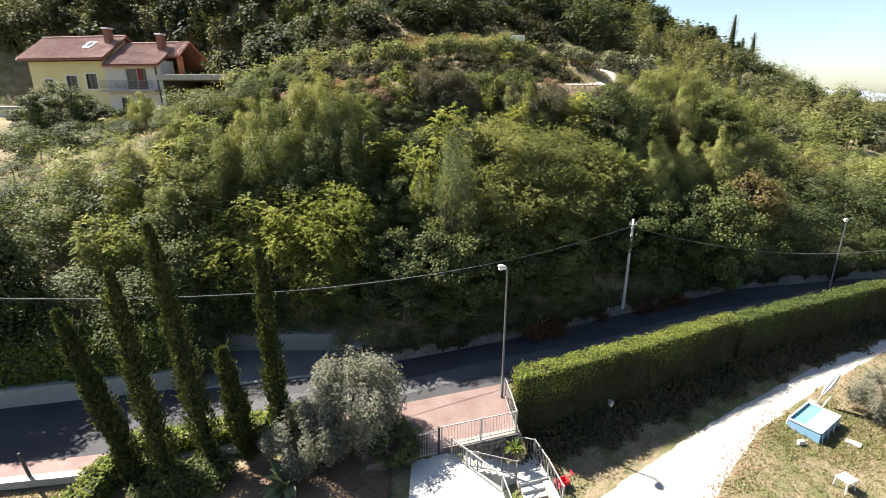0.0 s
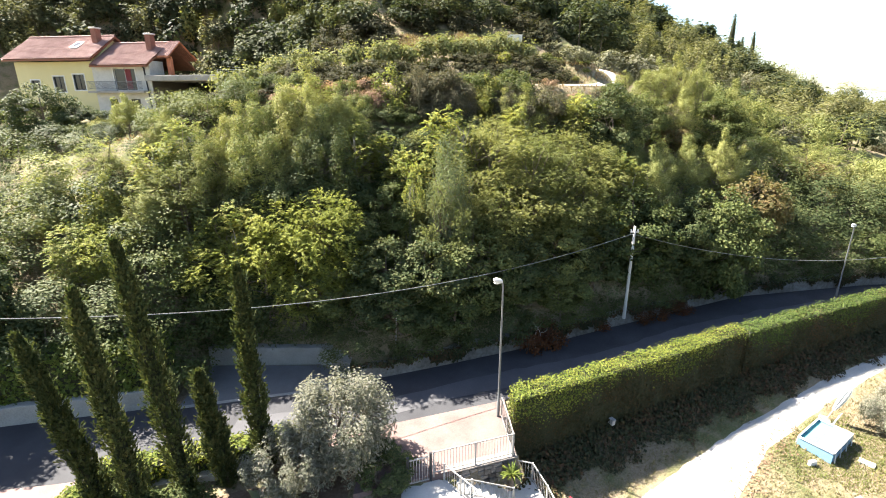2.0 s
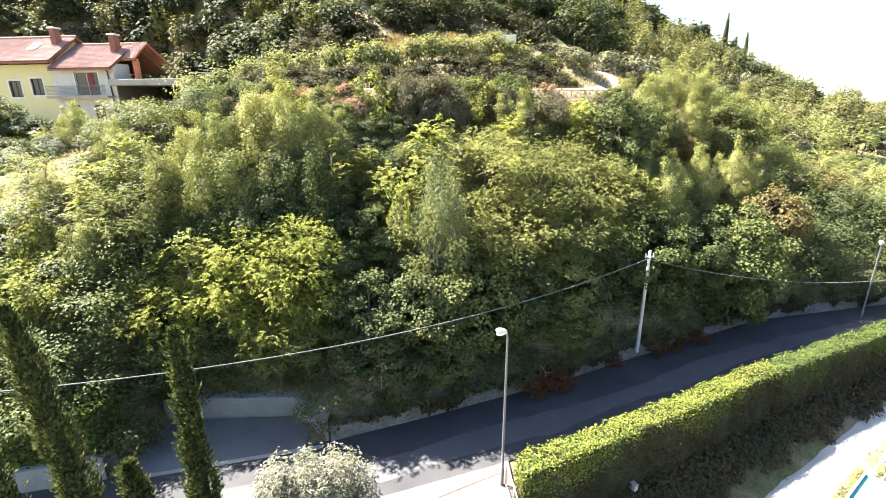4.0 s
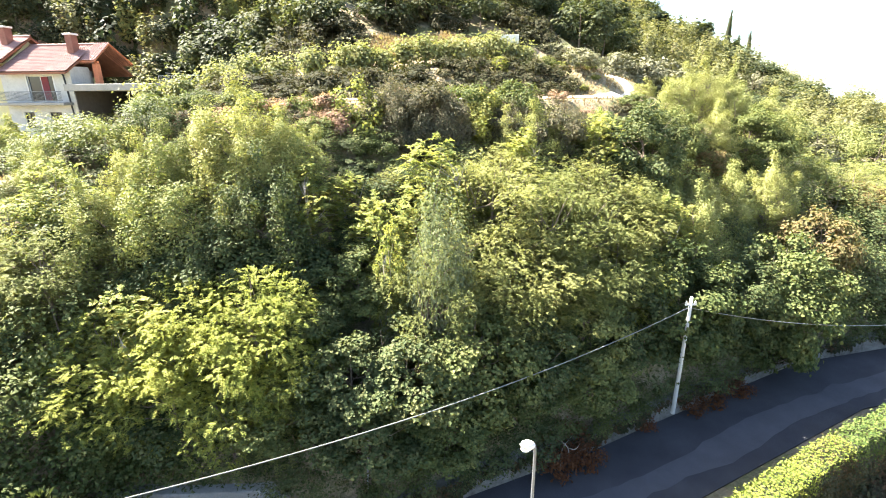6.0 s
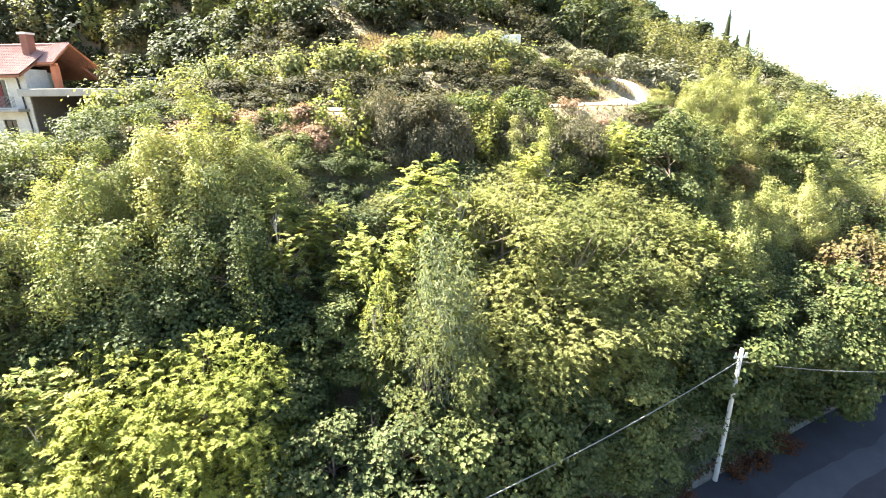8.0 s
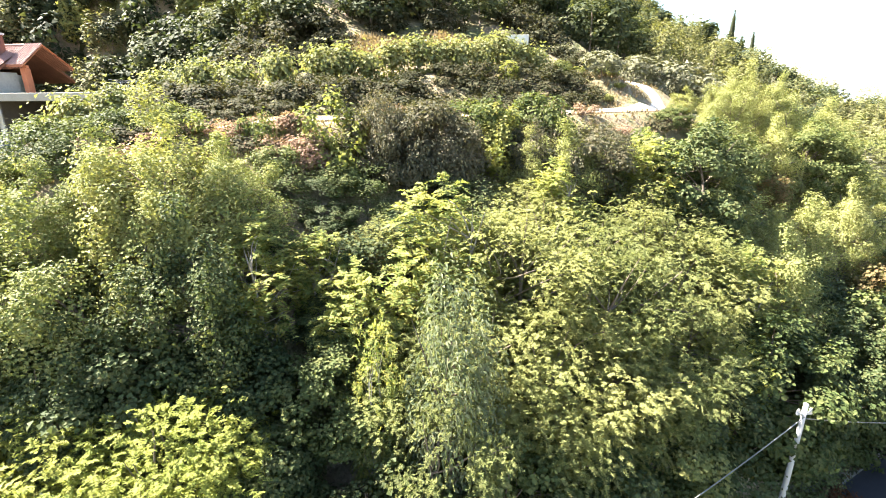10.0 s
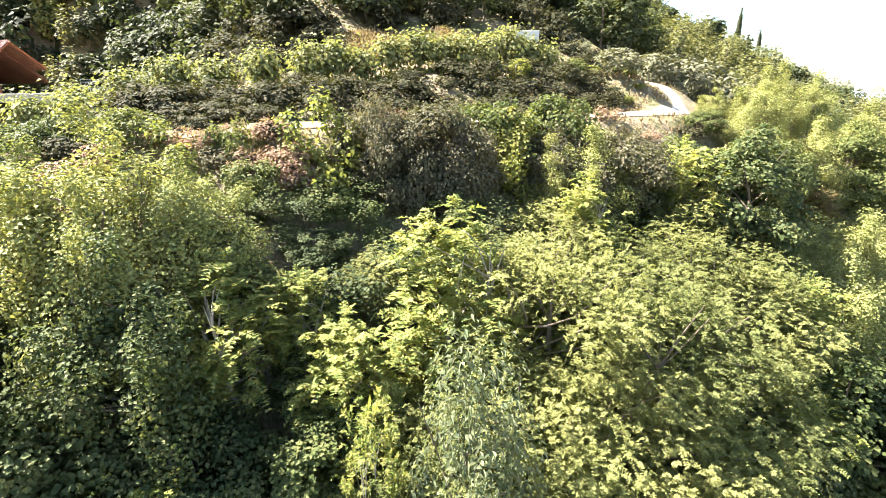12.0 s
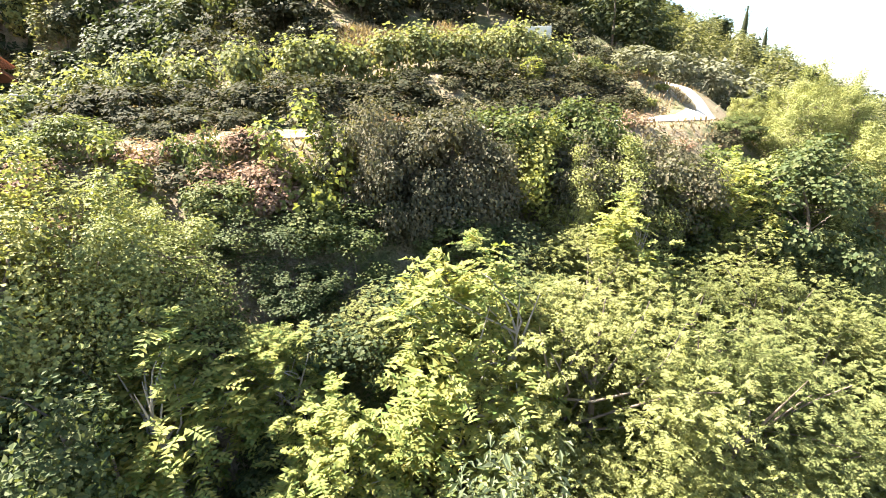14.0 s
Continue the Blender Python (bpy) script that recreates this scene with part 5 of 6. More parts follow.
# ---------------------------------------------------------------- trees of the bank, one by one
for spec in (
    # the yellow robinias and trees of heaven in the middle
    ("ailanthus", 0.6, 31.6, 12.7), ("robinia", 3.3, 30.9, 12.8), ("robinia", 4.0, 34.0, 12.6), ("robinia", 8.0, 33.8, 11.8), ("robinia", 5.8, 31.0, 12.0), ("robinia", 7.6, 30.4, 10.6),
    ("ailanthus", -5.0, 30.6, 12.0), ("ailanthus", -3.4, 31.4, 11.4), ("ailanthus", -2.0, 30.0, 10.6), ("robinia", 3.4, 28.4, 8.9), ("robinia", 6.2, 29.6, 9.3), ("robinia", 8.6, 30.8, 9.4), ("ailanthus", -1.3, 27.7, 9.9, None, 0.4), ("robinia", 6.2, 33.0, 12.0), ("robinia", 9.6, 32.6, 10.8), ("robinia", -1.4, 33.0, 11.6), ("robinia", 9.0, 35.0, 12.2), ("ailanthus", 5.4, 35.0, 12.8), ("robinia", 2.0, 32.6, 12.2), ("robinia", 11.2, 34.0, 10.8), ("robinia", 1.6, 29.2, 10.4), ("robinia", 4.2, 29.0, 10.0), 
    ("ailanthus", -14.6, 29.4, 12.2), ("robinia", -13.8, 27.4, 10.6), ("ailanthus", -15.8, 28.2, 11.0), ("yellow_tree", -6.6, 27.0, 9.4), ("yellow_tree", -8.8, 26.8, 9.0), ("ailanthus", -10.4, 26.2, 8.0), ("yellow_tree", -7.6, 25.4, 8.6), ("yellow_tree", -5.8, 26.0, 9.0), ("yellow_tree", -9.2, 25.6, 7.6),
    # feathery elms
    ("elm", -11.7, 30.4, 13.6), ("elm", -7.8, 31.6, 15.9, None, 1.2), ("dark_elm", -6.4, 29.2, 13.4, None, 1.1), ("elm", -10.0, 29.0, 13.4, None, 1.15), ("dark_elm", -8.8, 27.8, 10.8), ("elm", -9.4, 31.9, 14.9, None, 1.1), ("elm", -6.0, 32.0, 14.4, None, 1.1), ("elm", -10.9, 31.2, 14.0), ("elm", -7.4, 30.4, 14.2), ("ivy_tree", -8.0, 28.4, 10.4), ("ivy_tree", -10.2, 28.2, 10.2), ("ivy_tree", -5.4, 28.6, 9.6), ("elm", -13.2, 28.4, 12.2), ("elm", -6.6, 33.4, 13.9), 
    ("elm", -16.5, 31.5, 13.0), ("elm", -19.0, 29.5, 10.8), ("elm", -15.2, 26.0, 9.4), ("yellow_tree", -16.6, 24.8, 7.8), ("elm", -20.5, 26.5, 8.8), ("olive_tree", -22.5, 26.5, 6.8),
    # along the track
    ("broadleaf", 1.0, 35.4, 12.8), ("green_bush", -3.0, 35.2, 12.6), ("dark_bush", 9.6, 40.4, 13.9), ("green_bush", -5.2, 35.0, 12.6),
    ("robinia", 8.6, 37.6, 13.9), ("ailanthus", 10.0, 37.2, 13.7), ("green_bush", 11.4, 39.6, 13.8), ("ivy_tree", 12.4, 37.4, 14.6), ("elm", 13.6, 36.6, 12.4), ("robinia", 10.4, 35.6, 11.6), ("ivy_tree", 14.2, 39.0, 14.3),
    # the rounded group on the right
    ("elm", 21.5, 47.6, 17.5), ("elm", 19.2, 46.0, 17.0), ("elm", 24.2, 48.0, 16.8), ("elm", 17.4, 43.6, 15.8), ("elm", 20.5, 43.2, 14.6), ("broadleaf", 24.5, 44.6, 14.0), ("elm", 27.0, 47.0, 15.4), ("broadleaf", 16.6, 41.4, 14.0),
    ("yellow_tree", 10.0, 31.4, 8.3), ("ailanthus", 12.4, 33.4, 9.7), ("elm", 14.6, 34.0, 10.4), ("elm", 16.2, 36.6, 10.8), ("rusty_tree", 24.0, 36.8, 8.4), ("elm", 18.5, 37.5, 11.2), ("elm", 22.5, 39.5, 11.2),
    ("ivy_tree", 14.0, 31.9, 7.4), ("ivy_tree", 15.8, 32.3, 7.6), ("ivy_tree", 18.0, 33.5, 7.6), ("broadleaf", 19.4, 33.0, 8.2), ("ivy_tree", 21.6, 35.2, 7.2), ("broadleaf", 12.4, 31.0, 8.4),
    ("ivy_tree", -0.6, 25.8, 7.2), ("ivy_tree", -2.6, 25.2, 6.9), ("broadleaf", 2.0, 26.6, 7.4), ("ivy_tree", 4.4, 27.6, 7.0), ("broadleaf", 7.0, 28.8, 7.2), ("ivy_tree", 9.4, 30.0, 7.2),
    ("ivy_tree", -4.4, 27.2, 7.8), ("ivy_tree", -3.2, 33.6, 12.0), ("thicket", -4.6, 34.4, 12.6), ("dark_thicket", -3.7, 34.6, 12.6), ("dark_thicket", -4.8, 33.6, 11.8), ("thicket", -2.0, 34.6, 12.2), ("dark_thicket", -5.6, 32.8, 11.4), ("dark_thicket", -0.4, 33.6, 11.0), ("dark_thicket", -1.4, 32.4, 9.8), ("dark_thicket", 2.4, 35.2, 12.4), ("yellow_tree", -11.8, 25.8, 7.6), ("robinia", -0.4, 28.4, 9.4), ("broadleaf", -2.6, 28.6, 9.2),
    # below the house
    ("ivy_tree", -30.8, 40.0, 14.9, None, 1.25), ("ivy_tree", -32.6, 38.0, 10.6), ("ivy_tree", -28.4, 40.4, 13.4, None, 1.15), ("ivy_tree", -26.4, 40.8, 12.7), ("ivy_tree", -37.2, 43.5, 10.4), ("ivy_tree", -34.6, 40.2, 10.2), ("ivy_tree", -39.5, 46.0, 10.6), ("dark_thicket", -42.0, 50.0, 10.8), ("dark_thicket", -45.0, 53.0, 10.8), ("dark_thicket", -36.5, 47.0, 11.2), ("dark_thicket", -39.5, 52.0, 11.4), ("dark_thicket", -48.5, 56.0, 10.4), ("ivy_tree", -35.0, 42.0, 10.8), ("ivy_tree", -25.4, 39.0, 11.2),
    ("light_bush", -24.3, 40.0, 13.9), ("elm", -21.4, 35.6, 13.8), ("elm", -17.6, 31.0, 11.6), ("light_bush", -17.8, 26.6, 9.8), ("willow", -21.4, 27.4, 9.4), ("ailanthus", -18.4, 24.4, 7.4), ("ivy_tree", -24.4, 37.6, 12.0), ("elm", -25.6, 38.6, 12.2), ("ailanthus", -19.8, 40.5, 13.5), ("ailanthus", -21.4, 39.5, 12.2),
    ("far_olive", 13.4, 51.4, 18.5), ("far_olive", 15.8, 56.2, 18.4), ("elm", 16.2, 45.6, 15.9), ("broadleaf", 14.9, 44.0, 14.9), ("far_olive", 12.6, 57.6, 19.4), ("far_olive", 10.6, 59.6, 20.4), ("ailanthus", 6.0, 47.6, 17.4), ("far_olive", 18.6, 57.8, 18.8), ("far_olive", 21.5, 58.6, 18.4), ("far_olive", 24.8, 60.0, 18.2), ("far_olive", 42.0, 63.7, 11.4), ("far_olive", 44.5, 66.0, 11.8), ("far_olive", 39.8, 58.6, 11.2), ("far_olive", 60.2, 91.8, 17.2), ("far_olive", 62.4, 90.0, 16.0), ("far_olive", 65.0, 87.5, 14.2), ("rusty_tree", 33.0, 43.5, 8.4), ("rusty_tree", 19.2, 42.0, 11.6),
    ("far_fresh", -19.8, 68.6, 26.2), ("far_fresh", -12.9, 61.9, 25.2), ("far_fresh", -11.0, 61.0, 24.0), ("far_fresh", -8.6, 59.0, 23.6), ("far_fresh", -33.6, 72.9, 25.6), ("far_fresh", -31.0, 74.0, 25.0), ("far_fresh", -56.0, 74.0, 19.5), ("far_fresh", -50.0, 76.0, 21.0), ("far_olive", 36.6, 53.0, 10.6), ("far_olive", 39.0, 55.0, 11.0),
):
    kind, x, y, top, *rest = spec
    plant(kind, x, y, top, *rest)
for kind, x, y, top, base, wide in (("light_bush", -3.15, 36.5, 15.75, 10.8, 1.1), ("dark_bush", -1.5, 36.7, 15.85, 11.4, 0.72), ("dark_bush", -0.5, 36.3, 15.2, 11.4, 0.8), ("dark_bush", 0.7, 36.6, 15.55, 11.2, 0.85), ("dark_bush", 1.5, 36.6, 15.0, 11.2, 0.7),
                                     ("light_bush", -8.2, 36.0, 14.85, 10.6, 1.2), ("light_bush", -7.3, 35.4, 14.3, 10.2, 1.15), ("green_bush", -6.1, 36.3, 15.0, 12.4, 0.62), ("light_bush", 3.6, 37.8, 15.2, 11.6, 1.25), ("light_bush", -10.4, 36.2, 14.7, 10.8, 1.2), ("light_bush", -12.2, 35.8, 14.3, 10.6, 1.2), ("light_bush", -14.4, 35.0, 13.8, 10.0, 1.3), ("elm", 4.8, 37.0, 14.4, 9.8, 0.8), ("elm", 6.2, 36.8, 14.7, 9.4, 0.95), ("dark_bush", 7.6, 37.6, 14.6, 10.2, 0.9),
                                     ("dark_bush", 5.2, 37.8, 14.5, 11.0, 0.8), ("yellow_thicket", -6.4, 34.4, 12.9, 9.4, 0.9), ("yellow_thicket", 6.4, 40.6, 15.2, 13.3, 0.5)):
    plant(kind, x, y, top=top, base=min(base, gz(x, y)), wide=wide)
shrub = random.Random(9)
for x0, x1, count in ((-5.9, -3.9, 12), (-10.6, -8.9, 8), (-2.4, -1.9, 2), (4.3, 5.2, 3)):
    for k in range(count):
        x = shrub.uniform(x0, x1)
        plant("dry_shrub", x, float(along(FAR_EDGE, x)) + shrub.uniform(12.9, 14.5), height=shrub.uniform(0.5, 0.85))
for k in range(34):
    x = shrub.uniform(-13, 10)
    plant(shrub.choice(("scrub", "scrub", "dry_shrub")), x, float(along(FAR_EDGE, x)) + shrub.uniform(14.3, 15.1), height=shrub.uniform(0.35, 0.8))
for x, y, top in ((-9.4, 36.7, 15.3), (-11.6, 36.6, 15.2), (-13.4, 36.2, 15.0), (2.6, 38.6, 15.5), (5.6, 39.4, 15.6)):
    plant("green_bush", x, y, top=top)
for x, y, h in ((10.6, 46.6, 0.9), (11.2, 48.2, 1.0), (11.0, 50.0, 1.1), (11.8, 51.8, 0.8), (11.2, 53.4, 1.2), (12.4, 55.0, 1.0), (13.4, 56.4, 1.2), (10.2, 48.8, 1.2), (10.4, 52.0, 1.3), (14.6, 52.6, 0.6), (15.2, 55.2, 0.9), (12.8, 48.6, 0.5), (14.2, 50.2, 0.5)):
    plant(shrub.choice(("scrub", "green_bush", "far_fresh")), x, y, height=h)
plant("willow", 0.55, 27.3, top=11.7, wide=0.6)
plant("olive_tree", -3.6, 17.1, height=4.2, base=-0.75, wide=1.12)
plant("olive_tree", -5.4, 15.9, height=2.9, base=-0.8, wide=1.05)
for x, y, h in ((-22.2, 20.9, 8.0), (-25.0, 21.2, 9.0), (-28.0, 21.0, 9.0), (-31.5, 20.6, 9.0)):
    plant("ivy_tree", x, y, height=h)
plant("olive_tree", 22.3, 21.0, height=2.7, wide=0.85)
plant("olive_tree", 21.1, 17.6, height=2.4, wide=0.7)

# undergrowth and the rest of the bank
for x, y, h in ((-15.0, 33.4, 2.6), (-16.6, 34.2, 2.4), (-18.6, 35.0, 2.6), (-20.2, 37.0, 2.2), (-13.2, 34.2, 2.4), (-17.6, 36.8, 1.8), (-13.3, 22.6, 3.2), (-13.0, 24.4, 3.8), (-13.6, 26.2, 4.2), (-12.6, 25.6, 3.4), (-14.4, 24.0, 3.6)):
    plant("thicket", x, y, height=h)
fill = random.Random(4)
for x in np.arange(-4.6, 44, 1.7):
    y = float(along(FAR_EDGE, x)) + fill.uniform(0.75, 1.2)
    plant(fill.choice(("dark_thicket", "thicket")), float(x), y, height=fill.uniform(1.3, 2.6), base=0.1)
for x in np.arange(-12.6, -4.0, 1.3):
    plant(fill.choice(("dark_thicket", "thicket")), float(x), 25.6 + fill.uniform(-0.1, 0.4), height=fill.uniform(2.0, 3.4), base=0.3)
    plant(fill.choice(("dark_thicket", "yellow_thicket")), float(x), 27.3 + fill.uniform(-0.3, 0.4), height=fill.uniform(3.0, 4.2))
for gx in np.arange(-38, 44, 3.25):
    for gs in (1.3, 3.1, 5.3, 7.6, 9.9, 12.0, 13.6, 17.0, 20.0, 23.0, 26.0, 29.0):
        x = gx + fill.uniform(-0.8, 0.8)
        y = float(along(FAR_EDGE, x)) + gs + fill.uniform(-0.5, 0.5)
        if -13 < x < -4.2 and y < 25.4:
            y = 25.5 + gs * 0.2
            if gs > 3.5:
                continue
        if gs > 14 and (-17 < x < 27 or y > 45.5 and x < -17 or x > 27 and gs > 25):
            continue
        if x < -12 and gs > 21 and y > 44:
            continue
        high = fill.uniform(3.4, 4.8)
        if x > 13:
            kind = fill.choice(("light_thicket", "light_thicket", "thicket", "light_thicket", "yellow_thicket", "light_thicket"))
        elif x < -12:
            kind = fill.choice(("dark_thicket", "light_thicket", "dark_thicket", "thicket", "dark_thicket", "yellow_thicket"))
        elif gs < 6:
            kind = fill.choice(("thicket", "dark_thicket", "thicket", "dark_thicket", "yellow_thicket"))
        else:
            kind, high = fill.choice(("yellow_thicket", "thicket", "yellow_thicket", "light_thicket", "dark_thicket")), fill.uniform(2.5, 3.5)
        if x > 13 and gs < 6:
            kind = fill.choice(("dark_thicket", "dark_thicket", "thicket"))
        if gs < 1.5:
            kind, high = fill.choice(("dark_thicket", "thicket")), fill.uniform(2.8, 4.0)
        if 11 < gs < 14:
            high = min(high, fill.uniform(1.5, 2.1), 14.2 - gz(x, y))
            if high < 0.9:
                kind, high = fill.choice(("scrub", "dry_shrub")), fill.uniform(0.4, 0.7)
        if x < -15 and y > 33:
            high = min(high, (12.0 if x > -30 else 9.0) - gz(x, y))
            if high < 0.8:
                kind, high = "scrub", fill.uniform(0.7, 1.2)
        if abs(x + 1) < 8.5 and gs < 8:
            kind = {"thicket": "broadleaf", "dark_thicket": "ivy_tree", "light_thicket": "elm"}.get(kind, kind)
        if 3 < gs < 13 and -29 < x < 26:
            high *= 0.78
        if x < -29 and fill.random() < 0.45:
            continue
        # dark leaves paint the shaded gap below the house
        if x < -21 and y > 33 and kind != "scrub":
            kind = "dark_thicket"
        plant(kind, x, y, height=high, wide=1.15)
plant("robinia", 0.6, 26.5, top=9.7, wide=0.62)

# ---------------------------------------------------------------- vines and terraces
def vine_arrays(seed):
    rng = np.random.default_rng(seed)
    n = 1150
    at = np.stack([rng.normal(0, 0.46, n), rng.normal(0, 0.36, n), 1.1 + rng.normal(0, 0.36, n)], -1)
    leaf = scatter_leaves(rng, at, unit(at - np.array([0, 0, 0.9])), 0.05, 0.17, 0.5, 0.2)
    stem = tube_arrays([(0, 0, -0.2), (0.04, 0.02, 0.5), (0, 0, 1.2)], [0.035, 0.03, 0.015], 5)
    return stem, leaf


vine_rng = random.Random(2)
VINE_T = []
ROW_A = [(-27, 44.2), (-13, 46.0), (-6.5, 46.5), (0, 48.6), (7.5, 52.0), (9.5, 53.0)]
for k, (shift, lo, hi) in enumerate(((0.0, -18.4, 9.6),)):
    for x in [v for v in np.arange(lo, hi, 0.72) if int(round((v - lo) / 0.72)) % (3 if v < -5 else 2) == 0]:
        x = x + vine_rng.uniform(-0.12, 0.12)
        y = float(along(ROW_A, x)) + shift
        sc = vine_rng.uniform(1.0, 1.32) * (1.0 if k == 0 else 0.8)
        m = Matrix.Translation((x, y, gz(x, y) - 0.03)) @ Matrix.Rotation(vine_rng.uniform(0, 6), 4, "Z") @ Matrix.Diagonal((sc, sc, sc, 1))
        if len(VINE_T) < 4:
            ob = thing("grapevine", "leafy green grapevine in a terrace row", "vine", group="vines in terrace rows")
            stem, leaf = vine_arrays(len(VINE_T))
            mesh_object("stem", *stem, M_BARK, ob, smooth=True)
            mesh_object("foliage", *leaf, L_VINE, ob)
            VINE_T.append(ob)
        else:
            ob = copy_thing(vine_rng.choice(VINE_T), m)
        ob.matrix_basis = m

# scrub on the bank below the vines, and above them; its dark leaves paint the bank's shade
for x in np.arange(-17.5, 13.0, 1.0):
    for shift, tall in ((-8.8, 0.6), (-7.6, 0.7), (-6.3, 0.8), (-5.0, 0.9), (-3.9, 0.9), (-2.7, 0.8), (-1.6, 0.5), (1.8, 0.35), (2.8, 0.5), (3.7, 0.7), (4.6, 0.9), (6.2, 1.3), (8.2, 1.7), (10.6, 2.0)):
        xx = x + fill.uniform(-0.5, 0.5)
        yy = float(along(ROW_A, xx)) + shift + fill.uniform(-0.4, 0.4)
        if (xx > 10 and shift < 4) or yy < float(along(FAR_EDGE, xx)) + 17.2 or fill.random() < (0.2 if shift > 4 else 0.03) or shift > -1.8 and shift < 3 and xx > -7 or -4 < xx < 8 and 3 < shift < 6.5 or (xx > -3 and 5 < shift < 12 and fill.random() < 0.5):
            continue
        plant("scrub", xx, yy, height=tall * fill.uniform(0.6, 1.4))


def off_path(x, y):
    """True away from the winding path."""
    p = np.array(HILL_PATH)
    near = np.full(np.shape(x), 99.0)
    for a, b in zip(p, p[1:]):
        f = np.clip(((x - a[0]) * (b - a)[0] + (y - a[1]) * (b - a)[1]) / ((b - a) @ (b - a)), 0, 1)
        near = np.minimum(near, np.hypot(x - a[0] - f * (b - a)[0], y - a[1] - f * (b - a)[1]))
    return near > 1.0


def blades(name, material, label, count, inside, size, seed, reach):
    """Grass: single blades in tufts where inside(x, y) holds."""
    rng = np.random.default_rng(seed)
    x, y = rng.uniform(reach[0], reach[1], count), rng.uniform(reach[2], reach[3], count)
    keep = inside(x, y)
    x, y = x[keep], y[keep]
    z = ground_z(x, y)
    n = len(x)
    axis = unit(rng.normal(size=(n, 3)) * 0.45 + np.array([0, 0, 1.0]))
    side = unit(np.cross(axis, rng.normal(size=(n, 3))))
    ln = size * rng.uniform(0.5, 1.5, n)
    ob = mesh_object(name, *kites(np.stack([x, y, z - 0.02], -1), axis, side, ln, ln * 0.13, 0.4), material)
    return tagged(ob, label, "grass", kind="stuff")


blades("lawn_grass", L_GRASS, "short patchy green and dry lawn grass", 60000, lambda x, y: ((y < along(TRACK_R, x) + 0.3 * np.sin(x * 3.1) * np.sin(x * 1.3)) | ((y > along(TRACK_L, x) - 0.3 * np.sin(x * 2.7) * np.sin(x * 1.1)) & (y < along(HEDGE_FRONT, x)))) & (x > 4), 0.13, 21, (4, 34, 13, 30))
blades("green_grass", L_LAWN, "watered green grass round the pool", 18000, lambda x, y: (np.hypot((x - 18.6) / 3.4, (y - 19.9) / 2.4) + 0.2 * np.sin(x * 2.3) * np.sin(y * 2.9) < 1) & (y < along(TRACK_R, x)), 0.12, 24, (14, 23, 16.5, 23.5))
blades("terrace_grass", L_LAWN, "sunlit green grass at the foot of the vines", 26000, lambda x, y: (y > along(ROW_A, x) - 1.5 + 0.4 * np.sin(x * 1.7)) & (y < along(ROW_A, x) + 0.6), 0.3, 26, (-19, 11, 42, 55))
blades("upper_dry_grass", L_DRY, "dry straw-coloured grass on the terrace above the vines", 30000, lambda x, y: (y > along(ROW_A, x) + 3.0 + np.sin(x * 1.1)) & (y < along(ROW_A, x) + 6.5), 0.4, 27, (-5, 8, 49, 60))
def fallen_leaves():
    """Dry leaves blown along the rim of the gravel."""
    rng = np.random.default_rng(52)
    n = 620
    x = rng.uniform(9.5, 18, n)
    y = along(TRACK_R, x) + rng.normal(0.1, 0.45, n)
    at = np.stack([x, y, ground_z(x, y) + 0.045], -1)
    a = rng.uniform(0, 6.28, n)
    axis = unit(np.stack([np.cos(a), np.sin(a), rng.normal(0, 0.15, n)], -1))
    side = unit(np.cross(axis, np.array([0, 0, 1.0]) + rng.normal(size=(n, 3)) * 0.2))
    ln = rng.uniform(0.06, 0.15, n)
    return tagged(mesh_object("fallen_leaves", *kites(at, axis, side, ln, ln * 0.35, 0.1), L_PINKDRY), "dry brown leaves scattered at the edge of the gravel", "leaves", kind="stuff")


fallen_leaves()
blades("garden_grass", L_GRASS, "short patchy garden lawn grass", 16000, lambda x, y: (y < along(NEAR_EDGE, x) - 1.3), 0.11, 22, (-22, -12.5, 11, 15))
blades("dry_grass", L_DRY, "dry straw-coloured grass beside the hill track", 60000, lambda x, y: ((y - along(FAR_EDGE, x) > 13.4) & (y - along(FAR_EDGE, x) < 14.9)) | ((y - along(FAR_EDGE, x) > 16.6) & (y - along(FAR_EDGE, x) < 31) & ((x > 11) & (x < 19) & (y < 55.5) & off_path(x, y) | (np.sin(x * 0.9 + y) > 0.88) & (x < 10))), 0.26, 23, (-22, 30, 33, 70))

# ---------------------------------------------------------------- the wood on the hill
for gy in np.arange(48, 104, 4.2):
    for gx in np.arange(-95, 95, 4.4):
        x, y = gx + fill.uniform(-1.9, 1.9), gy + fill.uniform(-1.9, 1.9)
        s = y - float(along(FAR_EDGE, x))
        if abs(x) > 0.95 * y + 4 or s < 19 or s > 62:
            continue
        if -21 < x < 14 and s < 33:
            continue
        if x < -17 and y < 62 and s > 0 and x > -52:
            continue
        if abs(x - HOUSE[0]) < 15 and -10 < y - HOUSE[1] < 9 - 0.3 * (x - HOUSE[0]):
            continue
        if 12 < x < 27 and s < 31 or -64 < x < -44 and y < 66:
            continue
        r = fill.random()
        kind = ("far_olive" if r < 0.3 else "far_pale" if r < 0.75 else "far_tree") if x > 20 else ("far_bush" if r < 0.3 else "far_pale" if r < 0.55 and x < -22 or r < 0.85 and x < -48 else "far_tree")
        plant(kind, x, y, height=fill.uniform(3.5, 6.5) if kind in ("far_tree", "far_pale") else fill.uniform(2.2, 3.8))


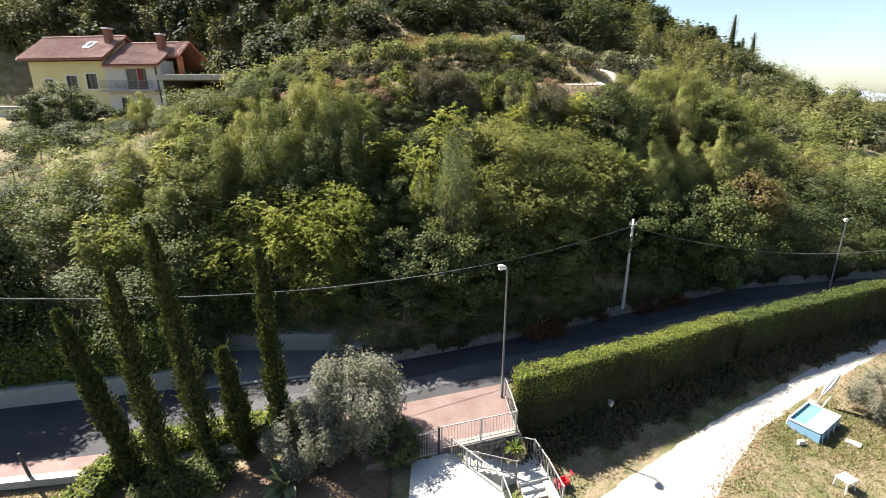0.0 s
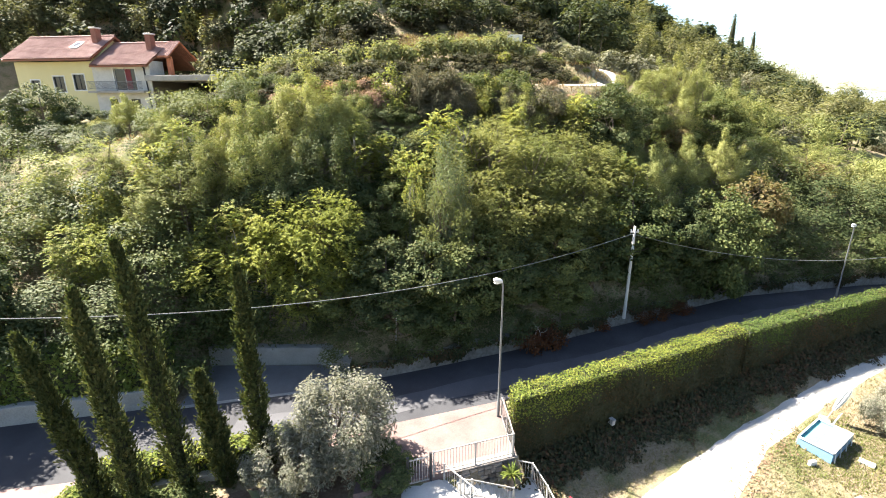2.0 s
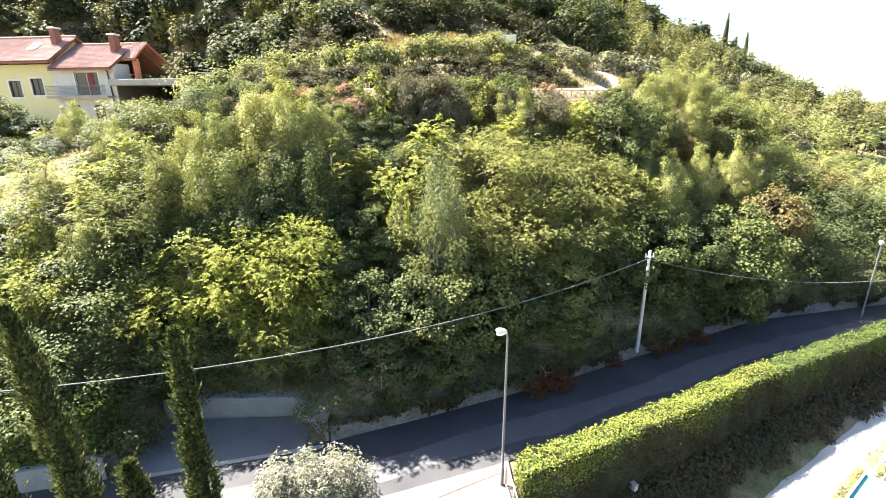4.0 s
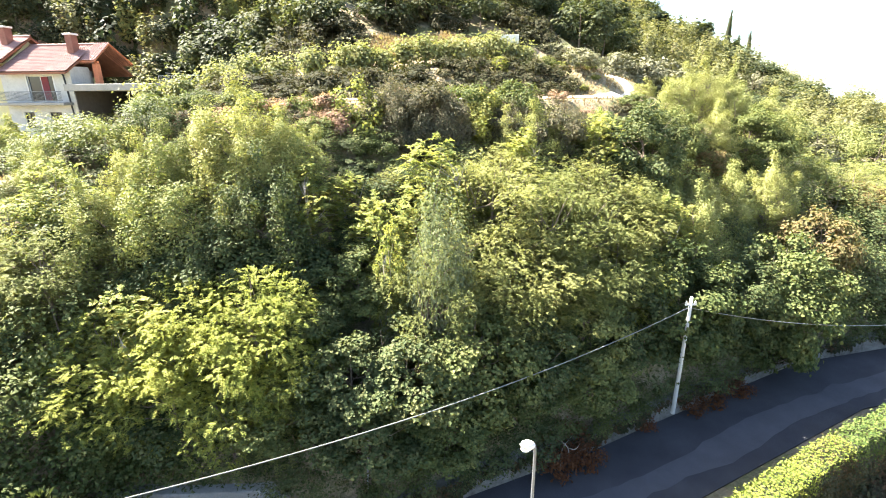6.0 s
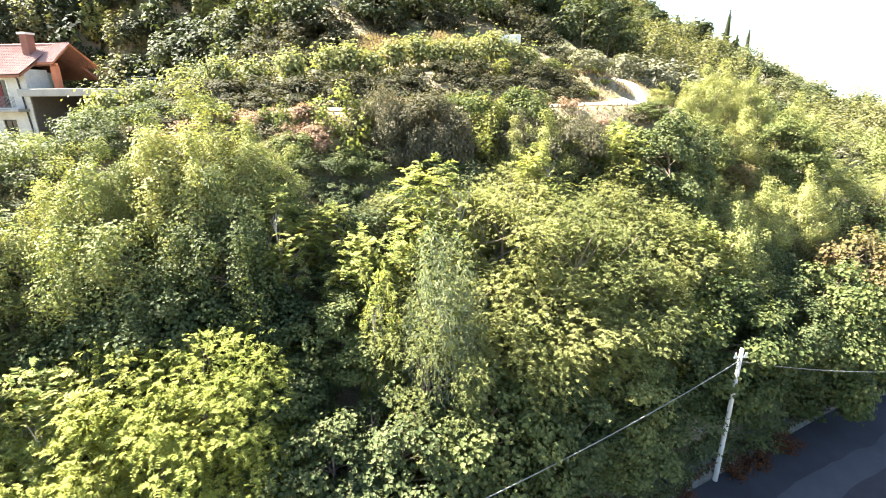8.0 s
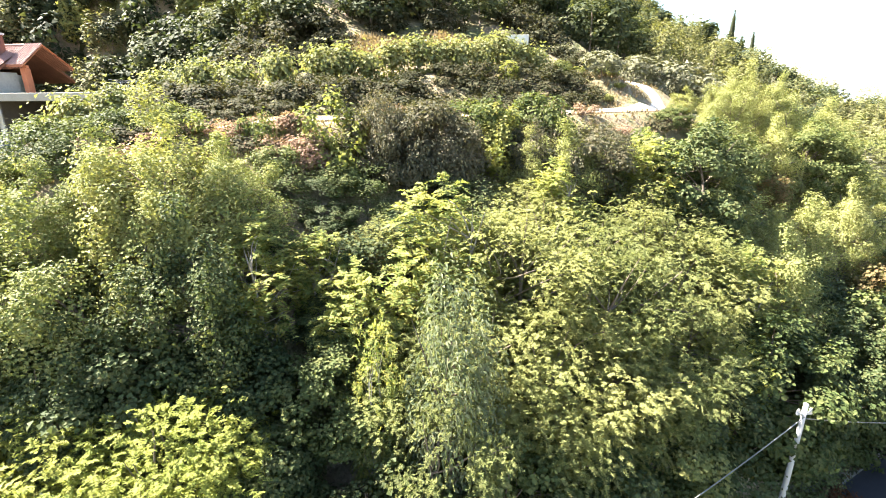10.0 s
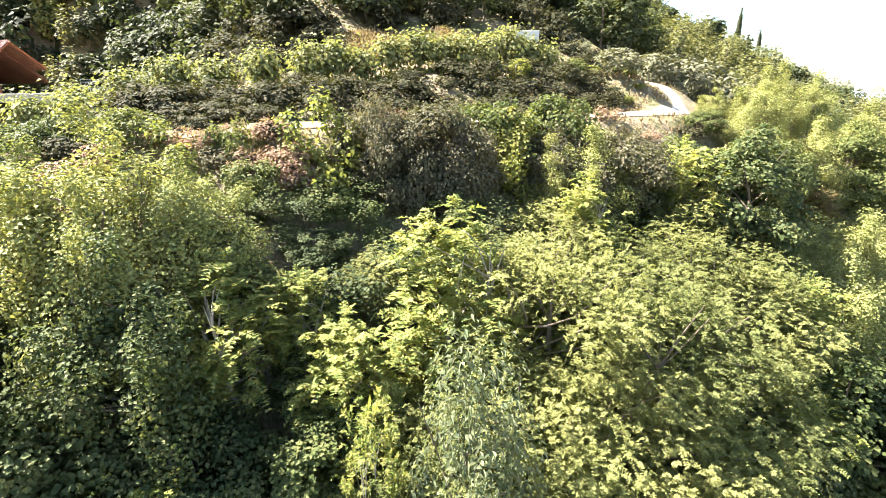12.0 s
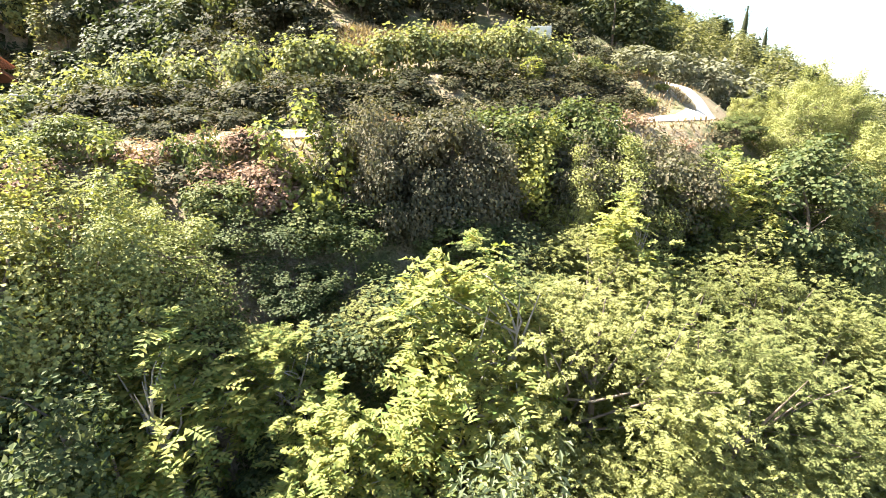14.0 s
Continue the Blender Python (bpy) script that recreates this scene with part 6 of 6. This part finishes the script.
for gx in np.arange(-58, -13, 2.7):
    for gy in (63.5, 66, 68.5, 71.5, 74.5, 78):
        x, y = gx + fill.uniform(-1, 1), gy + fill.uniform(-0.8, 0.8)
        if y > 63 + 0.3 * (-36 - x) - 1.5 or x > -30:
            kind = fill.choice(("far_tree", "far_tree", "far_pale", "far_bush", "dark_thicket"))
            plant(kind, x, y, height=fill.uniform(2.8, 5.2))


for x0, x1, y0, y1, n in ((-22, -15, 61, 66, 14), (-66, -54, 68, 82, 30), (-18, -14, 53, 57, 6)):
    for k in range(n):
        x, y = fill.uniform(x0, x1), fill.uniform(y0, y1)
        plant(fill.choice(("far_tree", "dark_thicket", "dark_thicket")) if x > -48 else fill.choice(("thicket", "light_thicket")), x, y, height=fill.uniform(2.0, 3.6))


for k in range(110):
    x, y = fill.uniform(-70, -26), fill.uniform(67.5, 88)
    plant(fill.choice(("far_tree", "far_bush", "far_tree", "dark_thicket") if x > -50 else ("far_pale", "light_thicket", "far_bush")), x, y, height=fill.uniform(2.4, 4.6))


def woods():
    rng = np.random.default_rng(8)
    forms = [tree_arrays(900 + k, "round", 7.0, 3.0, 16, 22, 0.8, 0.5, 1.25, "single", stems=1, trunk_r=0.15, plain=True) for k in range(4)]
    pieces = []
    for gy in np.arange(80, 210, 6.0):
        for gx in np.arange(-170, 175, 6.0):
            x, y = gx + rng.uniform(-2.6, 2.6), gy + rng.uniform(-2.6, 2.6)
            s = y - float(along(FAR_EDGE, x))
            if abs(x) > 1.02 * y + 8 or s < 62 or s > 118:
                continue
            lv, lf = forms[rng.integers(4)][2]
            a, sc = rng.uniform(0, 6.28), rng.uniform(0.6, 1.1)
            rot = np.array([[np.cos(a), -np.sin(a), 0], [np.sin(a), np.cos(a), 0], [0, 0, 1]]) * sc
            off = np.array([x, y, gz(x, y) - 0.4])
            pieces.append(((lv @ rot.T) + off, lf))
    return tagged(mesh_object("woods", *joined(pieces), L_FAR), "mixed green woodland on the upper hill", "woods", kind="stuff")


woods()

# ---------------------------------------------------------------- gate, fence, stairs
ribbon("garden_path", np.arange(-1.25, 2.4, 0.35), lambda x: np.where(x < 0.3, 8.0, 8.0 + 0 * x), lambda x: np.minimum(16.2 + 0.32 * (x + 0.2), 16.35 - 1.0 * np.clip(x - 0.35, 0, 3)), -0.6, M_WHITEPAVE, "pale paved garden path inside the gate", "path")


def railing(name, label, points, height, bar=0.12, parent=None, z_drop=0.0, material=None):
    """Posts, a top and a bottom rail and upright bars along a line of (x, y, z)."""
    material = material or M_RAIL
    ob = parent or thing(name, label, "railing")
    for a, b in zip(points, points[1:]):
        a, b = Vector(a), Vector(b)
        up = Vector((0, 0, 1))
        part("top_rail", beam(bmesh.new(), a + up * height, b + up * height, 0.038), material, ob)
        part("bottom_rail", beam(bmesh.new(), a + up * 0.12, b + up * 0.12, 0.035), material, ob)
        n = max(2, int((b - a).length / bar))
        first = part("bar", beam(bmesh.new(), (0, 0, 0.12), (0, 0, height), 0.014), material, ob)
        first.matrix_basis = Matrix.Translation(a + (b - a) / n * 0.5)
        for k in range(1, n):
            again("bar", first, ob, Matrix.Translation(a + (b - a) * ((k + 0.5) / n)))
    for p in points:
        part("post", a_box(p[0] - 0.03, p[1] - 0.03, p[2] - 0.1, p[0] + 0.03, p[1] + 0.03, p[2] + height + 0.04), material, ob)
    return ob


railing("fence", "pale metal bar fence on a stone wall beside the forecourt", [(-0.05, 16.3, -0.36), (1.6, 16.83, -0.36), (3.15, 17.33, -0.36), (3.08, 18.6, -0.36), (2.98, 19.75, -0.36)], 1.05)


def gate():
    g = thing("gate", "closed metal bar gate between two dark posts", "gate")
    for x, y in ((-1.02, 15.98), (-0.16, 16.26)):
        part("gate_post", a_box(x - 0.05, y - 0.05, -0.75, x + 0.05, y + 0.05, 0.72, 0.01), M_DARKMETAL, g, "dark square gate post")
    a, b = Vector((-0.96, 16.0, 0)), Vector((-0.22, 16.24, 0))
    for z in (-0.5, 0.55):
        part("gate_rail", beam(bmesh.new(), a + Vector((0, 0, z)), b + Vector((0, 0, z)), 0.045), M_RAIL, g)
    first = part("gate_bar", beam(bmesh.new(), (0, 0, -0.5), (0, 0, 0.55), 0.02), M_RAIL, g)
    first.matrix_basis = Matrix.Translation(a + (b - a) * 0.08)
    for k in range(1, 7):
        again("gate_bar", first, g, Matrix.Translation(a + (b - a) * (0.08 + 0.14 * k)))
    part("handle", beam(bmesh.new(), (-0.3, 16.15, 0.05), (-0.3, 16.05, 0.05), 0.03), M_DARKMETAL, g)


gate()


def stone_wall():
    w = tagged(new("stone_wall"), "rough dark and pale stone wall below the fence", "wall", kind="structure")
    p, q = Vector((0.75, 16.46, 0)), Vector((3.3, 17.28, 0))
    d = (q - p).normalized()
    ang = math.degrees(math.atan2(d.y, d.x))
    base = pose(p.x, p.y, 0, 0, 0, ang)
    length = (q - p).length
    core = part("backing", a_box(0, 0.06, -2.6, length, 0.4, -0.42), M_MORTAR_SHADE, w)
    core.matrix_basis = base
    cap = part("coping", a_box(-0.05, -0.04, -0.42, length + 0.05, 0.42, -0.355, 0.015), M_STONE, w)
    cap.matrix_basis = base
    rng = random.Random(9)
    shapes = []
    for k in range(6):
        bm = a_box(-0.5, -0.06, -0.5, 0.5, 0.06, 0.5, 0.06)
        for v in bm.verts:
            v.co += Vector((rng.uniform(-0.07, 0.07), rng.uniform(-0.03, 0.03), rng.uniform(-0.07, 0.07)))
        shapes.append(bm)
    meshes = []
    z = -0.44
    while z > -2.5:
        h = rng.uniform(0.17, 0.26)
        x = 0.0
        while x < length - 0.08:
            l = min(rng.uniform(0.2, 0.5), length - x)
            m = base @ Matrix.Translation((x + l / 2, 0.03 + rng.uniform(-0.02, 0.02), z - h / 2)) @ Matrix.Diagonal(((l - 0.03), 1, (h - 0.03), 1))
            if len(meshes) < 6:
                ob = part("stone", shapes[len(meshes)], M_STONE, w)
                ob.matrix_basis = m
                meshes.append(ob)
            else:
                again("stone", rng.choice(meshes), w, m)
            x += l
        z -= h
    return w


stone_wall()


def stairs():
    st = thing("garden_stairs", "pale concrete garden stairs with a landing below the gate", "stairs")
    a, ang = Vector((0.95, 15.95, -0.62)), 17.0
    base = pose(a.x, a.y, a.z, 0, 0, ang)
    for k in range(7):
        ob = part("step", a_box(k * 0.29, -0.5, -2.2, k * 0.29 + 0.31, 0.52, -0.14 * (k + 1), 0.012), M_WHITEPAVE, st)
        ob.matrix_basis = base
    landing = part("landing", a_box(2.03, -0.85, -2.4, 3.35, 0.75, -1.02, 0.015), M_WHITEPAVE, st, "pale concrete landing")
    landing.matrix_basis = base
    for k in range(5):
        ob = part("step", a_box(2.05, -0.85 - 0.29 * (k + 1), -2.6, 3.0, -0.85 - 0.29 * k + 0.02, -1.02 - 0.14 * (k + 1), 0.012), M_WHITEPAVE, st)
        ob.matrix_basis = base
    side = part("side_wall", a_box(3.02, -2.3, -2.6, 3.38, -0.86, -1.1, 0.02), M_CONCRETE, st, "low rendered side wall")
    side.matrix_basis = base
    at = lambda x, y, z: tuple(base @ Vector((x, y, z)))
    railing("stair_railing", "grey metal stair railing", [at(0.0, -0.5, 0.0), at(0.3, -0.5, -0.1), at(2.05, -0.5, -0.98)], 0.8)
    railing("landing_railing", "grey metal railing round the landing", [at(2.6, 0.85, -1.0), at(3.32, 0.4, -1.02), at(3.3, -0.85, -1.02), at(3.2, -2.2, -1.1)], 0.9)
    railing("path_railing", "pale metal railing along the path edge", [(0.35, 16.2, -0.62), (0.95, 15.55, -0.62), (2.2, 14.2, -0.62), (2.4, 13.0, -0.62)], 0.85)


stairs()


def rosette(name, label, x, y, z, count, length, width, material, seed, up=0.5, trunk=0.0):
    """A plant of long arching blades."""
    rng = np.random.default_rng(seed)
    ob = thing(name, label, "plant", pose(x, y, z))
    if trunk:
        mesh_object("trunk", *tube_arrays([(0, 0, -0.2), (0, 0, trunk)], [0.12, 0.1], 8), M_BARK, ob, smooth=True)
    pieces = []
    for k in range(count):
        a, e = rng.uniform(0, 6.28), rng.uniform(0.1, 1.0)
        l = length * rng.uniform(0.7, 1.1)
        t = np.linspace(0, 1, 6)
        out = l * t * np.cos(e * 0.9)
        hgt = trunk + l * (t * (np.sin(e * 1.3) + up * 0.4) - 0.5 * t * t)
        w = width * np.sin(np.pi * np.clip(t * 0.85 + 0.12, 0, 1))
        c, s_ = np.cos(a), np.sin(a)
        mid = np.stack([out * c, out * s_, hgt], -1)
        sd = np.array([-s_, c, 0])
        v = np.concatenate([mid + sd * w[:, None] + np.array([0, 0, 0.3]) * w[:, None], mid, mid - sd * w[:, None] + np.array([0, 0, 0.3]) * w[:, None]])
        i = np.arange(5)
        q = np.concatenate([np.stack([i + 6 * r, i + 1 + 6 * r, i + 7 + 6 * r, i + 6 + 6 * r], -1) for r in (0, 1)])
        pieces.append((v, q))
    mesh_object("foliage", *joined(pieces), material, ob)
    return ob


rosette("yucca", "spiky yellow-green yucca beside the stone wall", 3.05, 16.75, -1.3, 60, 0.56, 0.03, L_HEDGE, 3, 0.6, 0.5)
rosette("palm", "low green fan palm in the garden bed", -5.9, 14.6, -0.78, 34, 1.15, 0.15, L_WILLOW, 5, 0.6, 0.2)
rosette("agave", "yellow-green spiky plant beside the path railing", 2.55, 14.0, -1.3, 40, 0.6, 0.03, L_HEDGE, 6, 0.7, 0.2)
plant("ivy_tree", -1.9, 16.3, height=1.9, base=-0.75, wide=0.95)
for x, y, h in ((-10.4, 14.3, 1.3), (-9.0, 14.8, 1.2), (-11.6, 15.8, 1.1)):
    plant("green_bush", x, y, height=h, base=-0.8)
plant("light_bush", -13.0, 14.4, height=1.4, base=-0.8)
hedge("clipped_shrub", "bright green clipped shrub at the edge of the lawn", np.arange(-13.2, -12.35, 0.2), lambda x: x * 0 + 12.6, 2.6, -0.9, 0.2, (L_HEDGE,), 220, 0.12, 12)
ribbon("garden_bed", np.arange(-12.2, -1.4, 0.6), lambda x: x * 0 + 9.0, lambda x: 15.0 + 0.2 * (x + 12), lambda x, y: ground_z(x, y) + 0.02, M_SOIL, "bare brown garden bed under the olive tree", "garden bed", rows=4, edge=0.1)

# ---------------------------------------------------------------- on the lower lawn
def pool():
    p = thing("paddling_pool", "rectangular blue frame pool with a white cover on the lawn", "pool", pose(18.5, 20.2, gz(18.5, 20.2), 0, 0, 34) @ Matrix.Scale(0.73, 4))
    L, W, H = 1.6, 0.95, 0.7
    outer = bmesh.new()
    for x0, y0, x1, y1 in ((-L, -W, L, -W + 0.05), (-L, W - 0.05, L, W), (-L, -W + 0.05, -L + 0.05, W - 0.05), (L - 0.05, -W + 0.05, L, W - 0.05)):
        box(outer, x0, y0, -0.1, x1, y1, H - 0.03)
    part("side", outer, M_POOL_OUT, p, "blue pool side")
    part("water", a_box(-L + 0.052, -W + 0.052, 0.1, L - 0.052, W - 0.052, H - 0.16), M_POOL_IN, p, "turquoise water")
    rim = bmesh.new()
    for a, b in (((-L, -W), (L, -W)), ((L, -W), (L, W)), ((L, W), (-L, W)), ((-L, W), (-L, -W))):
        beam(rim, (*a, H), (*b, H), 0.09)
    part("rim", rim, M_WHITE, p, "white tubular rim")
    cov = bmesh.new()
    n = 14
    vs = [[cov.verts.new((-L + 2 * L * i / n, -W + 1.0 * W * j / n, H + 0.05 + 0.03 * math.sin(i * 1.7 + j) - (0.03 if j in (0, n) or i in (0, n) else 0))) for j in range(n + 1)] for i in range(n + 1)]
    for i in range(n):
        for j in range(n):
            cov.faces.new((vs[i][j], vs[i + 1][j], vs[i + 1][j + 1], vs[i][j + 1]))
    part("cover", cov, M_WHITE, p, "white sheet cover pulled over one end", smooth=True)
    for x in (-L + 0.2, -0.5, 0.5, L - 0.2):
        for y in (-W - 0.06, W + 0.06):
            part("leg", beam(bmesh.new(), (x, y, H - 0.05), (x, y * 1.06, -0.05), 0.045), M_WHITE, p)
    lad = thing("pool_ladder", "white pool ladder leaning on the pool", "ladder", pose(19.65, 21.3, gz(19.65, 21.3), 0, 0, 34))
    for x in (-0.18, 0.18):
        part("rail", beam(bmesh.new(), (x, 0, -0.05), (x, -0.25, 0.95), 0.04), M_WHITE, lad)
    for k in range(3):
        part("rung", beam(bmesh.new(), (-0.18, -0.06 * (k + 1), 0.22 * (k + 1)), (0.18, -0.06 * (k + 1), 0.22 * (k + 1)), 0.035), M_WHITE, lad)


pool()


def closed_parasol(x, y):
    u = thing("parasol", "folded grey-white parasol leaning beside the pool", "parasol", pose(x, y, gz(x, y), 8, 15, 0) @ Matrix.Scale(0.95, 4))
    mesh_object("pole", *tube_arrays([(0, 0, -0.1), (0, 0, 2.3)], [0.025, 0.02], 8), M_METAL, u, smooth=True)
    n, rows = 16, 8
    v, q = [], []
    for k in range(rows):
        f = k / (rows - 1)
        r = 0.03 + 0.13 * np.sin(np.pi * min(1, 0.15 + f * 0.75)) * (1 - f * 0.2)
        for j in range(n):
            rr = r * (1.0 + 0.3 * (j % 2))
            v.append((rr * math.cos(j * 2 * math.pi / n), rr * math.sin(j * 2 * math.pi / n), 2.2 - 1.5 * f))
    for k in range(rows - 1):
        for j in range(n):
            q.append((k * n + j, k * n + (j + 1) % n, (k + 1) * n + (j + 1) % n, (k + 1) * n + j))
    mesh_object("canopy", v, q, M_WHITE, u, "folded pale canopy")
    part("base", a_box(-0.25, -0.25, -0.08, 0.25, 0.25, 0.06, 0.02), M_CONCRETE, u)


closed_parasol(19.9, 21.9)


def stool(x, y):
    z = gz(x, y)
    t = thing("garden_table", "small white plastic table on the lawn", "table", pose(x, y, z, 0, 0, 20))
    part("tabletop", a_box(-0.32, -0.28, 0.5, 0.32, 0.28, 0.55, 0.015), M_WHITE, t)
    for a in (-0.26, 0.26):
        for b in (-0.22, 0.22):
            part("leg", beam(bmesh.new(), (a, b, 0.5), (a * 1.15, b * 1.15, -0.02), 0.05), M_WHITE, t)


stool(17.2, 16.5)
for nm, lb, ct, x, y, w, l, h, a, mt in (("wooden_board", "pale wooden board lying on the grass", "board", 19.7, 19.1, 0.18, 0.6, 0.05, 40, M_WHITEPAVE), ("plastic_crate", "small white plastic crate on the grass", "crate", 17.0, 18.9, 0.16, 0.16, 0.22, 10, M_WHITE)):
    ob = thing(nm, lb, ct, pose(x, y, gz(x, y) + 0.03, 0, 0, a))
    part("body", a_box(-w, -l / 2, -0.05, w, l / 2, h, 0.015), mt, ob)


def toy():
    t = thing("toy_cart", "small red plastic cart at the foot of the hedge", "toy", pose(4.95, 16.0, gz(4.95, 16.0), 0, 0, 25) @ Matrix.Scale(0.85, 4))
    tub = bmesh.new()
    for x0, y0, x1, y1 in ((-0.3, -0.2, 0.3, -0.17), (-0.3, 0.17, 0.3, 0.2), (-0.3, -0.17, -0.27, 0.17), (0.27, -0.17, 0.3, 0.17)):
        box(tub, x0, y0, 0.1, x1, y1, 0.4)
    box(tub, -0.27, -0.17, 0.1, 0.27, 0.17, 0.13)
    part("tub", tub, M_RED, t)
    part("handle", beam(beam(bmesh.new(), (0.3, 0, 0.2), (0.55, 0, 0.65), 0.04), (0.55, -0.15, 0.65), (0.55, 0.15, 0.65), 0.04), M_RED, t)
    for x in (-0.2, 0.2):
        for y in (-0.23, 0.23):
            bm = bmesh.new()
            bmesh.ops.create_cone(bm, cap_ends=True, segments=14, radius1=0.1, radius2=0.1, depth=0.05, matrix=Matrix.Translation((x, y, 0.09)) @ Matrix.Rotation(radians(90), 4, "X"))
            part("wheel", bm, M_DARKMETAL, t)


toy()
box_thing = thing("meter_box", "small white plastic box fixed on the ivy wall", "box", pose(8.25, 20.1, -0.9, 0, 0, 25) @ Matrix.Scale(0.62, 4))
part("body", a_box(-0.16, -0.12, -0.22, 0.16, 0.35, 0.22, 0.03), M_RAIL, box_thing)
part("lid", a_box(-0.18, -0.15, 0.22, 0.18, 0.3, 0.27, 0.02), M_RAIL, box_thing)
stake = thing("post", "dark leaning wooden post on the lawn", "post", pose(-15.6, 14.7, gz(-15.6, 14.7), 0, -8, 0))
part("shaft", a_box(-0.045, -0.045, -0.3, 0.045, 0.045, 1.5, 0.01), M_DARKMETAL, stake)


def hill_sign(x, y):
    z = gz(x, y)
    t = thing("notice_board", "plain white board on posts at the end of the vines", "sign", pose(x, y, z, 0, 0, -8))
    part("board", a_box(-0.75, -0.03, 18.72 - z, 0.75, 0.03, 19.4 - z, 0.01), M_WHITE, t)
    for a in (-0.6, 0.6):
        part("post", a_box(a - 0.04, 0.032, -0.3, a + 0.04, 0.11, 19.3 - z), M_METAL, t)


hill_sign(7.45, 52.2)
for x, y in ((1.15, 24.95), (-2.2, 24.3)):
    st = thing("fence_stake", "thin pale metal stake at the foot of the bank", "stake", pose(x, y, gz(x, y), 0, 3, 0), group="stakes behind the road wall")
    part("shaft", beam(bmesh.new(), (0, 0, -0.3), (0, 0, 1.9), 0.05), M_RAIL, st)


def broken_branch(x, y):
    """A pale dead fork that stands out of the undergrowth."""
    rng = np.random.default_rng(41)
    ob = thing("dead_branch", "pale broken dead branch among withered undergrowth", "branch", pose(x, y, gz(x, y)))
    for k, (a, b, r) in enumerate((((0, 0, -0.3), (0.1, -0.2, 1.9), 0.045), ((0.05, -0.1, 0.9), (-0.35, -0.3, 1.7), 0.03), ((0.07, -0.14, 1.2), (0.4, -0.35, 1.6), 0.022))):
        mesh_object("trunk" if k == 0 else "limb", *limb(rng, a, b, r, 0.008), M_PALEBARK, ob, smooth=True)


broken_branch(5.9, 26.1)
for x, y, h in ((5.3, 26.0, 1.3), (6.6, 26.4, 1.2), (6.2, 27.2, 1.5), (13.2, 29.8, 0.9), (14.6, 30.3, 1.0), (16.4, 31.0, 0.9), (10.2, 28.7, 0.8)):
    plant("withered_bush", x, y, height=h)


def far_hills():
    """Hills beyond the plain, with the haze put into their colour."""
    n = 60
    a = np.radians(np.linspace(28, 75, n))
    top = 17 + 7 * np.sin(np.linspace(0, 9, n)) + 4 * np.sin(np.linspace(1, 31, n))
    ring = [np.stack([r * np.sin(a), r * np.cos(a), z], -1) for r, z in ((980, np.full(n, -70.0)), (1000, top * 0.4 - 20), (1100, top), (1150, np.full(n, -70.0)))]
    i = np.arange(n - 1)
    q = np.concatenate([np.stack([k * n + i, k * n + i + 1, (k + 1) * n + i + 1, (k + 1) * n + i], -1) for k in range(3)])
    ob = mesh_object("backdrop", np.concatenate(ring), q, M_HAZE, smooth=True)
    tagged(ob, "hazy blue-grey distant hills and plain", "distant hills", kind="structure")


# distance haze painted as a blue-grey base colour
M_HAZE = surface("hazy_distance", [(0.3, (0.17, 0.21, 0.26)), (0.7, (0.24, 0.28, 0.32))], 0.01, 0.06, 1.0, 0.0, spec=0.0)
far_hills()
